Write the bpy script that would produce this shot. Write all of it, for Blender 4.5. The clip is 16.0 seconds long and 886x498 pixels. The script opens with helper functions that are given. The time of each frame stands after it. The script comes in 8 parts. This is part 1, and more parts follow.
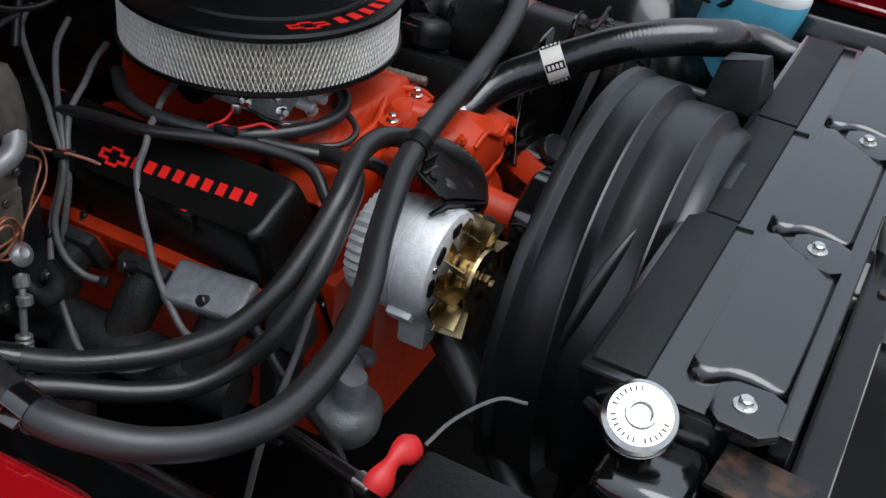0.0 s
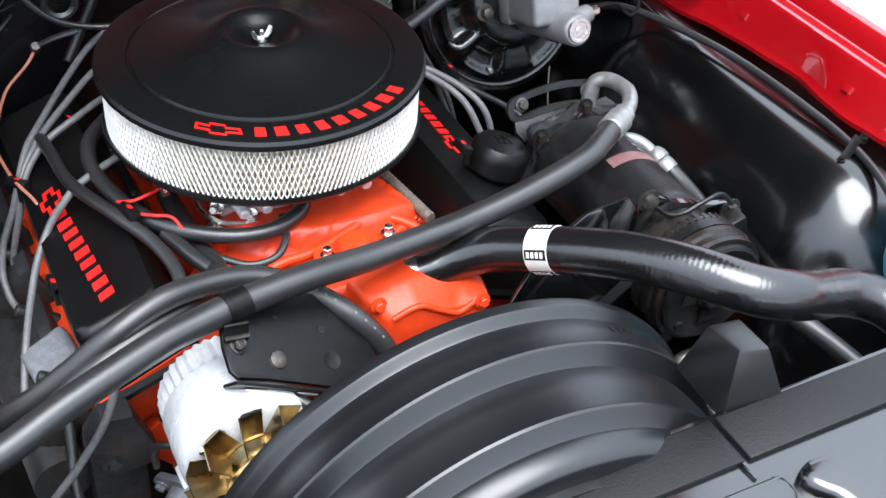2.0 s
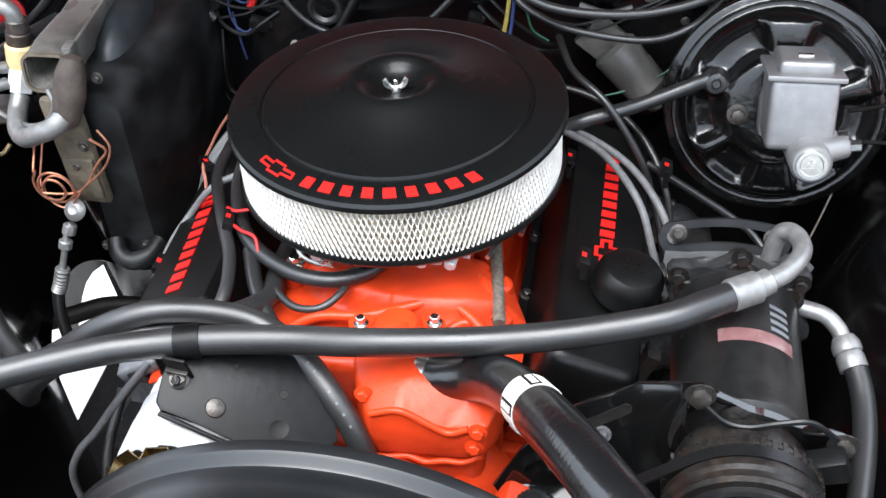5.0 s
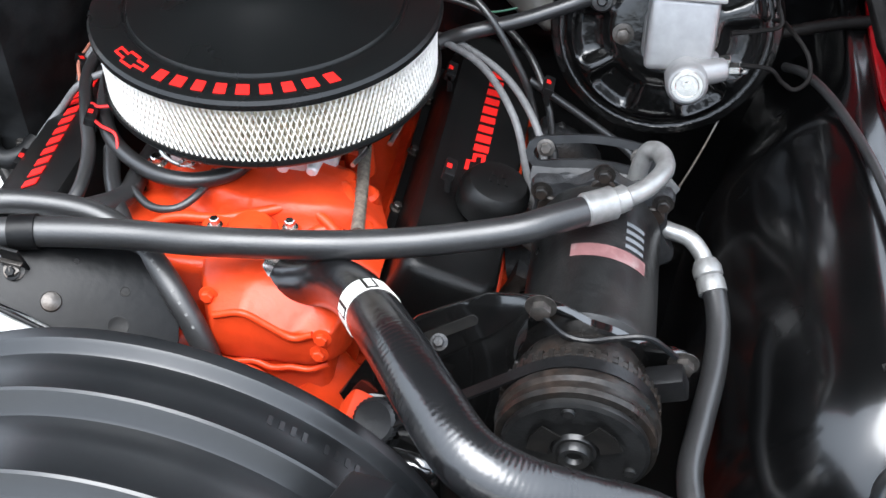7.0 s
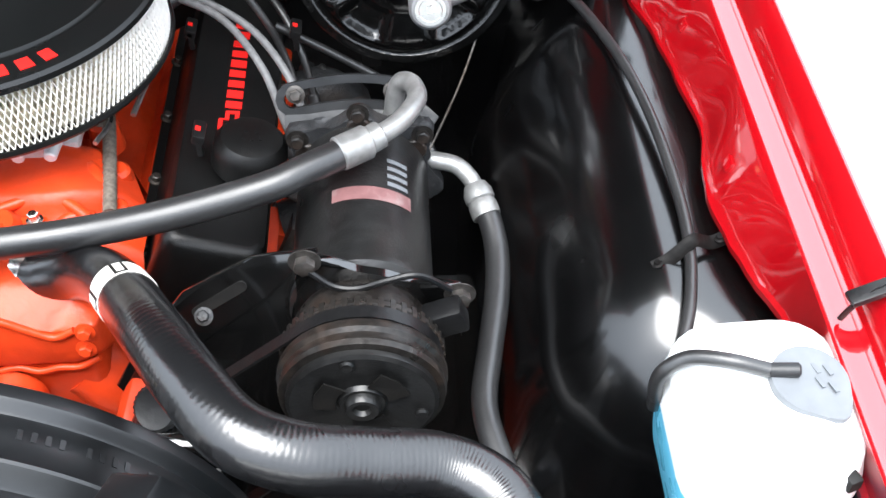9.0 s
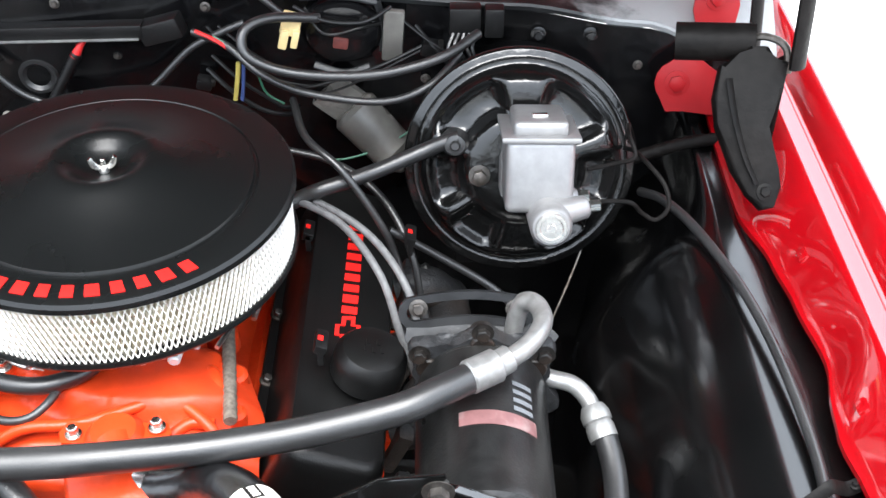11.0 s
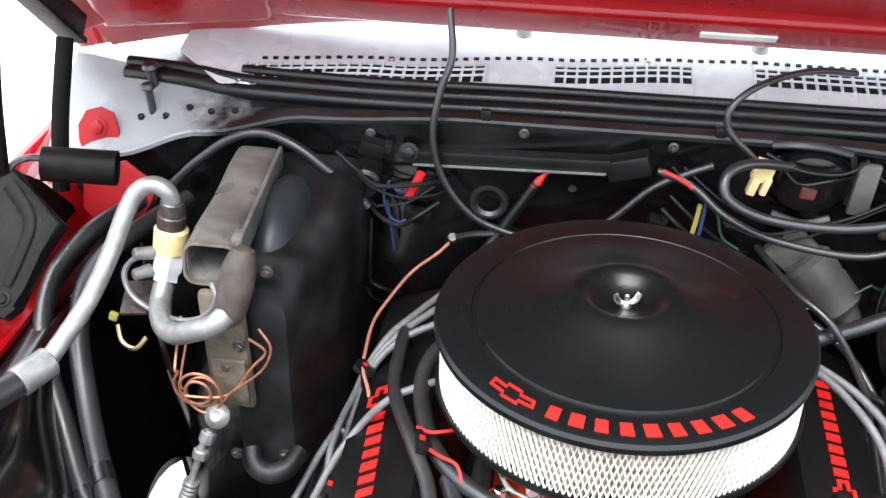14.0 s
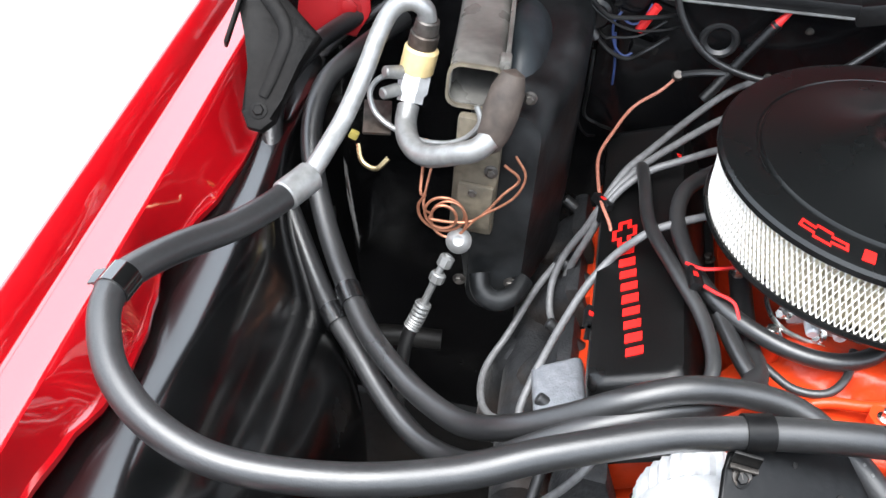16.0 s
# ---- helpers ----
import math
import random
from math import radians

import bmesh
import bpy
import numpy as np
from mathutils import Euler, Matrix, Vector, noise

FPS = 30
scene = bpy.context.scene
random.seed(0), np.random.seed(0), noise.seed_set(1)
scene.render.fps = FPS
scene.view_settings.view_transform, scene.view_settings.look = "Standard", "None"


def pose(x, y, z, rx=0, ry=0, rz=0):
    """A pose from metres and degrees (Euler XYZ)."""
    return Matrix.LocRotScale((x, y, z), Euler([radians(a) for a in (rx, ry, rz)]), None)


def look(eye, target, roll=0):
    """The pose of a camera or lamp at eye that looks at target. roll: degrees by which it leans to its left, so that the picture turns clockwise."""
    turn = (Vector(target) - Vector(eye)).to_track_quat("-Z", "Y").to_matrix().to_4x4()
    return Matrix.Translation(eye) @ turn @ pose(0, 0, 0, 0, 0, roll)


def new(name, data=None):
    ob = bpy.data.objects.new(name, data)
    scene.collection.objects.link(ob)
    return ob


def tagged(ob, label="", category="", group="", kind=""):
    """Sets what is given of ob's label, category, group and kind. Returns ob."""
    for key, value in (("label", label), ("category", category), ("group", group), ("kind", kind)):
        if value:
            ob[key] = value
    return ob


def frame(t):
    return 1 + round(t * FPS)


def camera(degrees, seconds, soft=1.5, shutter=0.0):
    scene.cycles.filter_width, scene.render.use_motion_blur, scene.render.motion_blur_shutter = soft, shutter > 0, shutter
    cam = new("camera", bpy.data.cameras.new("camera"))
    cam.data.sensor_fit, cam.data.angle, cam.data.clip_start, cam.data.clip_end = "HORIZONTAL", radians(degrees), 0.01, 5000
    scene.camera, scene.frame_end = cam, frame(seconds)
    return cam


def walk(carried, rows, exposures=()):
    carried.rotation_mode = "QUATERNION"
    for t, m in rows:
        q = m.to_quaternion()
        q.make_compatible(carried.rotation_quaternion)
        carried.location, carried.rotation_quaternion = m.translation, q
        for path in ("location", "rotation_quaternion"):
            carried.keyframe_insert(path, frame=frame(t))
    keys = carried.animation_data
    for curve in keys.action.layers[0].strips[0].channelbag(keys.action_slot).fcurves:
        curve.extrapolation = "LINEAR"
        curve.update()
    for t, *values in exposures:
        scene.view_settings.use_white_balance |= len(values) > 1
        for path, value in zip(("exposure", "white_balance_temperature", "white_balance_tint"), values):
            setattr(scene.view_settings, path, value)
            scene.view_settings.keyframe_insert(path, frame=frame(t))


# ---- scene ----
cam = camera(42.8, 16.0)
PATH = [
    (0, (-1.0759, -0.7643, 0.5403), (0.4167, -0.0983, -0.6123), 7.07),
    (0.5, (-0.8870, -0.9185, 0.5910), (0.4946, -0.0653, -0.5766), 7.60),
    (1, (-0.7504, -1.0281, 0.6362), (0.3674, 0.1548, -0.5262), 4.74),
    (1.5, (-0.5751, -0.9916, 0.6177), (0.3835, 0.2797, -0.5927), 8.36),
    (2, (-0.3599, -1.0298, 0.6286), (0.4249, 0.2988, -0.6439), 5.02),
    (2.5, (-0.1312, -1.1175, 0.6407), (0.2469, 0.3972, -0.6094), -1.00),
    (3, (-0.0224, -1.0676, 0.6488), (0.2599, 0.4867, -0.5778), 0.81),
    (3.5, (0.0925, -0.9999, 0.6405), (0.2436, 0.5700, -0.5895), -1.25),
    (4, (0.2203, -0.9718, 0.6291), (-0.0135, 0.5732, -0.6192), -3.16),
    (4.2, (0.2280, -0.9693, 0.6498), (-0.0610, 0.5503, -0.6180), -4.40),
    (6.3, (0.3225, -0.9702, 0.6160), (-0.0213, 0.4960, -0.7000), -2.62),
    (6.5, (0.3391, -0.9665, 0.6022), (0.0295, 0.4991, -0.7230), -1.32),
    (7, (0.3430, -0.9586, 0.6008), (0.1001, 0.4754, -0.7721), 0.10),
    (7.5, (0.3376, -0.9595, 0.5956), (0.1285, 0.4454, -0.8124), 0.48),
    (8, (0.3901, -0.9616, 0.5660), (0.3881, 0.3782, -0.9190), -0.72),
    (8.5, (0.4207, -0.9468, 0.5646), (0.4964, 0.3960, -0.9157), -3.22),
    (9, (0.4071, -0.9231, 0.5806), (0.4481, 0.4542, -0.8691), -1.30),
    (9.5, (0.3920, -0.8979, 0.6056), (0.4209, 0.5567, -0.7667), -1.39),
    (10, (0.3618, -0.8819, 0.6193), (0.3759, 0.6555, -0.6599), -1.86),
    (10.2, (0.3498, -0.8717, 0.6325), (0.3628, 0.6628, -0.6501), -1.47),
    (12.3, (0.2223, -0.8820, 0.6361), (0.2501, 0.6972, -0.5909), 2.59),
    (12.5, (0.1989, -0.8965, 0.6401), (0.2218, 0.6854, -0.5835), 1.64),
    (13, (0.1133, -0.9094, 0.6334), (0.0789, 0.6983, -0.5558), 4.40),
    (13.5, (0.0831, -0.8774, 0.6238), (-0.1704, 0.7229, -0.5488), 2.96),
    (14, (-0.0562, -0.8726, 0.6219), (-0.2784, 0.7974, -0.4560), 1.04),
    (14.5, (-0.2379, -0.8564, 0.6237), (-0.3473, 0.8228, -0.4573), 2.26),
    (15, (-0.3108, -0.8550, 0.6338), (-0.4556, 0.8274, -0.4379), 3.06),
    (15.5, (-0.3286, -0.8751, 0.6186), (-0.4901, 0.7400, -0.5498), 4.19),
    (16, (-0.3367, -0.9117, 0.5936), (-0.4871, 0.5996, -0.7076), 5.50),
]
walk(cam, [(t, look(eye, target, roll)) for t, eye, target, roll in PATH], exposures=[(0.0, -0.42, 6225, 10), (0.5, 0.33, 6125, 10), (1.0, 0.79, 6100, 10), (1.5, 1.14, 6125, 10), (2.5, 1.29, 6175, 10), (4.0, 1.34, 6300, 10), (7.0, 1.44, 6200, 10), (8.0, 1.71, 6290, 10), (9.0, 1.64, 6375, 10), (9.5, 1.76, 6375, 10), (10.0, 1.78, 6375, 10), (12.5, 1.89, 6450, 10), (14.0, 1.74, 6450, 10), (14.5, 1.97, 6440, 10), (15.0, 1.72, 6430, 10), (15.5, 1.64, 6425, 10), (16.0, 1.74, 6375, 10)])

# ---- daylight: bright hazy sky, weak wide sun ----
SUN_EL, SUN_AZ = 72.0, 195.0
world = bpy.data.worlds.new("daylight")
scene.world = world
world.use_nodes = True
wn = world.node_tree.nodes
sky = wn.new("ShaderNodeTexSky")
sky.sky_type = "NISHITA"
sky.sun_disc = False
sky.sun_elevation = radians(SUN_EL)
sky.sun_rotation = radians(SUN_AZ)
sky.air_density = 1.0
sky.dust_density = 3.0
sky.ozone_density = 1.0
wn["Background"].inputs["Strength"].default_value = 0.15
# even overcast over the clear sky, three times brighter overhead than at the horizon
wl = world.node_tree.links
wco = wn.new("ShaderNodeTexCoord")
wsep = wn.new("ShaderNodeSeparateXYZ")
wl.new(wco.outputs["Generated"], wsep.inputs["Vector"])
wup = wn.new("ShaderNodeMapRange")
wup.inputs["From Min"].default_value, wup.inputs["From Max"].default_value = 0.0, 1.0
wup.inputs["To Min"].default_value, wup.inputs["To Max"].default_value = 4.2, 12.6
wl.new(wsep.outputs["Z"], wup.inputs["Value"])
wtint = wn.new("ShaderNodeVectorMath")
wtint.operation = "SCALE"
wtint.inputs[0].default_value = (0.93, 1.0, 1.07)
wl.new(wup.outputs["Result"], wtint.inputs["Scale"])
cloud = wn.new("ShaderNodeMix")
cloud.data_type = "RGBA"
cloud.inputs[0].default_value = 0.75
wl.new(sky.outputs["Color"], cloud.inputs[6])
wl.new(wtint.outputs["Vector"], cloud.inputs[7])
wl.new(cloud.outputs[2], wn["Background"].inputs["Color"])
sun = new("sun", bpy.data.lights.new("sun", "SUN"))
sun.data.energy = 2.4
sun.data.angle = radians(48)
sun.data.color = (1.0, 0.99, 0.97)
sd = Vector((math.sin(radians(SUN_AZ)) * math.cos(radians(SUN_EL)), math.cos(radians(SUN_AZ)) * math.cos(radians(SUN_EL)), math.sin(radians(SUN_EL))))
sun.matrix_world = look(sd * 20, (0, 0, 0))


# ---- materials ----
def mat(name, color, rough=0.5, metal=0.0, var=0.25, scale=40.0, bump=0.0, bscale=None, coat=0.0, dirt=None, dirt_amt=0.0, spec=0.5, rvar=0.1, dirt_scale=9.0, coat_ior=1.5):
    """Principled surface with fine grain, larger patches of wear, and relief, in object-space metres."""
    m = bpy.data.materials.new(name)
    m.use_nodes = True
    nt = m.node_tree
    n, l = nt.nodes, nt.links
    b = n["Principled BSDF"]
    tc = n.new("ShaderNodeTexCoord")
    fine = n.new("ShaderNodeTexNoise")
    fine.inputs["Scale"].default_value = scale
    fine.inputs["Detail"].default_value = 6
    l.new(tc.outputs["Object"], fine.inputs["Vector"])
    big = n.new("ShaderNodeTexNoise")
    big.inputs["Scale"].default_value = dirt_scale
    big.inputs["Detail"].default_value = 4
    l.new(tc.outputs["Object"], big.inputs["Vector"])
    c = Vector(color)
    ramp = n.new("ShaderNodeValToRGB")
    ramp.color_ramp.elements[0].position, ramp.color_ramp.elements[1].position = 0.3, 0.7
    ramp.color_ramp.elements[0].color = (*(c * (1 - var)), 1)
    ramp.color_ramp.elements[1].color = (*[min(1, v * (1 + var)) for v in c], 1)
    l.new(fine.outputs["Fac"], ramp.inputs["Fac"])
    out = ramp.outputs["Color"]
    if dirt:
        mask = n.new("ShaderNodeMapRange")
        mask.inputs["From Min"].default_value, mask.inputs["From Max"].default_value = 0.5, 0.75
        mask.inputs["To Max"].default_value = dirt_amt
        l.new(big.outputs["Fac"], mask.inputs["Value"])
        mix = n.new("ShaderNodeMix")
        mix.data_type = "RGBA"
        l.new(mask.outputs["Result"], mix.inputs[0])
        l.new(out, mix.inputs[6])
        mix.inputs[7].default_value = (*dirt, 1)
        out = mix.outputs[2]
    l.new(out, b.inputs["Base Color"])
    rr = n.new("ShaderNodeMapRange")
    rr.inputs["From Min"].default_value, rr.inputs["From Max"].default_value = 0.3, 0.7
    rr.inputs["To Min"].default_value, rr.inputs["To Max"].default_value = max(0.02, rough - rvar), min(1, rough + rvar)
    l.new(big.outputs["Fac"], rr.inputs["Value"])
    l.new(rr.outputs["Result"], b.inputs["Roughness"])
    b.inputs["Metallic"].default_value = metal
    b.inputs["Coat Weight"].default_value = coat
    b.inputs["Coat IOR"].default_value = coat_ior
    b.inputs["Coat Roughness"].default_value = max(0.04, rough * 0.5) if max(color) < 0.05 else 0.04
    b.inputs["Specular IOR Level"].default_value = spec
    if bump:
        bt = n.new("ShaderNodeTexNoise")
        bt.inputs["Scale"].default_value = bscale or scale * 3
        bt.inputs["Detail"].default_value = 5
        l.new(tc.outputs["Object"], bt.inputs["Vector"])
        bp = n.new("ShaderNodeBump")
        bp.inputs["Strength"].default_value = min(1.0, bump)
        bp.inputs["Distance"].default_value = 0.002
        l.new(bt.outputs["Fac"], bp.inputs["Height"])
        l.new(bp.outputs["Normal"], b.inputs["Normal"])
    return m


LID = mat("satin_black_enamel", (0.0046, 0.0050, 0.0051), 0.29, var=0.1, scale=300, bump=0.05, bscale=900, rvar=0.04, spec=0.45)
CRINKLE = mat("black_crinkle_paint", (0.0035, 0.0035, 0.0035), 0.36, var=0.3, scale=500, bump=0.15, bscale=700, spec=0.35)
APRON = mat("wavy_gloss_black_enamel", (0.0014, 0.0014, 0.0015), 0.24, var=0.3, scale=60, bump=0.05, bscale=14, dirt=(0.004, 0.004, 0.004), dirt_amt=0.2, rvar=0.04, coat=0.6, coat_ior=1.6)
LEDGE = mat("worn_black_shelf_sky_sheen", (0.010, 0.0105, 0.011), 0.36, var=0.4, scale=60, bump=0.5, bscale=45, dirt_amt=0.8, dirt_scale=12, rvar=0.1, coat=0.1, coat_ior=1.5, dirt=(0.030, 0.031, 0.032), spec=0.3)
GLOSS = mat("gloss_black_paint", (0.0035, 0.0035, 0.0035), 0.13, var=0.3, scale=60, bump=0.12, bscale=55, dirt=(0.012, 0.012, 0.012), dirt_amt=0.25, rvar=0.05, coat=0.8, coat_ior=1.9)
CHASSIS = mat("brushed_on_black_paint", (0.003, 0.003, 0.0034), 0.2, var=0.4, scale=80, bump=0.5, bscale=40, dirt=(0.02, 0.019, 0.018), dirt_amt=0.35, rvar=0.08, coat=0.12, spec=0.4, coat_ior=1.7)
DARK = mat("dull_black_grime", (0.007, 0.0065, 0.006), 0.6, var=0.5, scale=60, bump=0.4, bscale=120, dirt=(0.02, 0.016, 0.012), dirt_amt=0.6, spec=0.3)
PLASTIC = mat("moulded_black_plastic", (0.0045, 0.0052, 0.006), 0.20, var=0.15, scale=200, bump=0.10, bscale=30, dirt=(0.012, 0.013, 0.014), dirt_amt=0.4, rvar=0.07, spec=1.0, coat=0.6, coat_ior=1.5, dirt_scale=5.0)
ARCHPL = mat("satin_black_moulded_plastic", (0.0050, 0.0056, 0.0064), 0.35, var=0.2, scale=200, bump=0.12, bscale=38, dirt=(0.013, 0.0135, 0.014), dirt_amt=0.4, rvar=0.06, spec=0.8, coat=0.0, dirt_scale=5.0)
BLACKPL = mat("plain_black_plastic", (0.0050, 0.0050, 0.0053), 0.38, var=0.3, scale=200, bump=0.15, bscale=300, dirt=(0.014, 0.013, 0.012), dirt_amt=0.4, spec=0.4)


def sky_sheen_ends(m, sheen, start, end):
    """Sky reflection painted as pale grey towards both ends of a long panel, in ragged patches."""
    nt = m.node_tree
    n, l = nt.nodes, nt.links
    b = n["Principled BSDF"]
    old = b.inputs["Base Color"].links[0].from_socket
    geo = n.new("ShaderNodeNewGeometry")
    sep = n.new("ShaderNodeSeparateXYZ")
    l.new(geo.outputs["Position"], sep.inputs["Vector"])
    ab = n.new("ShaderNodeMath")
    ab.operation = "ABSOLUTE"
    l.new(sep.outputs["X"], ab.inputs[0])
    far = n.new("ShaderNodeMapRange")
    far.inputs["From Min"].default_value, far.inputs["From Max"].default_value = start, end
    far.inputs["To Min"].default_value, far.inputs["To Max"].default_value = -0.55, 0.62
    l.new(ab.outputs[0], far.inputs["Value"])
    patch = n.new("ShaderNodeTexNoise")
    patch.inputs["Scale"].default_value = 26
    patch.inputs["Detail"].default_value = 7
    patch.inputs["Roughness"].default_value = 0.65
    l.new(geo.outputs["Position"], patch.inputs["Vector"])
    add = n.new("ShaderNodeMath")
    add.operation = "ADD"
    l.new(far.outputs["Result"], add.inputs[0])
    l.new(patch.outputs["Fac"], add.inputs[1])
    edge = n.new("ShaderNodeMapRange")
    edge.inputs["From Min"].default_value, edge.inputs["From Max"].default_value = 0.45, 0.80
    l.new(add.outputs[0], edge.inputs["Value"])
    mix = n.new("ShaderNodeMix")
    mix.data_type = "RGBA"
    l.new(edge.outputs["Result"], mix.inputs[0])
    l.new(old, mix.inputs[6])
    mix.inputs[7].default_value = (*sheen, 1)
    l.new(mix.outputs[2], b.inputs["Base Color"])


# sky mirrored in the glossy corners, put into the ledge colour
sky_sheen_ends(LEDGE, (0.26, 0.27, 0.275), 0.36, 0.60)
GRAINED = mat("grained_matt_black_plastic", (0.006, 0.0062, 0.0066), 0.5, var=0.25, scale=300, bump=0.3, bscale=500, dirt=(0.011, 0.0115, 0.012), dirt_amt=0.4, spec=0.35)
RUBBER = mat("black_rubber_hose", (0.016, 0.016, 0.0165), 0.37, var=0.2, scale=250, bump=0.1, bscale=600, dirt=(0.030, 0.030, 0.030), dirt_amt=0.4, spec=0.8)
RUBBER_NEW = mat("shiny_new_rubber", (0.006, 0.006, 0.0065), 0.24, var=0.2, scale=200, bump=0.22, bscale=110, rvar=0.05, spec=0.9, coat=0.2)
ORANGE = mat("engine_orange_paint", (0.60, 0.046, 0.009), 0.38, var=0.12, scale=45, bump=0.4, bscale=85, dirt=(0.42, 0.03, 0.01), dirt_amt=0.45, rvar=0.1, spec=0.35)
RED = mat("red_body_paint", (0.30, 0.0016, 0.0045), 0.32, var=0.04, scale=20, bump=0.02, bscale=30, coat=1.0, rvar=0.04, coat_ior=2.15, spec=0.1)
RED_IN = mat("red_underhood_paint", (0.30, 0.003, 0.006), 0.3, var=0.1, scale=20, bump=0.5, bscale=9, coat=0.4, rvar=0.08, coat_ior=1.4, spec=0.3)
TABRED = mat("red_tab_paint", (0.30, 0.004, 0.007), 0.45, var=0.08, scale=40, spec=0.3)
HOODIN = mat("grey_green_unseen_lining", (0.009, 0.011, 0.011), 0.8, var=0.2, scale=20, bump=0.1, bscale=25, spec=0.2)
LETTER = mat("red_lettering", (0.75, 0.015, 0.012), 0.4, var=0.05, scale=100)
CASTAL = mat("cast_aluminium", (0.78, 0.79, 0.80), 0.45, metal=0.35, var=0.10, scale=120, bump=0.3, bscale=500, dirt=(0.45, 0.44, 0.43), dirt_amt=0.5)
ALPIPE = mat("aluminium_tube", (0.28, 0.28, 0.275), 0.40, metal=0.6, var=0.2, scale=90, bump=0.12, bscale=250, dirt=(0.17, 0.165, 0.155), dirt_amt=0.7, dirt_scale=30)
SILVER = mat("silver_paint", (0.27, 0.27, 0.275), 0.35, metal=0.55, var=0.1, scale=80, bump=0.08, bscale=200, dirt=(0.3, 0.29, 0.27), dirt_amt=0.4)
STEEL = mat("bright_zinc_steel", (0.72, 0.71, 0.68), 0.25, metal=1.0, var=0.12, scale=150)
COMPBLK = mat("dusty_black_compressor_paint", (0.009, 0.009, 0.009), 0.34, var=0.4, scale=90, bump=0.15, bscale=300, dirt=(0.04, 0.038, 0.035), dirt_amt=0.5)
DULLSTEEL = mat("worn_dark_steel", (0.10, 0.092, 0.085), 0.45, metal=0.8, var=0.4, scale=120, bump=0.2, bscale=300, dirt=(0.12, 0.07, 0.04), dirt_amt=0.6)
SPRING = mat("rusty_grey_spring", (0.20, 0.17, 0.14), 0.5, metal=0.5, var=0.4, scale=200)
PEEL = mat("thick_brushed_gloss_black", (0.0035, 0.0035, 0.0035), 0.16, var=0.3, scale=60, bump=0.5, bscale=75, dirt=(0.012, 0.012, 0.012), dirt_amt=0.25, rvar=0.05, spec=0.6, coat=0.2, coat_ior=1.5)
PULLEY = mat("scuffed_black_iron", (0.017, 0.015, 0.0135), 0.34, metal=0.3, var=0.6, scale=140, bump=0.2, bscale=300, dirt=(0.07, 0.04, 0.025), dirt_amt=0.45, dirt_scale=28)
NICKEL = mat("dull_nickel_plate", (0.36, 0.35, 0.325), 0.42, metal=0.45, var=0.08, scale=80, bump=0.1, bscale=260, dirt=(0.22, 0.21, 0.19), dirt_amt=0.5, dirt_scale=25)
RUSTY = mat("rust_stained_black_steel", (0.012, 0.010, 0.009), 0.5, var=0.4, scale=90, bump=0.3, bscale=200, dirt=(0.12, 0.055, 0.025), dirt_amt=0.9, dirt_scale=40)
# pale base holds the sky's reflection in glossy corner paint; dark blotches break it
PALE = mat("ledge_paint_with_sky_sheen", (0.25, 0.255, 0.26), 0.30, var=0.3, scale=50, bump=0.55, bscale=40, dirt=(0.03, 0.031, 0.032), dirt_amt=0.95, dirt_scale=11, rvar=0.1, coat=0.6, coat_ior=1.6)
GOLD = mat("yellow_zinc_plate", (0.40, 0.31, 0.17), 0.28, metal=1.0, var=0.2, scale=90, dirt=(0.32, 0.26, 0.15), dirt_amt=0.5)
IRON = mat("bare_cast_iron", (0.030, 0.031, 0.033), 0.5, metal=0.35, var=0.3, scale=80, bump=0.6, bscale=300, dirt=(0.2, 0.12, 0.07), dirt_amt=0.25)
PAPER = mat("pleated_filter_paper", (0.76, 0.71, 0.58), 0.8, var=0.12, scale=60, dirt=(0.30, 0.25, 0.20), dirt_amt=0.45, dirt_scale=30)
MESHWIRE = mat("galvanised_filter_mesh", (0.86, 0.84, 0.80), 0.4, metal=0.2, var=0.1, scale=80)
WHITE = mat("white_label", (0.78, 0.76, 0.70), 0.5, var=0.06, scale=60)
WORN = mat("worn_pale_print", (0.16, 0.16, 0.155), 0.6, var=0.3, scale=400)
PINK = mat("faded_red_label", (0.16, 0.075, 0.075), 0.5, var=0.2, scale=80, dirt=(0.26, 0.20, 0.19), dirt_amt=0.7, dirt_scale=60)
COPPER = mat("bare_copper_tube", (0.40, 0.17, 0.10), 0.4, metal=0.7, var=0.3, scale=120)
COPPERWIRE = mat("orange_insulated_wire", (0.42, 0.16, 0.11), 0.5, var=0.3, scale=400)
REDWIRE = mat("red_wire", (0.6, 0.02, 0.02), 0.45, var=0.1, scale=100)
BLUEWIRE = mat("blue_wire", (0.03, 0.05, 0.15), 0.45, var=0.1, scale=100)
GREENWIRE = mat("green_wire", (0.025, 0.11, 0.065), 0.45, var=0.1, scale=100)
YELLOW = mat("yellow_plastic", (0.36, 0.29, 0.07), 0.45, var=0.1, scale=100)
DARKRED = mat("dull_dark_red_plastic", (0.12, 0.03, 0.025), 0.5, var=0.3, scale=120)
CREAM = mat("cream_plastic", (0.72, 0.55, 0.27), 0.5, var=0.12, scale=90)
GREYWIRE = mat("grey_plug_wire", (0.13, 0.13, 0.132), 0.45, var=0.2, scale=150)
BROWN = mat("brown_tape_wrap", (0.055, 0.042, 0.034), 0.7, var=0.4, scale=60, bump=0.5, bscale=120)
SLATE = mat("bluish_dark_casing", (0.019, 0.023, 0.026), 0.42, var=0.35, scale=40, bump=0.4, bscale=60, dirt=(0.008, 0.008, 0.009), dirt_amt=0.9, dirt_scale=14, spec=0.35)
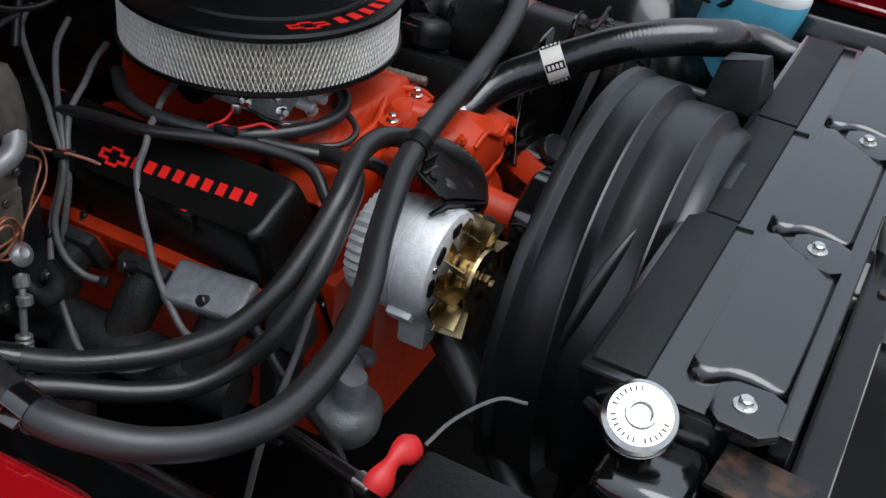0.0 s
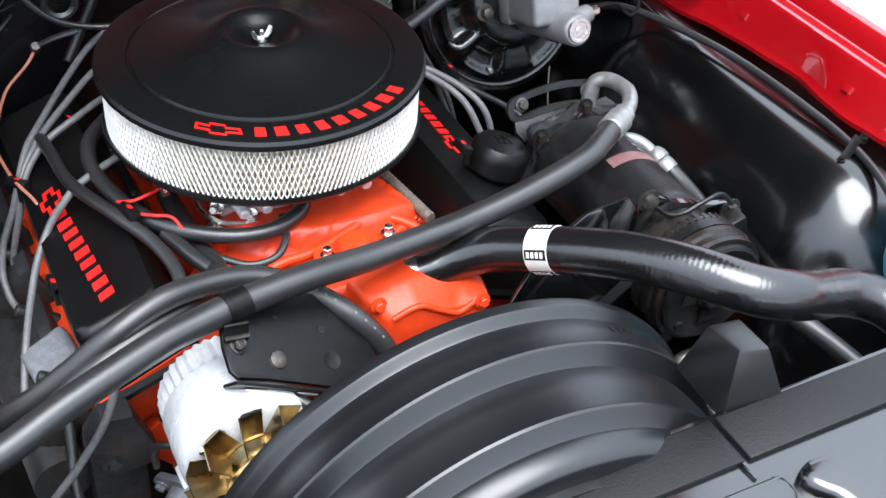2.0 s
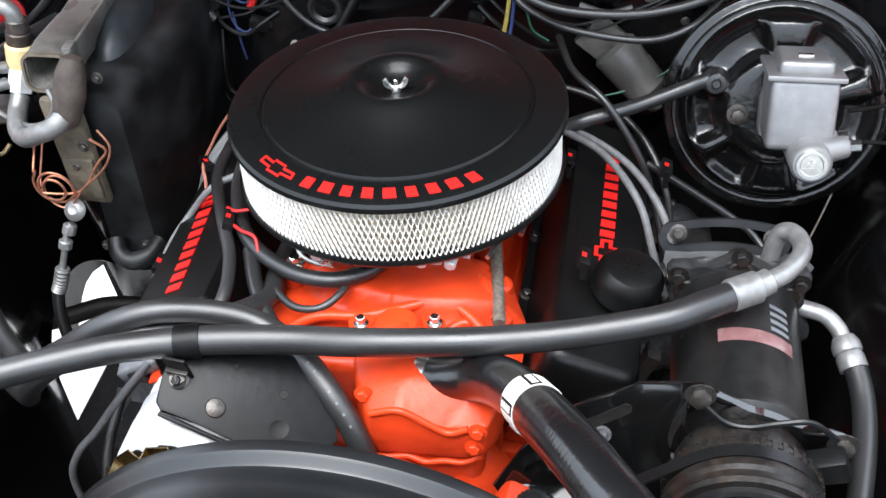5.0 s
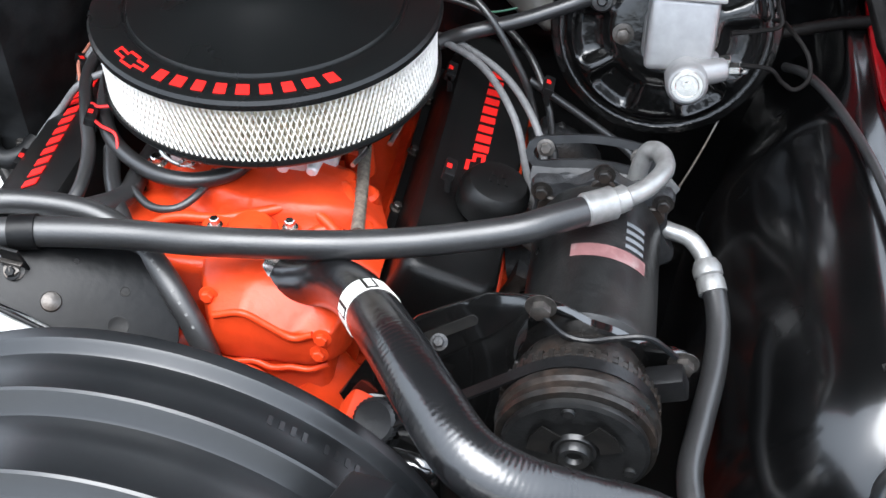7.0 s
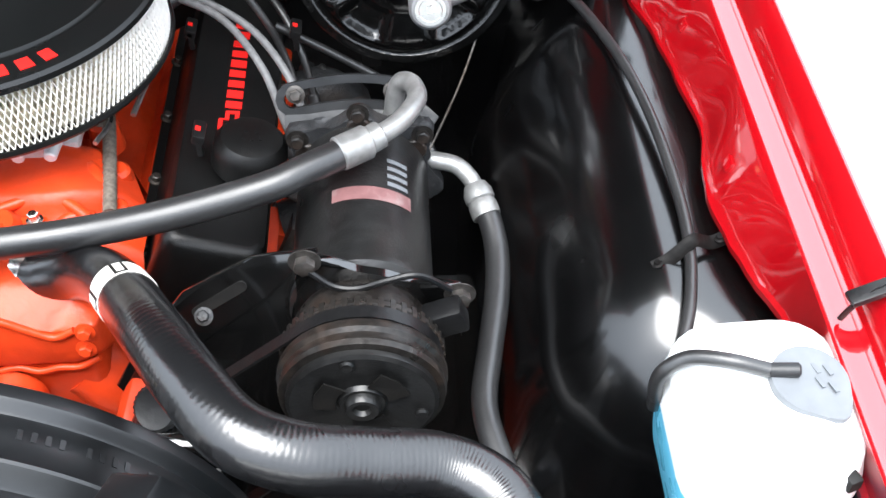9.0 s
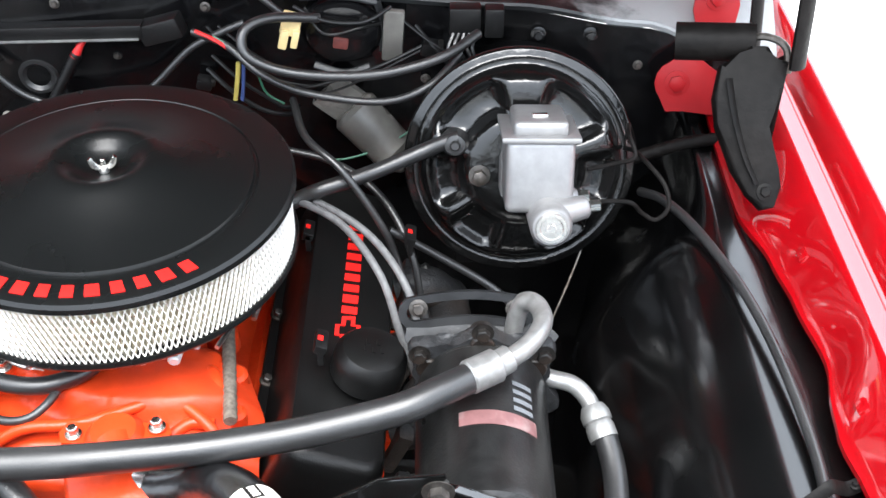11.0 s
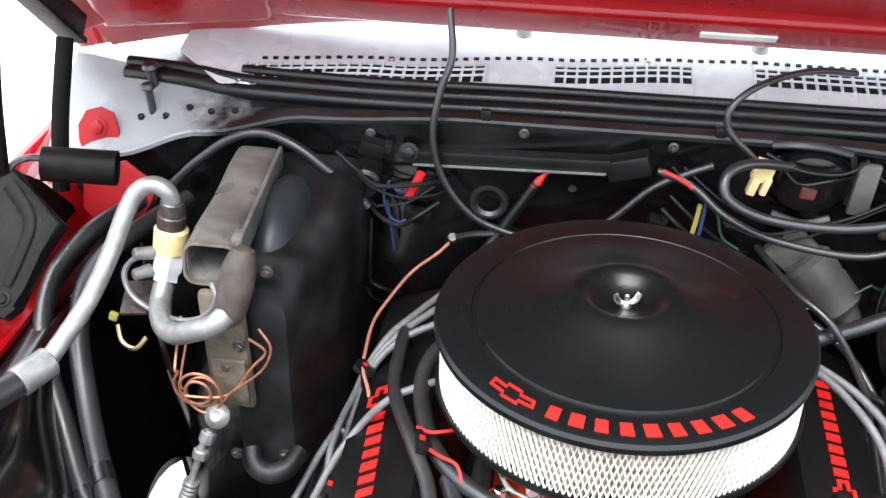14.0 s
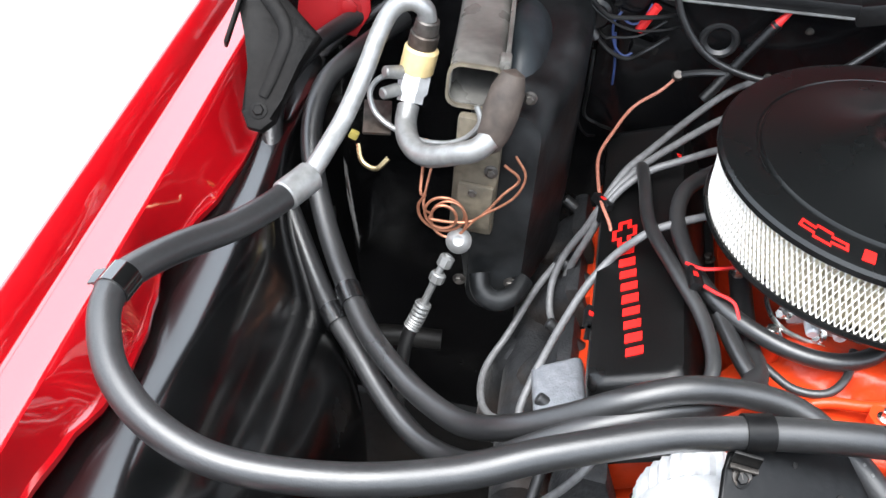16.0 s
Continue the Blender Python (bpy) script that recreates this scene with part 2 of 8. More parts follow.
BRACKET = mat("satin_black_bracket_paint", (0.0045, 0.0045, 0.0047), 0.42, var=0.3, scale=70, bump=0.2, bscale=110, dirt=(0.015, 0.014, 0.013), dirt_amt=0.4, spec=0.2)
GRIME = mat("dusty_near_black_casing", (0.008, 0.0085, 0.009), 0.42, var=0.5, scale=40, bump=0.45, bscale=60, dirt=(0.035, 0.037, 0.039), dirt_amt=0.7, dirt_scale=16, spec=0.3)
BEIGE = mat("dirty_beige_plastic", (0.125, 0.105, 0.075), 0.55, var=0.45, scale=60, bump=0.4, bscale=110, dirt=(0.05, 0.042, 0.034), dirt_amt=0.9, dirt_scale=25)
TAN = mat("weathered_tan_casing", (0.12, 0.115, 0.105), 0.32, var=0.3, scale=50, bump=0.3, bscale=70, dirt=(0.022, 0.020, 0.018), dirt_amt=0.9, dirt_scale=11, spec=0.6)
HINGE = mat("satin_black_hinge_paint", (0.0055, 0.0050, 0.0048), 0.5, var=0.4, scale=80, bump=0.3, bscale=150, dirt=(0.02, 0.017, 0.015), dirt_amt=0.3, spec=0.10, rvar=0.1)
CASTGREY = mat("grey_sand_casting", (0.22, 0.23, 0.25), 0.45, metal=0.4, var=0.2, scale=90, bump=0.4, bscale=350, dirt=(0.1, 0.095, 0.09), dirt_amt=0.6)
GREYBOX = mat("weathered_grey_casing", (0.010, 0.0105, 0.0115), 0.42, var=0.4, scale=40, bump=0.35, bscale=80, dirt=(0.05, 0.05, 0.05), dirt_amt=0.55)
COWL = mat("cowl_grey_paint", (0.60, 0.615, 0.625), 0.3, var=0.05, scale=60, bump=0.05, bscale=120, dirt=(0.2, 0.2, 0.2), dirt_amt=0.3)
BOTTLE = mat("white_translucent_plastic", (0.88, 0.90, 0.90), 0.35, var=0.03, scale=40, bump=0.05, bscale=60)
FLUID = mat("blue_washer_fluid", (0.16, 0.62, 0.86), 0.3, var=0.08, scale=15, rvar=0.05)
CAPGREY = mat("grey_plastic_cap", (0.13, 0.14, 0.15), 0.45, var=0.1, scale=60)
GROUND = mat("pale_concrete", (0.62, 0.60, 0.57), 0.9, var=0.1, scale=12, bump=0.3, bscale=60, dirt=(0.45, 0.42, 0.38), dirt_amt=0.5, dirt_scale=1.5)
GLASS = mat("tinted_windscreen", (0.02, 0.025, 0.025), 0.03, var=0.1, scale=10, spec=0.8, rvar=0.01)


# ---- builders ----
def thing(name, label, category, base=(0, 0, 0), group="", kind=""):
    e = new(name)
    e.empty_display_size = 0.02
    e.location = base
    return tagged(e, label, category, group, kind)


def finish(name, bm, material, angle=38):
    bmesh.ops.recalc_face_normals(bm, faces=bm.faces[:])
    lo = Vector([min(v.co[i] for v in bm.verts) for i in range(3)])
    hi = Vector([max(v.co[i] for v in bm.verts) for i in range(3)])
    c = (lo + hi) / 2
    for v in bm.verts:
        v.co -= c
    me = bpy.data.meshes.new(name)
    bm.to_mesh(me)
    bm.free()
    me.materials.append(material)
    me.polygons.foreach_set("use_smooth", [True] * len(me.polygons))
    me.set_sharp_from_angle(angle=radians(angle))
    ob = new(name, me)
    ob.location = c
    return ob


def part(name, bm, material, parent=None, label="", angle=38):
    """Links bm (world metres) as one mesh under parent."""
    ob = finish(name, bm, material, angle)
    if parent:
        ob.parent = parent
        ob.matrix_parent_inverse = world_of(parent).inverted()
    if label:
        ob["label"] = label
    return ob


def world_of(ob):
    m = ob.matrix_basis.copy()
    if ob.parent:
        m = world_of(ob.parent) @ ob.matrix_parent_inverse @ m
    return m


def solo(name, bm, material, label, category, group="", kind="", angle=38):
    return tagged(finish(name, bm, material, angle), label, category, group, kind)


def B():
    return bmesh.new()


def frame_of(p0, p1):
    """A matrix whose z runs from p0 to p1, at p0."""
    d = (Vector(p1) - Vector(p0)).normalized()
    return Matrix.Translation(p0) @ d.to_track_quat("Z", "Y").to_matrix().to_4x4()


def box(bm, c, s, rot=(0, 0, 0), bev=0.0, seg=2, m=None):
    mm = m if m is not None else pose(*c, *rot)
    if m is not None:
        mm = m @ pose(*c, *rot)
    g = bmesh.ops.create_cube(bm, size=1.0, matrix=mm @ Matrix.Diagonal((*s, 1)))
    if bev:
        edges = list({e for v in g["verts"] for e in v.link_edges})
        bmesh.ops.bevel(bm, geom=edges, offset=bev, segments=seg, affect="EDGES", profile=0.6)
    return bm


def lathe(bm, profile, m=None, seg=40, arc=(0, 360), wob=0.0):
    """Revolves (r, h) round z of m. Ends with r = 0 are closed."""
    m = m or Matrix()
    full = abs(arc[1] - arc[0]) >= 360
    cols = []
    k = seg if full else seg + 1
    for i in range(k):
        a = radians(arc[0] + (arc[1] - arc[0]) * i / seg)
        cols.append([bm.verts.new(m @ Vector((r * math.cos(a), r * math.sin(a), h))) for r, h in profile])
    for i in range(seg):
        a, b = cols[i], cols[(i + 1) % k]
        for j in range(len(profile) - 1):
            if profile[j][0] == 0 and profile[j + 1][0] == 0:
                continue
            bm.faces.new((a[j], b[j], b[j + 1], a[j + 1]))
    bmesh.ops.remove_doubles(bm, verts=bm.verts[:], dist=1e-6)
    return bm


def cyl(bm, p0, p1, r, r1=None, seg=24, bev=0.0015):
    h = (Vector(p1) - Vector(p0)).length
    r1 = r if r1 is None else r1
    b = min(bev, r * 0.4, r1 * 0.4, h * 0.4)
    return lathe(bm, [(0, 0), (r - b, 0), (r, b), (r1, h - b), (r1 - b, h), (0, h)], frame_of(p0, p1), seg)


def spline(pts, n=8):
    p = [Vector(q) for q in pts]
    p = [2 * p[0] - p[1]] + p + [2 * p[-1] - p[-2]]
    out = []
    for i in range(1, len(p) - 2):
        a, b, c, d = p[i - 1:i + 3]
        for k in range(n):
            t = k / n
            out.append(0.5 * ((2 * b) + (c - a) * t + (2 * a - 5 * b + 4 * c - d) * t * t + (3 * b - a - 3 * c + d) * t ** 3))
    return out + [p[-2]]


def sweep(bm, path, r, seg=12, squash=1.0, ridges=0):
    """A round section along a list of points, closed at both ends. r may be a function of 0..1."""
    f = r if callable(r) else (lambda u: r)
    rings, n = [], len(path)
    t0 = (path[1] - path[0]).normalized()
    side = t0.orthogonal().normalized()
    for i, q in enumerate(path):
        t = (path[min(i + 1, n - 1)] - path[max(i - 1, 0)]).normalized()
        side = (side - t * side.dot(t)).normalized()
        up = t.cross(side)
        rad = f(i / (n - 1)) * (1 + (0.14 if ridges and i % 2 else 0))
        rings.append([bm.verts.new(q + rad * (math.cos(a) * side + squash * math.sin(a) * up)) for a in (2 * math.pi * k / seg for k in range(seg))])
    for a, b in zip(rings[:-1], rings[1:]):
        for k in range(seg):
            bm.faces.new((a[k], a[(k + 1) % seg], b[(k + 1) % seg], b[k]))
    bm.faces.new(rings[0][::-1])
    bm.faces.new(rings[-1])
    return bm


def tube(bm, pts, r, seg=12, n=8, **k):
    return sweep(bm, spline(pts, n), r, seg, **k)


def plate(bm, outline, th, m=None, bev=0.0):
    """A flat piece: outline in x, y of m, from z = 0 to th."""
    m = m or Matrix()
    lo = [bm.verts.new(m @ Vector((x, y, 0))) for x, y in outline]
    hi = [bm.verts.new(m @ Vector((x, y, th))) for x, y in outline]
    n = len(outline)
    fs = [bm.faces.new(lo[::-1]), bm.faces.new(hi)]
    for i in range(n):
        fs.append(bm.faces.new((lo[i], lo[(i + 1) % n], hi[(i + 1) % n], hi[i])))
    if bev:
        edges = list({e for f in fs[:2] for e in f.edges})
        bmesh.ops.bevel(bm, geom=edges, offset=bev, segments=2, affect="EDGES", profile=0.6)
    return bm


def sheet(bm, rows, th=0.0):
    """A skin through rows of points; th gives it thickness downwards."""
    g = [[bm.verts.new(Vector(p)) for p in row] for row in rows]
    fs = []
    for a, b in zip(g[:-1], g[1:]):
        for i in range(len(a) - 1):
            fs.append(bm.faces.new((a[i], a[i + 1], b[i + 1], b[i])))
    if th:
        bmesh.ops.recalc_face_normals(bm, faces=bm.faces[:])
        bmesh.ops.solidify(bm, geom=fs, thickness=th)
    return bm


def rrect(w, h, r, n=5):
    out = []
    for cx, cy, a0 in ((w / 2 - r, h / 2 - r, 0), (-w / 2 + r, h / 2 - r, 90), (-w / 2 + r, -h / 2 + r, 180), (w / 2 - r, -h / 2 + r, 270)):
        for k in range(n + 1):
            a = radians(a0 + 90 * k / n)
            out.append((cx + r * math.cos(a), cy + r * math.sin(a)))
    return out


def disc(r, n=20, x=0, y=0):
    return [(x + r * math.cos(2 * math.pi * k / n), y + r * math.sin(2 * math.pi * k / n)) for k in range(n)]


def bolt(bm, p, d=(0, 0, 1), r=0.006, h=0.005, washer=True):
    m = frame_of(p, Vector(p) + Vector(d))
    if washer:
        lathe(bm, [(0, 0), (r * 1.5, 0), (r * 1.5, 0.0012), (r, 0.002), (0, 0.002)], m, 18)
    lathe(bm, [(0, 0.002), (r, 0.002), (r, h), (r * 0.8, h + 0.001), (0, h + 0.001)], m @ pose(0, 0, 0, 0, 0, 15), 6)
    return bm


def solidblock(bm, f, w, h, th):
    """A plain block of a given size laid on a surface by f(u, v, height)."""
    o = [(-w / 2, -h / 2), (w / 2, -h / 2), (w / 2, h / 2), (-w / 2, h / 2)]
    lo, hi = ([bm.verts.new(f(u, v, k)) for u, v in o] for k in (0, th))
    bm.faces.new(hi)
    for k in range(4):
        bm.faces.new((lo[k], lo[(k + 1) % 4], hi[(k + 1) % 4], hi[k]))


def loops(bm, o, i, f, th):
    ob = [bm.verts.new(f(u, v, 0)) for u, v in o]
    ot = [bm.verts.new(f(u, v, th)) for u, v in o]
    ib = [bm.verts.new(f(u, v, 0)) for u, v in i]
    it = [bm.verts.new(f(u, v, th)) for u, v in i]
    n = len(o)
    for k in range(n):
        j = (k + 1) % n
        bm.faces.new((ot[k], ot[j], it[j], it[k]))
        bm.faces.new((ob[k], ob[j], ot[j], ot[k]))
        bm.faces.new((it[k], it[j], ib[j], ib[k]))


def hose(name, pts, r, material, label, category="hose", seg=14, n=8, **k):
    return solo(name, tube(B(), pts, r, seg, n, **k), material, label, category)


# ---- ground and car body ----
def lerp(a, b, u):
    return a + (b - a) * u


def table(x, pts):
    """Piecewise smooth value at x through (x, value) pairs."""
    if x <= pts[0][0]:
        return pts[0][1]
    for (a, va), (b, vb) in zip(pts[:-1], pts[1:]):
        if x <= b:
            u = (x - a) / (b - a)
            u = u * u * (3 - 2 * u)
            return va + (vb - va) * u
    return pts[-1][1]


GZ = -0.98
bm = B()
g = bmesh.ops.create_grid(bm, x_segments=60, y_segments=60, size=300)
for v in bm.verts:
    v.co.z = GZ
solo("ground", bm, GROUND, "pale sunlit concrete drive around the car", "ground", kind="structure")

bm = B()
box(bm, (0, -0.20, -0.80), (1.30, 1.19, 0.02))
solo("engine_bay_floor", bm, DARK, "dark grimy floor of the engine bay", "bay floor", kind="structure")
# out-of-view piece of underbody, added to shade the ground beneath it
bm = B()
box(bm, (0, 0.88, -0.64), (1.50, 0.86, 0.04), (0, 0, 0), 0.01)
solo("floor_pan", bm, DARK, "dark underside of the car behind the engine bay", "floor pan", kind="structure")


def fender(side):
    """A front fender: crowned skin with a folded gutter and a ragged inner flange."""
    inner = [(-1.0, 0.694), (-0.62, 0.690), (-0.50, 0.694), (-0.42, 0.688), (-0.38, 0.680), (-0.32, 0.664), (-0.295, 0.657), (-0.24, 0.650), (-0.207, 0.653), (-0.145, 0.663), (-0.065, 0.654), (0.0, 0.647), (0.087, 0.632), (0.234, 0.632), (0.5, 0.645)]
    if side < 0:
        inner = [(-1.0, 0.672), (-0.435, 0.661), (-0.378, 0.653), (-0.335, 0.640), (-0.30, 0.634), (-0.255, 0.636), (-0.21, 0.643), (-0.165, 0.653), (-0.105, 0.646), (-0.045, 0.634), (0.015, 0.630), (0.2, 0.638), (0.5, 0.65)]
    k, b = (1, 0.697) if side > 0 else (0.985, 0.684)  # b: where the flat of the gutter ends
    ox, oz = (0, 0) if side > 0 else (0.022, -0.034)  # the passenger fender sits lower and further out
    t = thing("front_fender", "glossy red front fender with a folded inner gutter", "fender", (side * 0.72, -0.2, GZ + 0.2))
    ys = [-1.0 + i * 1.62 / 108 for i in range(109)]
    rows, flange = [], []
    for y in ys:
        e = table(y, inner) + (0.004 if side > 0 else 0.008)
        dip = table(y, [(-0.08, 0.0), (0.15, 0.010), (0.34, 0.0)])
        w = 0.0006 * math.sin(y * 31) + 0.0004 * math.sin(y * 67 + 1)
        a = [(0.713, -0.0425), (0.716, -0.0435), (0.719, -0.0425), (0.722, -0.037), (0.727, -0.0285), (0.734, -0.0225),
             (0.741, -0.0180), (0.7435, -0.0178), (0.7455, -0.0195), (0.748, -0.032), (0.757, -0.06), (0.775, -0.11), (0.80, -0.2), (0.82, -0.32), (0.83, -0.5), (0.82, -0.7)]
        rows.append([(side * (k * x + ox), y, z + oz) for x, z in a])
        f = [(0.713, -0.0425)] + [(lerp(0.7105, b, u), -0.0423 + 0.0020 * u) for u in (0, 0.25, 0.5, 0.75, 1)] + [(b - 0.0022, -0.0404)]
        f += [(lerp(b - 0.0045, e + 0.004, u), -0.0412 - 0.048 * u ** 1.1 - dip * u + w * math.sin(math.pi * u)) for u in (0, 0.12, 0.26, 0.42, 0.58, 0.74, 0.88, 1.0)] + [(e, -0.092 - dip), (e, -0.098 - dip)]
        flange.append([(side * (k * x + ox), y, z + oz) for x, z in f])
    part("outer_skin", sheet(B(), rows, 0.0015), RED, t)
    part("inner_flange", sheet(B(), flange, 0.0015), RED, t)
    # stamped square marks and clip on the flange
    for y in ((-0.22, -0.02, -0.42) if side > 0 else (-0.25, -0.1, -0.4)):
        part("stamped_mark", box(B(), (side * (0.672 + ox), y, -0.0690 + oz), (0.010, 0.014, 0.004), (0, side * -50, 0), 0.001), RED, t)
    return t


fender(1)
fender(-1)
bm = B()
tube(bm, [(0.700, -0.424, -0.034), (0.707, -0.421, -0.026), (0.722, -0.415, -0.018), (0.738, -0.410, -0.015)], 0.007, 8, squash=0.3)
box(bm, (0.722, -0.416, -0.015), (0.038, 0.013, 0.006), (0, -12, 12), 0.002)
solo("rubber_bumper", bm, BLACKPL, "black rubber hood bumper on the red fender", "bumper")


def apron(side):
    """Inner fender: a level top shelf, a rounded edge, and a wall; over the driver's wheel the wall swells into a long sloping dome."""
    shelf = [(0.692, -0.1230), (0.666, -0.1165), (0.643, -0.1110), (0.622, -0.1078)]
    dome = spline([(x, 0, z) for x, z in shelf + [(0.605, -0.1068), (0.590, -0.1115), (0.572, -0.122), (0.552, -0.141), (0.532, -0.167), (0.512, -0.196), (0.489, -0.236), (0.472, -0.285), (0.460, -0.37), (0.45, -0.64)]], 7)
    wall = spline([(x, 0, z) for x, z in shelf + [(0.612, -0.1085), (0.606, -0.140), (0.600, -0.176), (0.581, -0.199), (0.562, -0.221), (0.546, -0.250), (0.535, -0.290), (0.527, -0.35), (0.520, -0.44), (0.51, -0.64)]], 7)
    steep = spline([(x, 0, z) for x, z in shelf + [(0.609, -0.1068), (0.601, -0.112), (0.597, -0.130), (0.597, -0.165), (0.596, -0.21), (0.593, -0.27), (0.586, -0.34), (0.575, -0.41), (0.56, -0.51), (0.53, -0.64)]], 7)
    if side < 0:
        wall = steep
    ox, oz = (0, 0) if side > 0 else (0.014, -0.034)
    smooth = lambda a: a * a * (3 - 2 * a)
    rows = []
    for j in range(201):
        y = -0.95 + 1.25 * j / 200
        w = smooth(max(0.0, min(1.0, (y + 0.56) / 0.20))) * smooth(max(0.0, min(1.0, (0.24 - y) / 0.20 if side > 0 else (0.09 - y) / 0.20)))
        if side < 0:
            w *= 0.9
        row = []
        line = [a.lerp(c, w) for a, c in zip(wall, dome)]
        if side < 0:
            # arched lower edge over the suspension arm, below which the ground shows
            low, first = max(-0.64, -0.434 - 5.0 * (y - 0.18) ** 2), 35
            last = max(k for k, p in enumerate(line[:-1]) if p.z >= low)
            last += min(1.0, (line[last].z - low) / max(1e-6, line[last].z - line[last + 1].z))
            pos = [k if k <= first else first + (last - first) * (k - first) / (len(line) - 1 - first) for k in range(len(line))]
            line = [line[int(q)].lerp(line[min(int(q) + 1, len(line) - 1)], q - int(q)) for q in pos]
        for p in line:
            dent = 0.0004 * math.sin(y * 15 + p.z * 7 + 1)
            fall = 0.30 * max(0.0, min(1.0, (-0.295 - y) / 0.22)) ** 2.2 * smooth(max(0.0, min(1.0, (0.685 - p.x) / 0.09))) if side > 0 else 0.0
            row.append((side * (p.x + dent + ox), y, p.z + dent - fall + oz))
        rows.append(row)
    bm = sheet(B(), rows, 0.002)
    solo("wall_inner_fender_" + ("driver" if side > 0 else "passenger"), bm, APRON,
         "glossy black inner fender with swelling over the wheel", "inner fender", kind="structure", angle=80)


apron(1)
apron(-1)
# closing sheet added to keep the gap beside the washer bottle black
bm = B()
box(bm, (0.712, -0.72, -0.36), (0.006, 0.62, 0.50))
solo("wall_fender_gap_sheet", bm, DARK, "dull black sheet closing the gap inside the front fender", "fender lining", kind="structure")

# ---- firewall, shelf and cowl ----
ZT = [(-0.72, -0.060), (-0.63, -0.036), (-0.506, 0.004), (-0.373, 0.033), (-0.18, 0.045), (0.2, 0.047), (0.40, 0.036), (0.55, 0.015), (0.66, -0.025), (0.72, -0.05)]
YC = [(-0.72, 0.43), (-0.60, 0.40), (-0.446, 0.365), (-0.313, 0.362), (-0.04, 0.372), (0.2, 0.375), (0.44, 0.378), (0.60, 0.41), (0.72, 0.44)]
xs = [-0.72 + 1.44 * i / 72 for i in range(73)]
foot = lambda x: -0.552 - 15 * (x + 0.585) ** 2 if x < -0.592 else -0.78  # arched opening behind the passenger wheel
rows = []
for x in xs:
    zt = table(x, ZT)
    dimple = 0.006 * math.sin(x * 9)
    rows.append([(x, 0.302 + dimple + 0.03 * max(0, (-0.35 - z)) + 0.004 * math.sin(z * 40 + x * 5), z) for z in (lerp(foot(x), zt - 0.006, k / 14) for k in range(15))])
solo("wall_firewall", sheet(B(), rows, 0.002), CHASSIS, "black painted steel firewall with dents and fittings", "firewall", kind="structure", angle=60)
rows = []
for x in xs:
    zt, yc = table(x, ZT), table(x, YC)
    rows.append([(x, 0.3000, zt - 0.006), (x, 0.2990, zt - 0.0015), (x, 0.3000, zt), (x, 0.312, zt + 0.002), (x, lerp(0.312, yc, 0.5), lerp(zt, 0.02, 0.5) + 0.012 * max(0, abs(x) - 0.45) / 0.2),
                 (x, yc - 0.012, 0.018), (x, yc, 0.022), (x, yc + 0.01, 0.030)])
solo("trim_firewall_ledge", sheet(B(), rows, 0.002), LEDGE, "glossy black ledge above the firewall, sky sheen painted grey at both corners", "ledge", kind="structure", angle=32)
for dy, dz, r in ((-0.004, 0.029, 0.009), (0.009, 0.038, 0.008), (0.021, 0.046, 0.0065)):
    hose("hood_seal", [(x, table(x, YC) + dy, dz - 0.03 * max(0, abs(x) - 0.5)) for x in (xs[4:-4:4] if dy < 0.015 else xs[12:-12:4])], r, BLACKPL, "long black rubber hood seal along the cowl", "seal", 10, 3)

VENTS = [(-0.480, -0.180), (-0.095, 0.075), (0.150, 0.430)]


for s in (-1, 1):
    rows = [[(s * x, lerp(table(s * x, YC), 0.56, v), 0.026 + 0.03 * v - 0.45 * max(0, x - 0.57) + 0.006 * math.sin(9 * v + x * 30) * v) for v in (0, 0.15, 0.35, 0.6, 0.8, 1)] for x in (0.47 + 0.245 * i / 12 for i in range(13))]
    solo("trim_cowl_corner", sheet(B(), rows, 0.002), PALE, "glossy cowl corner below the hood, coloured pale for its sky sheen", "ledge", kind="structure", angle=60)


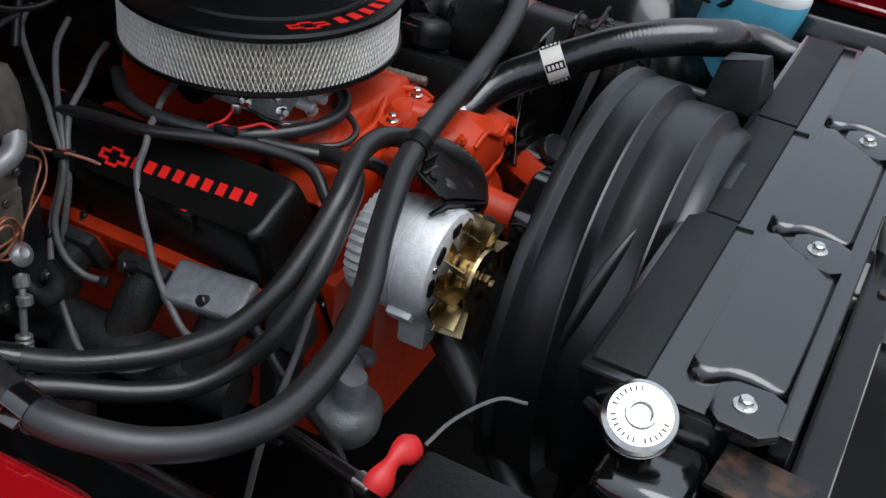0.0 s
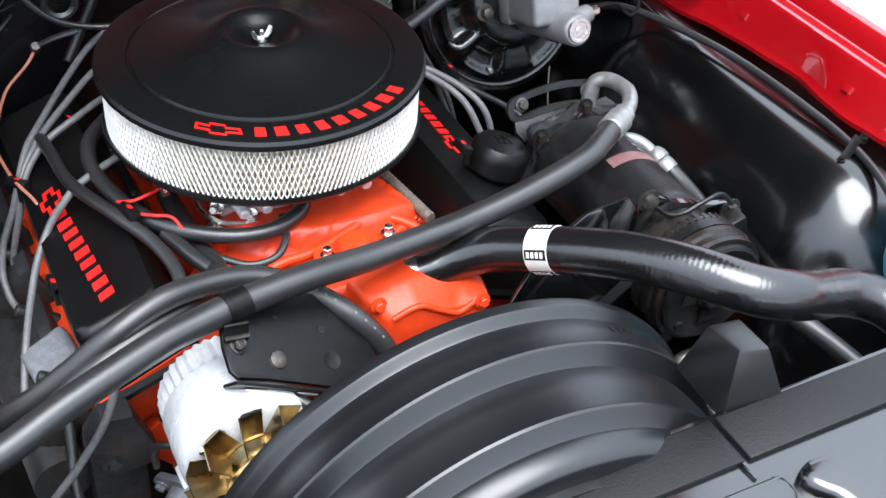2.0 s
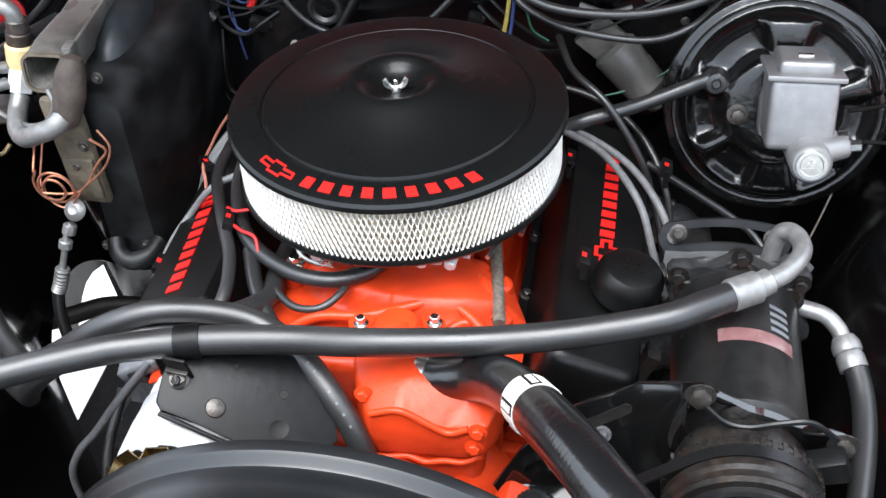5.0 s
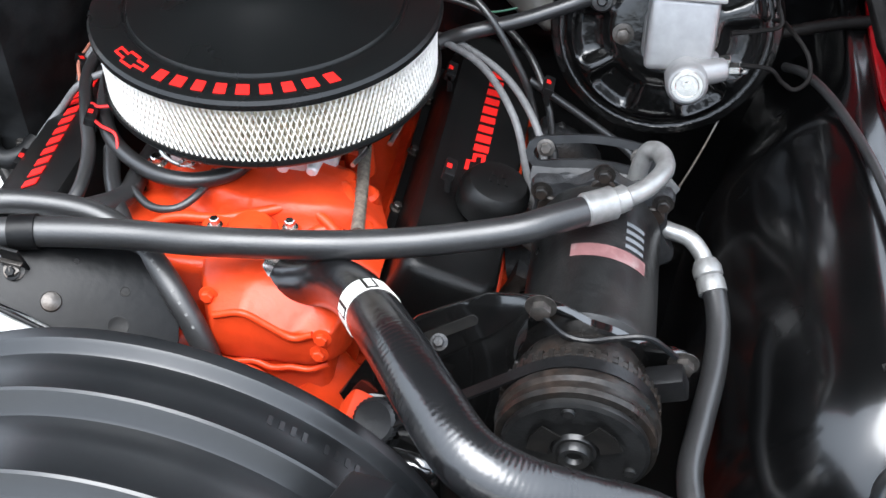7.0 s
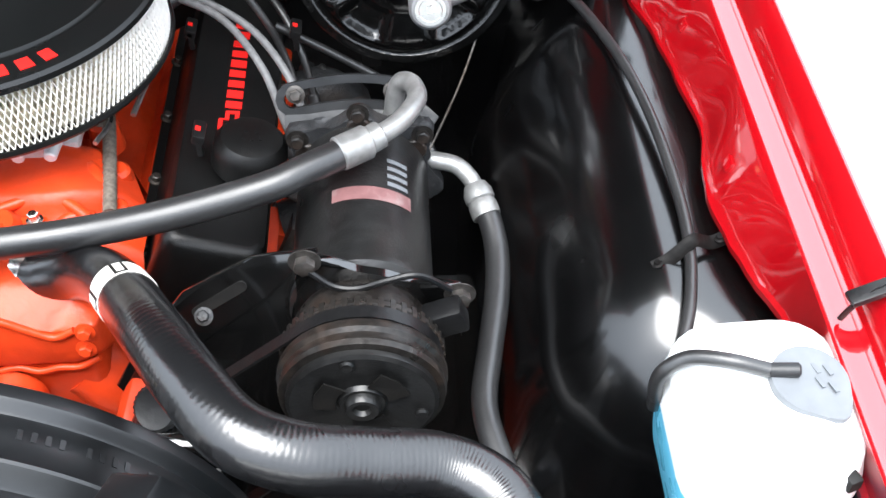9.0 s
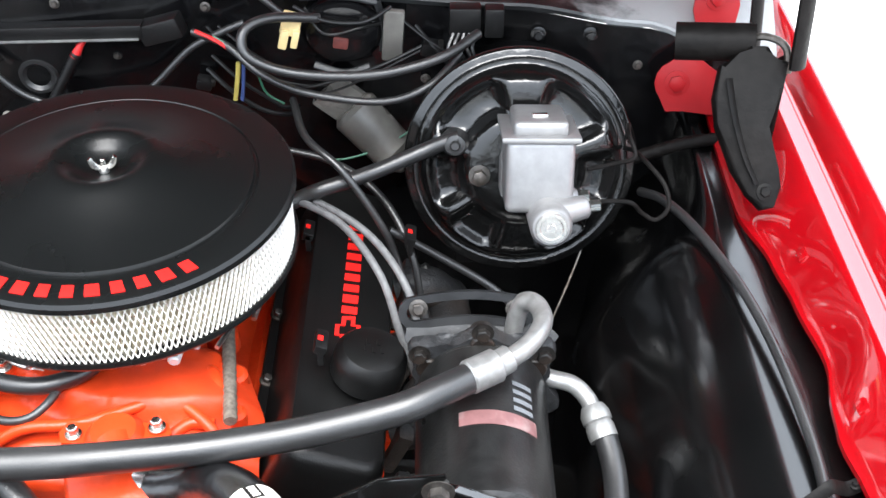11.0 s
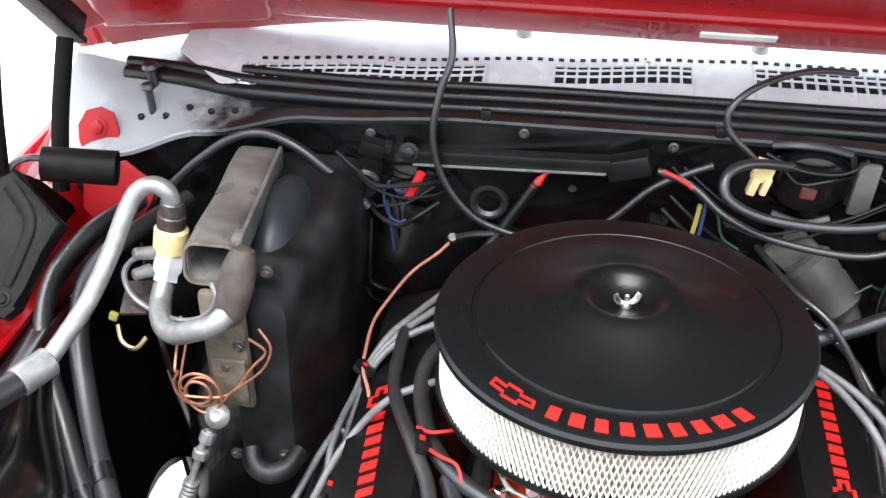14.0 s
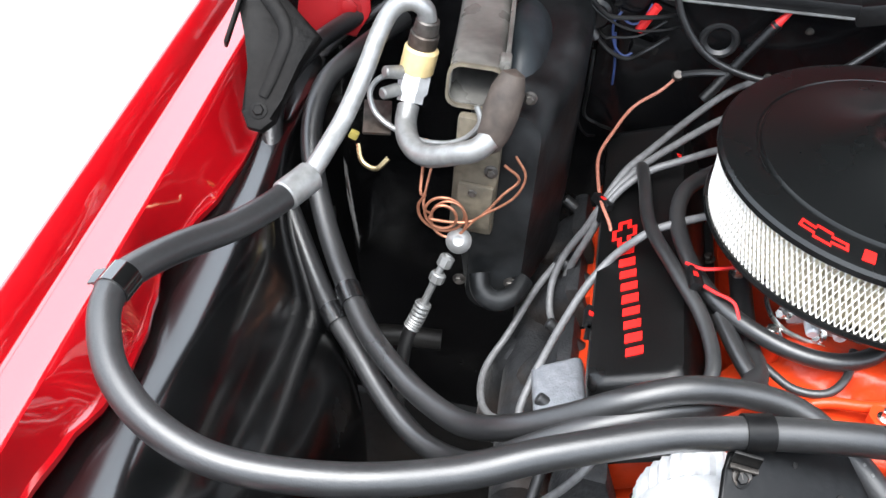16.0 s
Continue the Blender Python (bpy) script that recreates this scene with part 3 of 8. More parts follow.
def cowl():
    t = thing("cowl_panel", "pale grey cowl panel with three barred vents", "cowl", (0, 0.45, 0.03))
    bm = B()
    cuts = sorted([-0.575, 0.62] + [v for p in VENTS for v in p])

    def ystart(x):
        return min(table(x, YC) + 0.012, va(x) - 0.006) + 0.9 * max(0, abs(x + 0.02) - 0.485)

    def strip(x0, x1, f0, f1, n=14):
        rr = []
        for i in range(n + 1):
            x = lerp(x0, x1, i / n)
            y0, y1 = f0(x), f1(x)
            rr.append([(x, lerp(y0, y1, k / 3), 0.040 + 0.20 * (lerp(y0, y1, k / 3) - 0.385) - 0.05 * max(0, abs(x) - 0.55)) for k in range(4)])
        sheet(bm, rr)

    va = lambda x: table(x, [(-0.50, 0.372), (-0.30, 0.392), (-0.10, 0.414), (0.07, 0.432), (0.15, 0.438), (0.43, 0.438)])
    vb = lambda x: va(x) + 0.036
    end = lambda x: 0.56
    for a, b in zip(cuts[:-1], cuts[1:]):
        if (a, b) in VENTS:
            strip(a, b, ystart, va)
            strip(a, b, vb, end)
        else:
            strip(a, b, ystart, end)
    bmesh.ops.remove_doubles(bm, verts=bm.verts[:], dist=1e-5)
    bmesh.ops.solidify(bm, geom=bm.faces[:], thickness=0.002)
    part("panel", bm, COWL, t)
    for a, b in VENTS:
        bm = B()
        box(bm, ((a + b) / 2, 0.455, 0.030), (b - a + 0.02, 0.20, 0.004), (11, 0, 0))
        part("vent_well", bm, DARK, t, "dark hollow under the vent bars")
        n = round((b - a) / 0.0145)
        for i in range(n + 1):
            x = lerp(a, b, i / n)
            y0, y1 = va(x), vb(x)
            part("vent_bar", box(B(), (x, (y0 + y1) / 2, 0.043 + 0.2 * ((y0 + y1) / 2 - 0.385)), (0.0032, y1 - y0 + 0.004, 0.003), (11.3, 0, 0)), COWL, t)
        for u in (0.33, 0.67):
            part("cross_wire", tube(B(), [(lerp(a, b, k / 6), lerp(va(lerp(a, b, k / 6)), vb(lerp(a, b, k / 6)), u), 0.0435 + 0.2 * (lerp(va(lerp(a, b, k / 6)), vb(lerp(a, b, k / 6)), u) - 0.385)) for k in range(7)], 0.0016, 6, 2), COWL, t)
    # row of small square holes behind the vents
    for i in range(70):
        x = -0.46 + i * 0.0133
        part("hole", box(B(), (x, va(x) + 0.047, 0.0432 + 0.2 * (va(x) + 0.047 - 0.385)), (0.0065, 0.0045, 0.002), (11, 0, 0)), DARK, t)
    for x in (-0.30, 0.02, 0.33):
        part("screw", bolt(B(), (x, va(x) + 0.044, 0.042 + 0.2 * (va(x) + 0.044 - 0.385)), (0, -0.2, 1), 0.003, 0.003), STEEL, t)


cowl()
bm = B()
rows = [[(x, 0.57 + 0.10 * (x / 0.7) ** 2 + u * 0.55, 0.078 + u * 0.42 - 0.02 * (x / 0.7) ** 2) for u in (0, 0.25, 0.5, 0.75, 1)] for x in (-0.72 + 1.44 * i / 24 for i in range(25))]
solo("windscreen", sheet(bm, rows, 0.005), GLASS, "curved glossy windscreen behind the cowl", "windscreen")
for x0, x1 in ((-0.14, -0.52), (0.16, -0.20)):
    t = thing("wiper", "silver wiper arm with a black blade", "wiper", (x0, 0.52, 0.075))
    bm = B()
    cyl(bm, (x0, 0.515, 0.065), (x0, 0.512, 0.088), 0.011)
    tube(bm, [(x0, 0.513, 0.088), (lerp(x0, x1, 0.3), 0.54, 0.097), (lerp(x0, x1, 0.65), 0.57, 0.108)], 0.005, 8, squash=0.5)
    part("arm", bm, SILVER, t)
    bm = B()
    tube(bm, [(lerp(x0, x1, 0.35), 0.548, 0.100), (lerp(x0, x1, 0.7), 0.578, 0.110), (x1, 0.60, 0.118)], 0.005, 8)
    part("blade", bm, RUBBER, t)


# ---- open hood ----
def hood():
    t = thing("hood", "open red hood with ribbed inner frame", "hood", (0, 0.44, 0.08))
    tilt = 43.0
    m = pose(0, 0.455, 0.105, 180 - tilt, 0, 0)  # local y runs up the open panel, local z to its underside
    lift = lambda v: -0.20 * max(0.0, v - 0.32) - 0.10 * max(0.0, v - 0.6)  # the panel sweeps upwards towards its front
    rows = []
    for i in range(33):
        x = -0.735 + 1.47 * i / 32
        crown = 0.065 * (abs(x) / 0.735) ** 2.5
        rows.append([m @ Vector((x, v, -0.022 + crown + lift(v))) for v in (lerp(-0.03 - 0.05 * (abs(x) / 0.76) ** 2, 1.15, k / 10) for k in range(11))])
    part("outer_skin", sheet(B(), rows, 0.002), RED, t)
    part("inner_panel", sheet(B(), [[p + m.to_3x3() @ Vector((0, 0, 0.006)) for p in r] for r in rows[1:-1]], 0.001), RED_IN, t, "smooth red inner panel")
    # unseen lining, added so glossy parts below mirror dark, not red
    pad = [[m @ Vector((x, v, -0.008 + 0.065 * (abs(x) / 0.735) ** 2.5 + lift(v))) for v in (lerp(0.15, 1.13, k / 12) for k in range(13))] for x in (-0.66 + 1.32 * i / 16 for i in range(17))]
    part("lining", sheet(B(), pad, 0.006), HOODIN, t, "dark grey-green lining added on the unseen underside")
    # inner frame: rails round the edge and two long ribs, rounded
    bm = B()
    for x in (-0.675, 0.675):
        box(bm, (x, 0.19, 0.035), (0.10, 0.34, 0.035), (0, -25 * (1 if x > 0 else -1), 0), 0.012, 3, m=m)
    box(bm, (0, 0.02, -0.010), (0.95, 0.075, 0.030), (0, 0, 0), 0.010, 3, m=m)
    for s in (-1, 1):
        box(bm, (s * 0.56, 0.05, 0.012), (0.22, 0.12, 0.035), (0, -s * 10, s * 8), 0.015, 3, m=m)
    part("inner_frame", bm, RED_IN, t)
    bm = B()
    box(bm, (0.12, 0.02, 0.006), (0.09, 0.014, 0.004), m=m, bev=0.001)
    part("strip", bm, WHITE, t, "small pale rubber strip")
    return t


hood()


# ---- air cleaner ----
def air_cleaner():
    t = thing("air_cleaner", "round black air cleaner with a white pleated filter and red lettering", "air cleaner", (0, 0, -0.085))
    prof = [(0.0, 0.013), (0.012, 0.0132), (0.020, 0.0155), (0.028, 0.0208), (0.034, 0.0258), (0.0395, 0.0290), (0.0435, 0.0300), (0.048, 0.0295), (0.056, 0.0266), (0.066, 0.0226), (0.078, 0.0182), (0.092, 0.0140), (0.108, 0.0102), (0.125, 0.0073),
            (0.1385, 0.0058), (0.1400, 0.0022), (0.1425, 0.0016), (0.1440, 0.0034), (0.150, 0.0034), (0.170, 0.0028), (0.1755, 0.0015), (0.178, -0.002), (0.1782, -0.0075), (0.1768, -0.0090), (0.1755, -0.0075), (0.174, -0.003), (0.030, -0.001), (0.0, -0.001)]
    part("lid", lathe(B(), prof, None, 128), LID, t, "satin black domed lid", 25)
    base = [(0.0, -0.078), (0.10, -0.080), (0.150, -0.079), (0.168, -0.078), (0.1745, -0.077), (0.1765, -0.0735), (0.1755, -0.0690), (0.1735, -0.0690), (0.1728, -0.0730), (0.150, -0.0745), (0.0, -0.0745)]
    part("base_pan", lathe(B(), base, None, 128), LID, t, "", 25)
    # pleated paper
    bm, n = B(), 190
    top, bot = [], []
    for i in range(2 * n):
        a = math.pi * i / n + 0.004 * math.sin(i * 0.7)
        r = (0.1675 if i % 2 else 0.1560) + 0.0006 * math.sin(i * 0.37)
        top.append(bm.verts.new((r * math.cos(a), r * math.sin(a), -0.006)))
        bot.append(bm.verts.new((r * math.cos(a), r * math.sin(a), -0.0735)))
    for i in range(2 * n):
        j = (i + 1) % (2 * n)
        bm.faces.new((bot[i], bot[j], top[j], top[i]))
    f = part("filter", bm, PAPER, t, "white pleated paper filter", 15)
    # expanded metal screen: slanted strips that meet in diamonds
    bm, cols, rws = B(), 190, 8
    for c in range(cols):
        for r in range(rws):
            for s in (-1, 1):
                a0 = 2 * math.pi * (c + (0.25 if r % 2 else 0.75)) / cols
                a1 = a0 + s * math.pi / cols
                z0, z1 = lerp(-0.0085, -0.0725, r / rws), lerp(-0.0085, -0.0725, (r + 1) / rws)
                w = 0.0040 + 0.0008 * math.sin(c * 2.3 + r * 1.7)
                q = [(a0 - w, z0, 0.1698), (a0 + w, z0, 0.1698), (a1 + w, z1, 0.1698), (a1 - w, z1, 0.1698), (a0, z0, 0.1722), (a1, z1, 0.1722)]
                v = [bm.verts.new((R * math.cos(a), R * math.sin(a), z)) for a, z, R in q]
                bm.faces.new((v[0], v[4], v[5], v[3]))
                bm.faces.new((v[4], v[1], v[2], v[5]))
    part("screen", bm, MESHWIRE, f, "bright expanded metal screen", 20)
    # wing nut and stud
    bm = B()
    cyl(bm, (0, 0, 0.012), (0, 0, 0.0205), 0.0052, 0.0044, 16)
    cyl(bm, (0, 0, 0.0205), (0, 0, 0.0275), 0.0024, seg=12)
    for s in (-1, 1):
        tube(bm, [(s * 0.0035, s * 0.001, 0.017), (s * 0.0085, s * 0.002, 0.022), (s * 0.0115, s * 0.0025, 0.029)], lambda u: 0.0024 + 0.0010 * math.sin(math.pi * u), 8, 6, squash=0.55)
    part("wing_nut", bm, STEEL, t, "bright steel wing nut")

    # red marks along the rim: nine plain blocks and a cross-shaped badge
    def polar(a0, r0):
        return lambda u, v, h: Vector(((r0 + v) * math.cos(a0 + u / r0), (r0 + v) * math.sin(a0 + u / r0), 0.0036 + h - 0.03 * max(0, v - 0.002)))

    for i in range(9):
        bm = B()
        a = radians(-111.0 + 7.35 * i)
        fn = polar(a, 0.1605)
        sl = lambda u, v, h, fn=fn: fn(u + 0.10 * v, v, h)
        solidblock(bm, sl, 0.0108 + 0.0016 * (i % 3 == 1), 0.0150, 0.0008)
        part("letter_block", bm, LETTER, t, "plain red block in place of a letter")
    bm = B()
    fn = polar(radians(-125.8), 0.1605)
    W, w, Hh, h = 0.0235, 0.0085, 0.0088, 0.0048
    cross = lambda k: [(-W + k, -h + k), (-w + k * 0.4, -h + k), (-w + k * 0.4, -Hh + k), (w - k * 0.4, -Hh + k), (w - k * 0.4, -h + k), (W - k, -h + k), (W - k, h - k), (w - k * 0.4, h - k), (w - k * 0.4, Hh - k), (-w + k * 0.4, Hh - k), (-w + k * 0.4, h - k), (-W + k, h - k)]
    sl = lambda u, v, h_: fn(u + 0.35 * v, v, h_)
    loops(bm, cross(0), cross(0.0026), sl, 0.0008)
    part("badge", bm, LETTER, t, "plain red cross-shaped outline badge")


air_cleaner()


# ---- engine ----
def engine():
    t = thing("engine", "orange painted V8 engine", "engine", (0, -0.05, -0.62))
    # block and timing cover
    part("block", box(B(), (0.0, 0.02, -0.40), (0.34, 0.50, 0.26), (0, 0, 0), 0.02), ORANGE, t)
    for s in (-1, 1):
        part("cylinder_bank", box(B(), (s * 0.13, 0.03, -0.34), (0.15, 0.46, 0.15), (0, s * 40, 0), 0.015), ORANGE, t)
    part("timing_cover", box(B(), (0.0, -0.235, -0.42), (0.24, 0.05, 0.26), (0, 0, 0), 0.02), ORANGE, t)
    for s, dy in ((1, -0.012), (-1, 0.012)):
        bm = B()
        box(bm, (s * 0.198, 0.01 + dy, -0.255), (0.118, 0.44, 0.06), (0, s * 24, 0), 0.008)
        for k in range(4):
            box(bm, (s * 0.252, -0.16 + dy + 0.11 * k, -0.285), (0.03, 0.06, 0.05), (0, s * 24, 0), 0.006)
        part("cylinder_head", bm, ORANGE, t)
        for k in range(4):
            y = -0.16 + dy + 0.11 * k
            part("spark_plug_boot", cyl(B(), (s * 0.262, y, -0.270), (s * 0.305, y + 0.01, -0.245), 0.0085, 0.007, 12), RUBBER, t, "black rubber plug boot")
    # intake manifold: sloping deck, runners, plenum, water crossover with thermostat boss
    bm = B()
    rows = []
    for i in range(61):
        x = -0.150 + 0.300 * i / 60
        row = []
        for j in range(81):
            y = -0.215 + 0.43 * j / 80
            ax = abs(x)
            z = -0.158 - 0.10 * max(0, ax - 0.055) - 0.45 * max(0, ax - 0.118)
            crest = -0.168 + 0.020 * (x - 0.06) * (x - 0.06) / 0.01 * (1 if x < 0.06 else 1.6)
            up = max(0.0, min(1.0, (y - crest) / 0.018 + 0.5))
            z += 0.030 * (up * up * (3 - 2 * up)) * max(0.0, min(1.0, (-0.055 - y) / 0.03)) * (1 - (ax / 0.16) ** 6)
            z += 0.010 * math.exp(-((y + 0.178) / 0.012) ** 2 - ((x - 0.075) / 0.03) ** 2)
            z += 0.014 * (0.5 + 0.5 * math.cos(2 * math.pi * (y + 0.02) / 0.115)) * math.exp(-((ax - 0.09) / 0.04) ** 2) * (1 if y > -0.1 else 0.25)
            z += 0.03 * math.exp(-(x / 0.075) ** 4 - (y / 0.085) ** 4)
            if y < -0.19:
                z -= 1.6 * (-0.19 - y)
            if y > -0.08 and (x < -0.02 or x > 0.07):
                z -= 0.08 * min(1, (y + 0.08) / 0.04) * min(1, (abs(x) - (0.02 if x < 0 else 0.07)) / 0.02)
            pinch = 1 - (0.34 if x < 0 else 0.16) * max(0.0, min(1.0, (y + 0.14) / 0.06))
            row.append((x * pinch, y, z + 0.0015 * math.sin(37 * x + 53 * y)))
        rows.append(row)
    sheet(bm, rows)
    front = [(x, y, -0.27) for x, y, z in (r[0] for r in rows)]
    sheet(bm, [[r[0] for r in rows], front])
    bmesh.ops.remove_doubles(bm, verts=bm.verts[:], dist=1e-5)
    part("intake_manifold", bm, ORANGE, t, "orange cast intake manifold", 50)
    for x, y in ((0.062, -0.078), (-0.055, -0.085), (0.098, -0.045), (0.105, -0.115), (-0.10, -0.11), (0.075, -0.015)):
        part("casting_boss", cyl(B(), (x, y, -0.175), (x, y, -0.137), 0.017, 0.015, 18, 0.003), ORANGE, t)
    for x, y, z, r in ((0.062, -0.078, -0.137, 0.012), (0.065, -0.193, -0.128, 0.0052), (-0.008, -0.200, -0.130, 0.0050), (0.098, -0.045, -0.137, 0.007), (-0.10, -0.11, -0.137, 0.007)):
        part("bolt", bolt(B(), (x, y, z), (0, 0, 1), r, 0.009), STEEL, t, "bright hex bolt")
    for p, r in (([(-0.085, -0.190, -0.150), (-0.057, -0.183, -0.138), (-0.012, -0.180, -0.136), (0.019, -0.170, -0.134), (0.046, -0.159, -0.132), (0.062, -0.155, -0.132), (0.081, -0.158, -0.134), (0.106, -0.176, -0.142), (0.118, -0.188, -0.155)], 0.0055), ([(0.070, -0.184, -0.150), (0.088, -0.171, -0.144), (0.110, -0.171, -0.146)], 0.006), ([(0.0, -0.121, -0.136), (0.025, -0.119, -0.134), (0.050, -0.119, -0.135)], 0.004), ([(0.090, -0.105, -0.148), (0.100, -0.115, -0.136), (0.110, -0.135, -0.138), (0.118, -0.155, -0.15)], 0.008)):
        part("cast_rib", tube(B(), [(x, y, z - r * 0.55) for x, y, z in p], r, 12, 6), ORANGE, t)
    for x, y, z, r in ((0.065, -0.100, -0.140, 0.015), (0.096, -0.095, -0.142, 0.012), (0.112, -0.136, -0.146, 0.009), (0.125, -0.150, -0.155, 0.010), (0.118, -0.100, -0.155, 0.012)):
        part("casting_lump", cyl(B(), (x, y, z - 0.02), (x + 0.002, y - 0.003, z + 0.006), r * 1.15, r, 14, 0.004), ORANGE, t)
    # thermostat housing
    bm = B()
    lathe(bm, [(0.036, 0), (0.036, 0.008), (0.030, 0.012), (0.028, 0.022), (0.020, 0.032), (0, 0.035)], pose(0.028, -0.200, -0.155), 28)
    plate(bm, [(0.045, -0.012), (0.05, 0), (0.045, 0.012), (-0.045, 0.012), (-0.05, 0), (-0.045, -0.012)], 0.009, pose(0.028, -0.197, -0.140))
    tube(bm, [(0.028, -0.205, -0.135), (0.038, -0.224, -0.138), (0.060, -0.246, -0.143)], 0.0185, 18)
    part("thermostat_housing", bm, ORANGE, t)
    # water pump with two legs, snout and cover plate
    bm = B()
    back = [(-0.006, -0.130), (0.050, -0.119), (0.115, -0.126), (0.142, -0.152), (0.138, -0.212), (0.108, -0.236), (0.018, -0.236), (-0.008, -0.205)]
    face = [(0.020, -0.146), (0.048, -0.136), (0.094, -0.160), (0.131, -0.146), (0.129, -0.186), (0.106, -0.196), (0.022, -0.199), (0.012, -0.178)]
    ring = [[bm.verts.new((x, y, z)) for x, z in o] for y, o in ((-0.245, back), (-0.270, [(lerp(a[0], b[0], 0.25), lerp(a[1], b[1], 0.25)) for a, b in zip(back, face)]), (-0.302, face))]
    for a, b in zip(ring[:-1], ring[1:]):
        for k in range(8):
            bm.faces.new((a[k], a[(k + 1) % 8], b[(k + 1) % 8], b[k]))
    bm.faces.new(ring[-1])
    bmesh.ops.bevel(bm, geom=bm.edges[:], offset=0.006, segments=3, affect="EDGES", profile=0.5)
    part("pump_cover", bm, ORANGE, t, "faceted orange pump cover with a cast ridge", 60)
    bm = B()
    box(bm, (0.062, -0.268, -0.245), (0.125, 0.055, 0.105), (0, 0, 0), 0.018, 4)
    tube(bm, [(0.10, -0.27, -0.235), (0.13, -0.275, -0.27), (0.14, -0.255, -0.31)], 0.032, 16, squash=0.8)
    tube(bm, [(0.0, -0.27, -0.235), (-0.06, -0.275, -0.27), (-0.09, -0.255, -0.31)], 0.034, 16, squash=0.8)
    box(bm, (0.03, -0.232, -0.20), (0.21, 0.03, 0.12), (0, 0, 0), 0.012, 3)
    cyl(bm, (0.04, -0.30, -0.235), (0.04, -0.38, -0.235), 0.030, 0.022, 20)
    box(bm, (0.155, -0.335, -0.235), (0.035, 0.06, 0.035), (20, 30, 0), 0.006)
    part("water_pump", bm, ORANGE, t, "orange cast water pump", 50)
    part("gasket_seam", tube(B(), [(0.010, -0.298, -0.203), (0.030, -0.301, -0.205), (0.052, -0.300, -0.202), (0.070, -0.302, -0.206), (0.088, -0.301, -0.203), (0.106, -0.300, -0.204), (0.124, -0.297, -0.196)], 0.0032, 10, 6), ORANGE, t)
    part("cast_ridge", tube(B(), [(0.021, -0.300, -0.146), (0.048, -0.301, -0.137), (0.072, -0.302, -0.149), (0.094, -0.303, -0.160), (0.113, -0.302, -0.153)], 0.0035, 10, 5), ORANGE, t)
    for x, z in ((0.012, -0.133), (0.118, -0.172), (0.122, -0.150)):
        part("bolt", bolt(B(), (x, -0.284 if x < 0.05 else -0.303, z - 0.004), (0, -1, 0.2), 0.006, 0.006), ORANGE, t)
    bm = B()
    cyl(bm, (0.04, -0.375, -0.235), (0.04, -0.405, -0.235), 0.075, seg=36, bev=0.004)
    cyl(bm, (0.04, -0.40, -0.235), (0.04, -0.50, -0.235), 0.035, seg=24, bev=0.004)
    part("fan_pulley", bm, GLOSS, t, "black fan pulley")
    for k in range(5):
        bm = B()
        m = pose(0.04, -0.500, -0.235, 90, 0, 0) @ pose(0, 0, 0, 0, 0, 72 * k) @ pose(0.115, 0, 0, 28, 0, 0)
        box(bm, (0, 0, 0), (0.14, 0.07, 0.002), m=m)
        part("fan_blade", bm, DULLSTEEL, t)
    return t


engine()


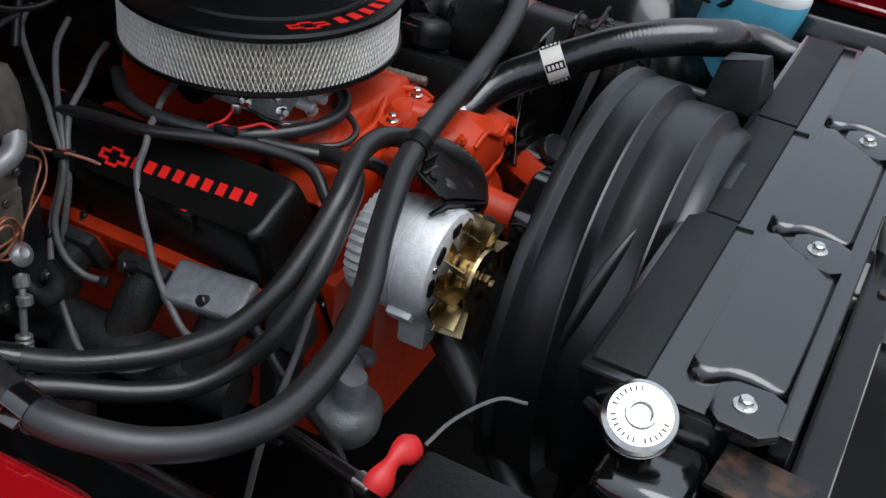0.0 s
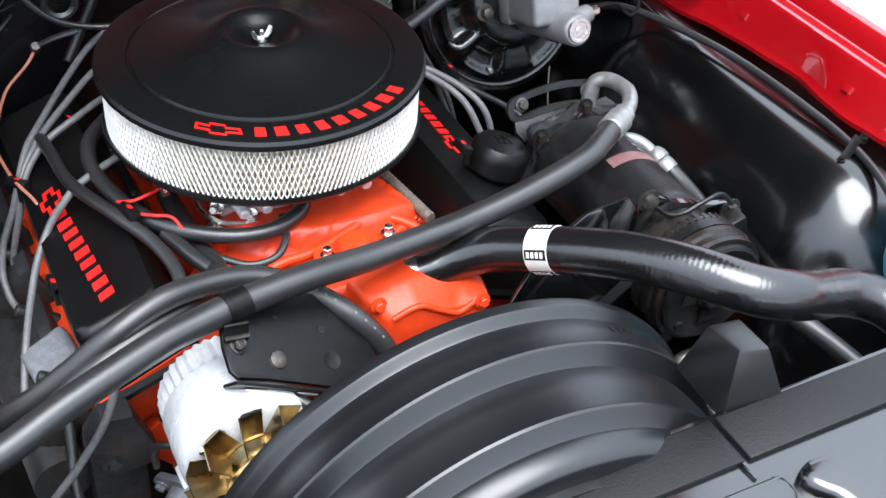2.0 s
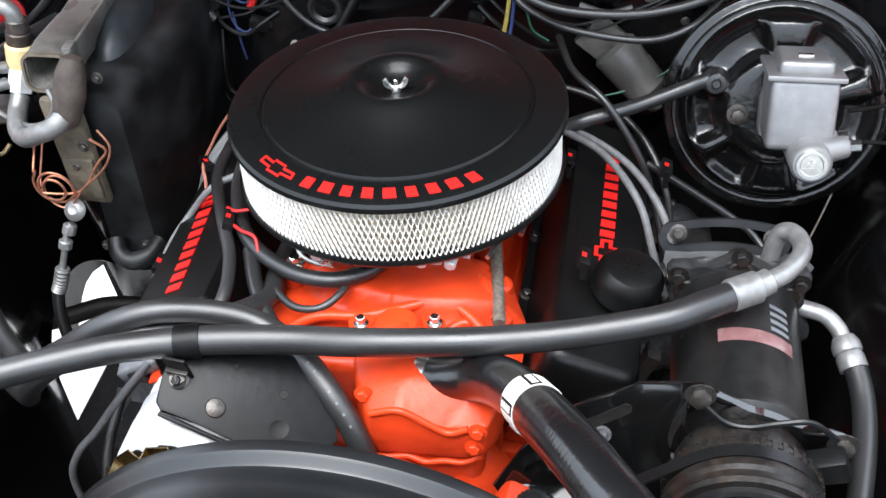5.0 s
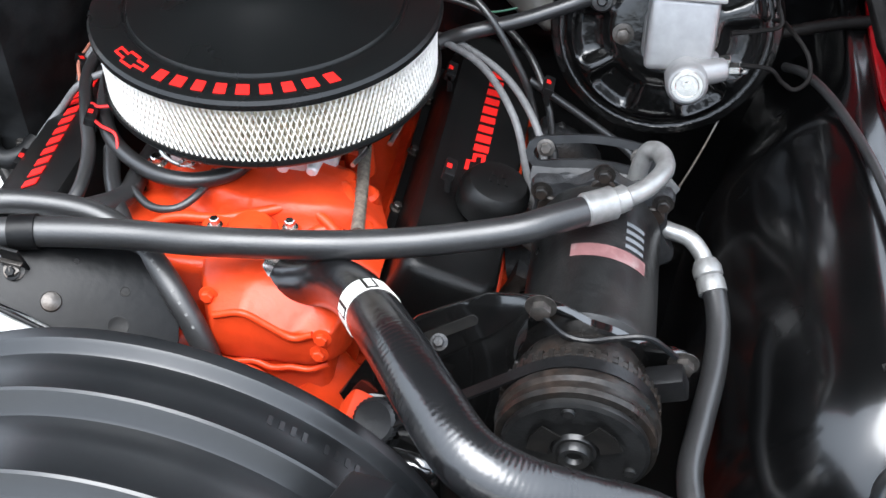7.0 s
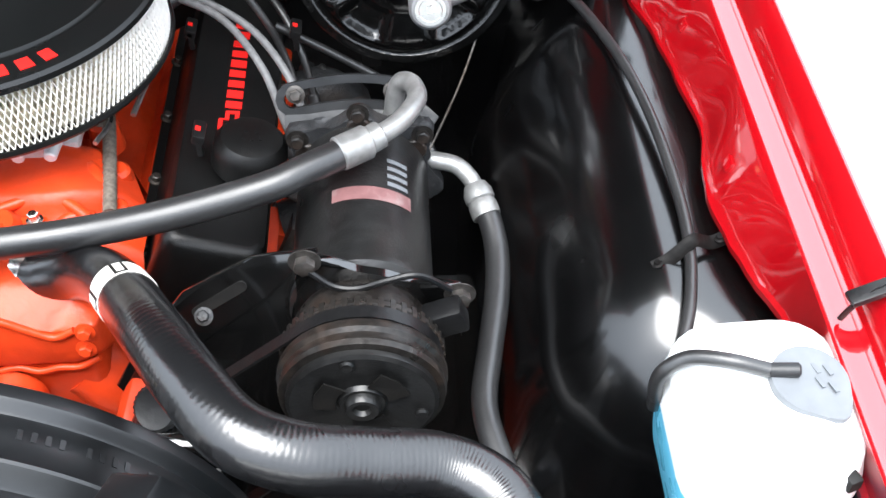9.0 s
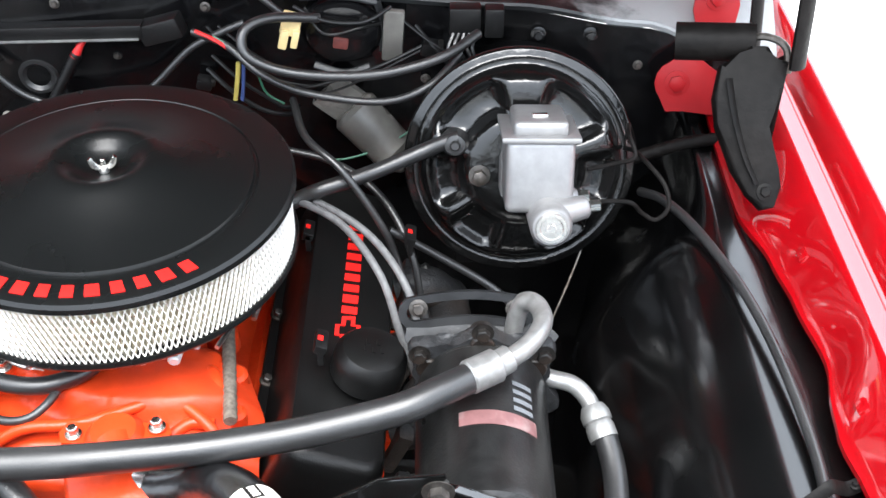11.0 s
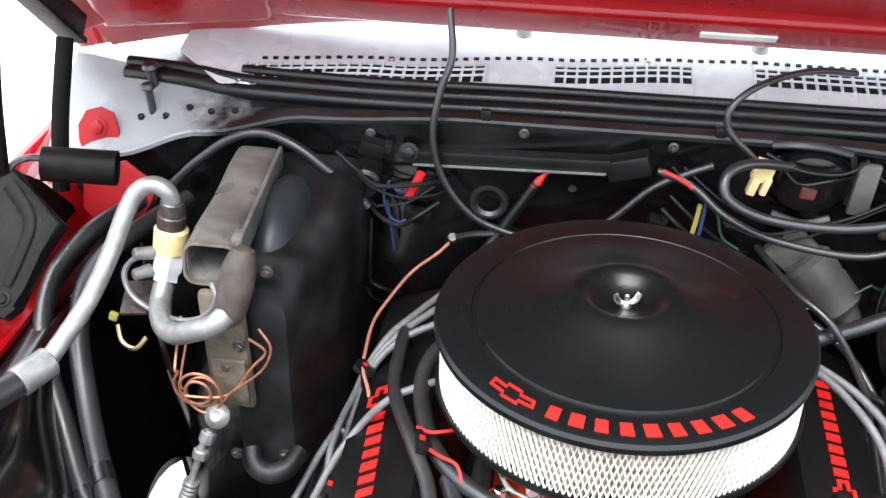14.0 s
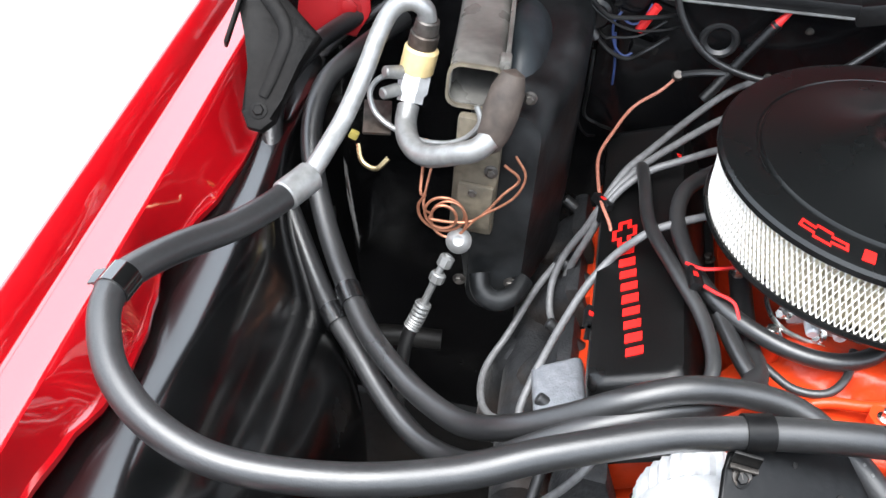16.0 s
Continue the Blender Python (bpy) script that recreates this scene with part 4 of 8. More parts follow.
def valve_cover(s):
    """A tall pressed cover: flange, raked walls, rounded top, lettering on the crown."""
    y0, y1 = (-0.235, 0.215) if s > 0 else (-0.205, 0.250)
    m = Matrix.Translation((s * 0.224, 0, -0.150)) @ Euler((0, radians(s * 20), 0)).to_matrix().to_4x4()
    t = thing("valve_cover", "tall black crinkle-painted valve cover with red lettering", "valve cover", (s * 0.21, (y0 + y1) / 2, -0.24), "valve covers")
    yc, L = (y0 + y1) / 2, (y1 - y0)
    bm = B()
    loops_ = []
    for w, l, z, r in ((0.130, L, -0.090, 0.012), (0.130, L, -0.084, 0.012), (0.112, L - 0.018, -0.082, 0.014), (0.108, L - 0.022, -0.070, 0.016), (0.100, L - 0.030, -0.022, 0.018), (0.096, L - 0.036, -0.009, 0.018), (0.088, L - 0.046, -0.001, 0.016), (0.074, L - 0.06, 0.0, 0.012)):
        loops_.append([bm.verts.new(m @ Vector((x, y + yc, z))) for x, y in rrect(w, l, r, 5)])
    n = len(loops_[0])
    for a, b in zip(loops_[:-1], loops_[1:]):
        for i in range(n):
            bm.faces.new((a[i], a[(i + 1) % n], b[(i + 1) % n], b[i]))
    bm.faces.new(loops_[-1])
    bm.faces.new(loops_[0][::-1])
    part("cover", bm, CRINKLE, t, "", 50)
    # plain red blocks for the lettering, read along the engine
    yb = (0.030, -0.160) if s < 0 else (-0.045, 0.132)
    d = 1 if yb[1] > yb[0] else -1

    def lay(y, u, v, h):
        return m @ Vector((d * v - (0.09 * (y + 0.16) if s < 0 else 0), y + d * u, 0.0005 + h))

    for i in range(9):
        y = lerp(yb[0] + d * 0.030, yb[1], i / 8.6)
        bm = B()
        solidblock(bm, lambda u, v, h: lay(y, u + 0.2 * v, v, h), 0.0104 + 0.0014 * (i % 3 == 1), 0.0165, 0.0012)
        part("letter_block", bm, LETTER, t, "plain red block in place of a letter")
    bm = B()
    W, w, Hh, h2 = 0.020, 0.008, 0.013, 0.007
    cross = lambda k: [(-W + k, -h2 + k), (-w + 0.4 * k, -h2 + k), (-w + 0.4 * k, -Hh + k), (w - 0.4 * k, -Hh + k), (w - 0.4 * k, -h2 + k), (W - k, -h2 + k), (W - k, h2 - k), (w - 0.4 * k, h2 - k), (w - 0.4 * k, Hh - k), (-w + 0.4 * k, Hh - k), (-w + 0.4 * k, h2 - k), (-W + k, h2 - k)]
    loops(bm, cross(0), cross(0.0042), lambda u, v, h: lay(yb[0], u + 0.3 * v, v, h), 0.0012)
    part("badge", bm, LETTER, t, "plain red cross-shaped outline badge")
    for y in (yc - L * 0.33, yc - L * 0.11, yc + L * 0.11, yc + L * 0.33):
        for q in (-1, 1):
            part("bolt", bolt(B(), m @ Vector((q * 0.060, y, -0.083)), m.to_3x3() @ Vector((0, 0, 1)), 0.005, 0.007), DULLSTEEL, t)
    return m


MR = valve_cover(1)
ML = valve_cover(-1)

# breather cap on the driver's cover
t = thing("crankcase_breather", "round black push-in breather cap on the valve cover", "breather", (0.245, -0.105, -0.16), "")
mb = pose(0.244, -0.106, -0.156, 0, 14, 0)
part("cap", lathe(B(), [(0.0, 0.045), (0.018, 0.045), (0.029, 0.042), (0.0345, 0.035), (0.036, 0.026), (0.036, 0.010), (0.033, 0.006), (0.028, 0.004), (0, 0.004)], mb, 40), CRINKLE, t, "", 30)
bm = B()
lathe(bm, [(0, 0.005), (0.021, 0.005), (0.021, -0.010), (0, -0.010)], mb, 24)
part("neck", bm, RUBBER, t)
bm = B()
for dx, dy, w in ((-0.006, 0.006, 0.004), (0.004, 0.006, 0.004), (-0.008, -0.004, 0.003), (0.0, -0.005, 0.003), (0.008, -0.004, 0.003)):
    box(bm, (dx, dy, 0.0455), (w, 0.007, 0.0012), m=mb)
part("moulded_mark", bm, CRINKLE, t)


# ---- carburettor ----
def carburettor():
    t = thing("carburettor", "grey and brass coloured carburettor under the air cleaner", "carburettor", (0, 0, -0.14))
    bm = B()
    box(bm, (0, 0, -0.108), (0.15, 0.16, 0.045), (0, 0, 0), 0.01, 3)
    box(bm, (0, -0.095, -0.112), (0.12, 0.035, 0.03), (0, 0, 0), 0.006)
    box(bm, (0, 0, -0.132), (0.17, 0.18, 0.012), (0, 0, 0), 0.003)
    for x in (-0.07, -0.045, 0.04, 0.07):
        cyl(bm, (x, -0.105, -0.11), (x, -0.128, -0.112), 0.008, 0.006, 12)
    part("body", bm, CASTAL, t)
    for x, y, z in ((-0.085, -0.08, -0.105), (-0.10, -0.05, -0.115), (-0.09, -0.095, -0.118), (-0.06, -0.115, -0.122), (0.085, -0.07, -0.115), (0.10, -0.045, -0.110)):
        part("screw", bolt(B(), (x, y, z), (x * 5, -0.6, 0.3), 0.005, 0.014), STEEL, t)
    for p in ([(-0.10, -0.04, -0.115), (-0.105, -0.08, -0.125), (-0.09, -0.11, -0.128), (-0.05, -0.125, -0.13)], [(0.10, -0.02, -0.118), (0.112, -0.06, -0.125), (0.105, -0.10, -0.12)]):
        part("link_rod", tube(B(), p, 0.0025, 8), STEEL, t, "bright bent link rod")
    bm = B()
    lathe(bm, [(0, 0), (0.022, 0), (0.022, 0.018), (0.018, 0.022), (0, 0.022)], pose(-0.095, 0.02, -0.115, 0, -90, 0), 24)
    part("choke_housing", bm, BLACKPL, t, "round black choke housing")


carburettor()
bm = B()
tube(bm, [(0.103, -0.030, -0.136), (0.113, -0.090, -0.138), (0.126, -0.175, -0.140)], 0.0062, 10, 22, ridges=1)
solo("throttle_spring", bm, SPRING, "long rusty throttle return spring", "spring")
bm = B()
tube(bm, [(0.103, -0.03, -0.139), (0.102, -0.018, -0.132), (0.120, -0.005, -0.125)], 0.0016, 6)
tube(bm, [(0.135, -0.06, -0.12), (0.145, 0.0, -0.115), (0.148, 0.05, -0.11)], 0.003, 8)
solo("throttle_link", bm, STEEL, "thin steel throttle link beside the carburettor", "linkage")


# ---- exhaust manifolds ----
def manifold(s):
    t = thing("exhaust_manifold", "grey cast iron exhaust manifold bolted to the head", "exhaust manifold", (s * 0.30, 0, -0.36), "exhaust manifolds")
    low = 0.055 if s < 0 else 0.0
    for k in range(4):
        y = -0.165 + 0.11 * k + (0.012 if s < 0 else -0.012)
        part("runner", tube(B(), [(s * 0.265, y, -0.272), (s * (0.30 - 0.2 * low), y + 0.006, -0.268 - low * 0.6), (s * (0.325 - 0.3 * low), y + 0.02, -0.30 - low)], 0.026, 14, 5), IRON, t)
        part("port_flange", box(B(), (s * 0.272, y, -0.275), (0.018, 0.07, 0.06), (0, s * 24, 0), 0.006), IRON, t)
    part("log", tube(B(), [(s * (0.322 - 0.3 * low), -0.19, -0.302 - low), (s * (0.328 - 0.3 * low), -0.05, -0.305 - low), (s * (0.328 - 0.3 * low), 0.10, -0.308 - low), (s * (0.322 - 0.3 * low), 0.19, -0.312 - low)], 0.032, 16, 6), IRON, t)
    part("outlet", tube(B(), [(s * (0.325 - 0.3 * low), 0.02, -0.31 - low), (s * 0.335, 0.03, -0.38), (s * 0.34, 0.04, -0.50)], 0.03, 16, 6), IRON, t)
    if s < 0:
        part("heat_shield", box(B(), (s * 0.282, -0.135, -0.250), (0.055, 0.10, 0.02), (0, s * 24, 8), 0.008, 3), CASTGREY, t, "pale grey cast lug")
    for k in range(4):
        y = -0.165 + 0.11 * k
        part("bolt", bolt(B(), (s * 0.286, y + 0.03, -0.272), (s, 0, 0.4), 0.006, 0.008), DULLSTEEL, t)


manifold(1)
manifold(-1)


# ---- alternator ----
def alternator():
    ax, az = -0.150, -0.197
    t = thing("alternator", "bare aluminium alternator with a gold zinc cooling fan", "alternator", (ax, -0.34, -0.27))
    m = pose(ax, -0.256, az, 90, 0, 0) @ Matrix.Diagonal((1, 1, 1.20, 1))  # local z runs forward
    bm = B()
    n = 72
    cols = []
    for i in range(n):
        a = 2 * math.pi * i / n
        rib = 0.0035 if i % 2 else 0.0
        pr = [(0.045, 0.0), (0.060 - rib, 0.004), (0.064 - rib, 0.012), (0.064 - rib, 0.030), (0.066, 0.033), (0.066, 0.047)]
        cols.append([bm.verts.new(m @ Vector((r * math.cos(a), r * math.sin(a), z))) for r, z in pr])
    for i in range(n):
        a, b = cols[i], cols[(i + 1) % n]
        for j in range(5):
            bm.faces.new((a[j], b[j], b[j + 1], a[j + 1]))
    bm.faces.new([c[0] for c in cols])
    part("rear_shell", bm, CASTAL, t, "ribbed aluminium rear shell")
    bm = B()
    lathe(bm, [(0.0, 0.047), (0.0665, 0.047), (0.0665, 0.0530), (0.0645, 0.0536), (0.0645, 0.0546), (0.0672, 0.0552), (0.0672, 0.0568), (0.0648, 0.0574), (0.0648, 0.0584), (0.0672, 0.0590), (0.0672, 0.0840), (0.0655, 0.0885), (0.058, 0.0915), (0.030, 0.0930), (0, 0.0930)], m, 72)
    part("front_shell", bm, CASTAL, t, "smooth aluminium front shell")
    for k in range(9):
        mk = m @ pose(0, 0, 0, 0, 0, 40 * k + 12)
        part("vent_slot", plate(B(), rrect(0.013, 0.021, 0.005), 0.0012, mk @ pose(0.0535, 0, 0.0914)), DARK, t, "dark cooling slot")
    for a in (215, 330):
        an = radians(a)
        part("lug", box(B(), (0.067 * math.cos(an), 0.067 * math.sin(an), 0.066), (0.016, 0.018, 0.026), (0, 0, a), 0.004, m=m), CASTAL, t)
    part("mounting_ear", box(B(), (-0.02, -0.078, 0.070), (0.032, 0.04, 0.03), (0, 0, 0), 0.006, m=m), CASTAL, t)
    # fan: disc with bent blades
    fan = part("fan", lathe(B(), [(0, 0.098), (0.036, 0.098), (0.036, 0.0995), (0, 0.0995)], m, 40), GOLD, t, "gold zinc-plated fan with bent blades")
    for k in range(11):
        mk = m @ pose(0, 0, 0, 0, 0, 360 / 11 * k)
        row = [[mk @ Vector(v) for v in q] for q in (((0.030, -0.010, 0.1000), (0.070, -0.015, 0.1000)), ((0.032, 0.008, 0.1000), (0.0695, 0.007, 0.1000)), ((0.036, 0.012, 0.1180), (0.067, 0.012, 0.1215)))]
        part("blade", sheet(B(), row, 0.0014), GOLD, fan)
    bm = B()
    lathe(bm, [(0, 0.100), (0.037, 0.100), (0.038, 0.103), (0.029, 0.110), (0.029, 0.112), (0.038, 0.119), (0.037, 0.122), (0.026, 0.122), (0.022, 0.119), (0, 0.119)], m, 48)
    part("pulley", bm, GOLD, t, "gold zinc pulley")
    bm = B()
    bolt(bm, m @ Vector((0, 0, 0.119)), (0, -1, 0), 0.010, 0.012)
    cyl(bm, m @ Vector((0, 0, 0.119)), m @ Vector((0, 0, 0.135)), 0.006)
    part("nut", bm, GOLD, t)
    for a in (60, 150, 240, 330):
        an = radians(a)
        part("bolt", bolt(B(), m @ Vector((0.055 * math.cos(an), 0.055 * math.sin(an), 0.088)), (0, -1, 0), 0.0045, 0.005), STEEL, t)
    bm = B()
    tube(bm, [(-0.125, -0.33, -0.150), (-0.112, -0.345, -0.150), (-0.095, -0.362, -0.158), (-0.075, -0.372, -0.17), (-0.06, -0.365, -0.19)], 0.0055, 10)
    box(bm, (-0.125, -0.335, -0.150), (0.03, 0.025, 0.02), (0, 20, 30), 0.004)
    part("cable", bm, RUBBER, t, "black cable and plug")


alternator()
# bracket plate with two holes
t = thing("alternator_bracket", "black painted steel alternator bracket with round holes", "bracket", (-0.08, -0.31, -0.11))
bz = Vector((0.394, -0.473, 0.788)).normalized()
bx = Vector((0.894, 0.0, -0.447)).normalized()
mbk = Matrix.Translation((-0.085, -0.325, -0.126)) @ Matrix((bx, bz.cross(bx), bz)).transposed().to_4x4()
bm = B()
plate(bm, [(-0.085, 0.020), (-0.060, 0.044), (0.0, 0.062), (0.044, 0.061), (0.074, 0.032), (0.086, 0.004), (0.076, -0.016), (0.042, -0.034), (0.0, -0.031), (-0.040, -0.027), (-0.072, -0.031), (-0.080, -0.024), (-0.084, 0.0)][::-1], 0.005, mbk @ pose(0, 0, -0.005), 0.0018)
part("plate", bm, BRACKET, t, "glossy black flat plate")
bm = B()
box(bm, (-0.016, -0.033, -0.014), (0.116, 0.004, 0.026), (12, 0, -2), 0.0018, m=mbk)
part("folded_edge", bm, BRACKET, t, "glossy folded lower edge")
for x, w in ((-0.050, 0.020), (-0.022, 0.020), (0.006, 0.022)):
    part("slot", box(B(), (x, -0.0365, -0.013), (w, 0.0012, 0.006), (12, 0, -2), m=mbk), WHITE, t, "pale casting showing through a slot")
for x, y, r in ((0.032, -0.006, 0.0085), (0.024, 0.025, 0.0042), (-0.026, 0.032, 0.0022)):
    part("hole", lathe(B(), [(r * 1.12, 0.0), (r * 1.10, 0.0007), (r, 0.0007), (r * 0.92, 0.0003), (0, 0.0003)], mbk @ pose(x, y, 0.0), 24), DARK, t, "dark round hole")
part("screw", lathe(B(), [(0, 0.004), (0.004, 0.004), (0.0085, 0.0022), (0.0095, 0.0), (0, 0)], mbk @ pose(-0.029, -0.010, 0.0), 24), DULLSTEEL, t, "dull slotted screw head")
bm = B()
bolt(bm, mbk @ Vector((-0.069, 0.002, 0.0)), mbk.to_3x3() @ Vector((0, 0, 1)), 0.006, 0.006)
part("bolt", bm, DULLSTEEL, t)


def bolts(places, parent, material=None, r=0.006, h=0.006, name="bolt"):
    """One bolt part for each (place, direction)."""
    for p, d in places:
        part(name, bolt(B(), p, d, r, h), material or STEEL, parent)


# ---- fan shroud and radiator ----
def shroud():
    t = thing("fan_shroud", "black moulded plastic fan shroud with stepped arches and bolted panels", "fan shroud", (0.05, -0.60, -0.35))
    cx, cz = 0.017, -0.268
    prof = [(0.244, -0.462), (0.248, -0.450), (0.2605, -0.4495), (0.2630, -0.4515), (0.2640, -0.4560), (0.2638, -0.4620), (0.2618, -0.4645), (0.2570, -0.4685), (0.2556, -0.4705),
            (0.2572, -0.4735), (0.2592, -0.490), (0.2590, -0.5035), (0.2600, -0.5055), (0.2593, -0.5080), (0.2565, -0.5100), (0.2455, -0.5160), (0.2435, -0.5180), (0.2448, -0.5215),
            (0.2464, -0.540), (0.2452, -0.5635), (0.2464, -0.5660), (0.2455, -0.5685), (0.2425, -0.5705), (0.2330, -0.5770), (0.2310, -0.5790), (0.2318, -0.5830), (0.2285, -0.5935), (0.2235, -0.6010), (0.2210, -0.6025), (0.2060, -0.6035), (0.2060, -0.612)]
    rows = []
    for i in range(97):
        a = radians(-22 + 224 * i / 96)
        rows.append([(cx + r * math.cos(a), y - 0.010 * (1 - math.sin(a)) * (1 if y < -0.5 else 0.2), cz + r * math.sin(a)) for r, y in prof])
    part("arch", sheet(B(), rows, 0.003), ARCHPL, t, "stepped semicircular arch over the fan", 30)
    bm = B()
    sweep(bm, [Vector((cx + 0.2465 * math.cos(radians(a)), lerp(-0.552, -0.520, (a - 128) / 34), cz + 0.2465 * math.sin(radians(a)))) for a in range(128, 163, 2)], lambda u: 0.0005 + 0.009 * math.sin(math.pi * u) ** 0.7, 10, squash=0.6)
    part("tapered_rib", bm, ARCHPL, t)
    # flat deck behind the radiator top, in three raised panels
    part("deck", box(B(), (0.052, -0.655, -0.075), (0.83, 0.145, 0.012), (0, 0, 0), 0.004), PLASTIC, t)
    part("front_lip", box(B(), (0.052, -0.755, -0.085), (0.83, 0.018, 0.05), (0, 0, 0), 0.006), PLASTIC, t)
    part("rear_wall", box(B(), (0.052, -0.588, -0.20), (0.80, 0.012, 0.26), (0, 0, 0), 0.003), PLASTIC, t)
    for x in (-0.358, 0.462):
        part("side_wall", box(B(), (x, -0.66, -0.14), (0.010, 0.15, 0.13), (0, 0, 0), 0.003), PLASTIC, t)
    for a, b in ((-0.352, -0.073), (-0.069, 0.171), (0.177, 0.452)):
        part("rear_panel", box(B(), ((a + b) / 2, -0.6135, -0.0675), (b - a, 0.048, 0.006), (0, 0, 0), 0.0018, 2), GRAINED, t, "matt grained rear panel", 70)
        part("corner_fold", box(B(), (b - 0.003, -0.6440, -0.0675), (0.003, 0.022, 0.004), (0, 0, 4), 0.0012), PLASTIC, t)
    for a, b in ((-0.305, -0.098), (-0.042, 0.165), (0.220, 0.440)):
        # raised panel falling towards the front, its ends cut back round the bolts
        side = [(-0.6625, -0.014), (-0.664, -0.016), (-0.668, -0.022), (-0.674, -0.023), (-0.681, -0.0225), (-0.688, -0.018), (-0.695, -0.011), (-0.703, -0.007), (-0.713, -0.004), (-0.724, -0.003), (-0.734, -0.002), (-0.741, 0.001), (-0.747, 0.005), (-0.7485, 0.008)]
        rows = []
        for k, (y, dx) in enumerate(side):
            u = max(0.0, min(1.0, (-0.664 - y) / 0.083))
            top = 0.0 if k in (0, len(side) - 1) else 0.0150 - 0.0020 * u - 0.0100 * u ** 2.4
            l_, r_ = a + dx, b - dx
            rows.append([(l_, y, -0.0710), (l_ + 0.0015, y, -0.071 + 0.6 * top), (l_ + 0.0055, y, -0.071 + 0.92 * top)]
                        + [(lerp(l_ + 0.012, r_ - 0.012, q / 8), y, -0.071 + top + 0.0022 * math.sin(math.pi * q / 8)) for q in range(9)]
                        + [(r_ - 0.0055, y, -0.071 + 0.92 * top), (r_ - 0.0015, y, -0.071 + 0.6 * top), (r_, y, -0.0710)])
        bm = sheet(B(), rows)
        part("front_panel", bm, PLASTIC, t, "", 50)
        part("panel_ridge", tube(B(), [(a - 0.010, -0.6665, -0.0575), ((a + b) / 2, -0.6665, -0.0552), (b + 0.014, -0.6665, -0.0575)], 0.0020, 8), PLASTIC, t)
    for x in (-0.343, -0.080, 0.182, 0.457):
        bm = B()
        plate(bm, [(x - 0.030, -0.704), (x - 0.018, -0.692), (x + 0.018, -0.692), (x + 0.028, -0.704), (x + 0.030, -0.735), (x + 0.02, -0.752), (x - 0.02, -0.752), (x - 0.032, -0.738)], 0.011, pose(0, 0, -0.072), 0.0045)
        lug = part("bolt_lug", bm, PLASTIC, t)
        part("bolt", bolt(B(), (x, -0.718, -0.0612), (0, 0, 1), 0.0068, 0.007), STEEL, lug, "bright hex bolt with washer")
    # corner box
    bm = B()
    lo = [(0.190, -0.588), (0.255, -0.594), (0.262, -0.520), (0.192, -0.518)]
    hi = [(0.196, -0.577, -0.006), (0.226, -0.582, -0.010), (0.240, -0.530, -0.026), (0.208, -0.526, -0.026)]
    v = [bm.verts.new((x, y, -0.078)) for x, y in lo] + [bm.verts.new(p) for p in hi]
    for i in range(4):
        bm.faces.new((v[i], v[(i + 1) % 4], v[4 + (i + 1) % 4], v[4 + i]))
    bm.faces.new(v[4:])
    bmesh.ops.bevel(bm, geom=bm.edges[:], offset=0.004, segments=2, affect="EDGES", profile=0.6)
    part("corner_box", bm, ARCHPL, t)
    # raised moulded marks on the arch face
    for i in range(13):
        if i in (4, 9):
            continue
        a = radians(62 - 2.1 * i)
        m = Matrix.Translation((cx + 0.2588 * math.cos(a), -0.486, cz + 0.2596 * math.sin(a))) @ Euler((0, math.pi / 2 - a, 0)).to_matrix().to_4x4()
        part("moulded_mark", box(B(), (0, 0, 0), (0.0038, 0.0075, 0.0007), m=m), ARCHPL, t)


shroud()


def radiator():
    t = thing("radiator", "black radiator with a shiny aluminium filler cap", "radiator", (0.05, -0.72, -0.55))
    bm = B()
    box(bm, (0.05, -0.712, -0.33), (0.80, 0.05, 0.46), (0, 0, 0), 0.004)
    part("core", bm, DARK, t)
    bm = B()
    box(bm, (-0.405, -0.672, -0.34), (0.085, 0.085, 0.48), (0, 0, 0), 0.02, 3)
    part("side_tank", bm, GLOSS, t)
    bm = B()
    box(bm, (0.49, -0.672, -0.34), (0.06, 0.085, 0.48), (0, 0, 0), 0.02, 3)
    part("side_tank", bm, GLOSS, t)
    bm = B()
    lathe(bm, [(0.020, -0.035), (0.020, -0.012), (0.030, -0.010), (0.030, -0.004), (0, -0.004)], pose(-0.404, -0.650, -0.066, 8, -28, 0), 32)
    tube(bm, [(-0.40, -0.64, -0.085), (-0.39, -0.62, -0.09), (-0.37, -0.60, -0.10)], 0.006, 10)
    part("filler_neck", bm, GLOSS, t)
    cap = part("filler_cap", lathe(B(), [(0.0, 0.002), (0.008, 0.002), (0.0095, 0.006), (0.012, 0.0065), (0.013, 0.003), (0.026, 0.002), (0.0305, -0.001), (0.0315, -0.008), (0.030, -0.009), (0, -0.009)], pose(-0.404, -0.650, -0.060, 8, -28, 0), 48), STEEL, t, "shiny aluminium pressure cap", 25)
    bm = B()
    for i in range(22):
        if i % 8 == 7:
            continue
        a = radians(20 + 12 * i)
        m = pose(-0.404, -0.650, -0.060, 8, -28, 0) @ pose(0.0215 * math.cos(a), 0.0215 * math.sin(a), 0.0026, 0, 0, math.degrees(a))
        box(bm, (0, 0, 0), (0.0045, 0.0016, 0.0004), m=m)
    part("print", bm, DULLSTEEL, cap, "ring of small printed bars")


radiator()

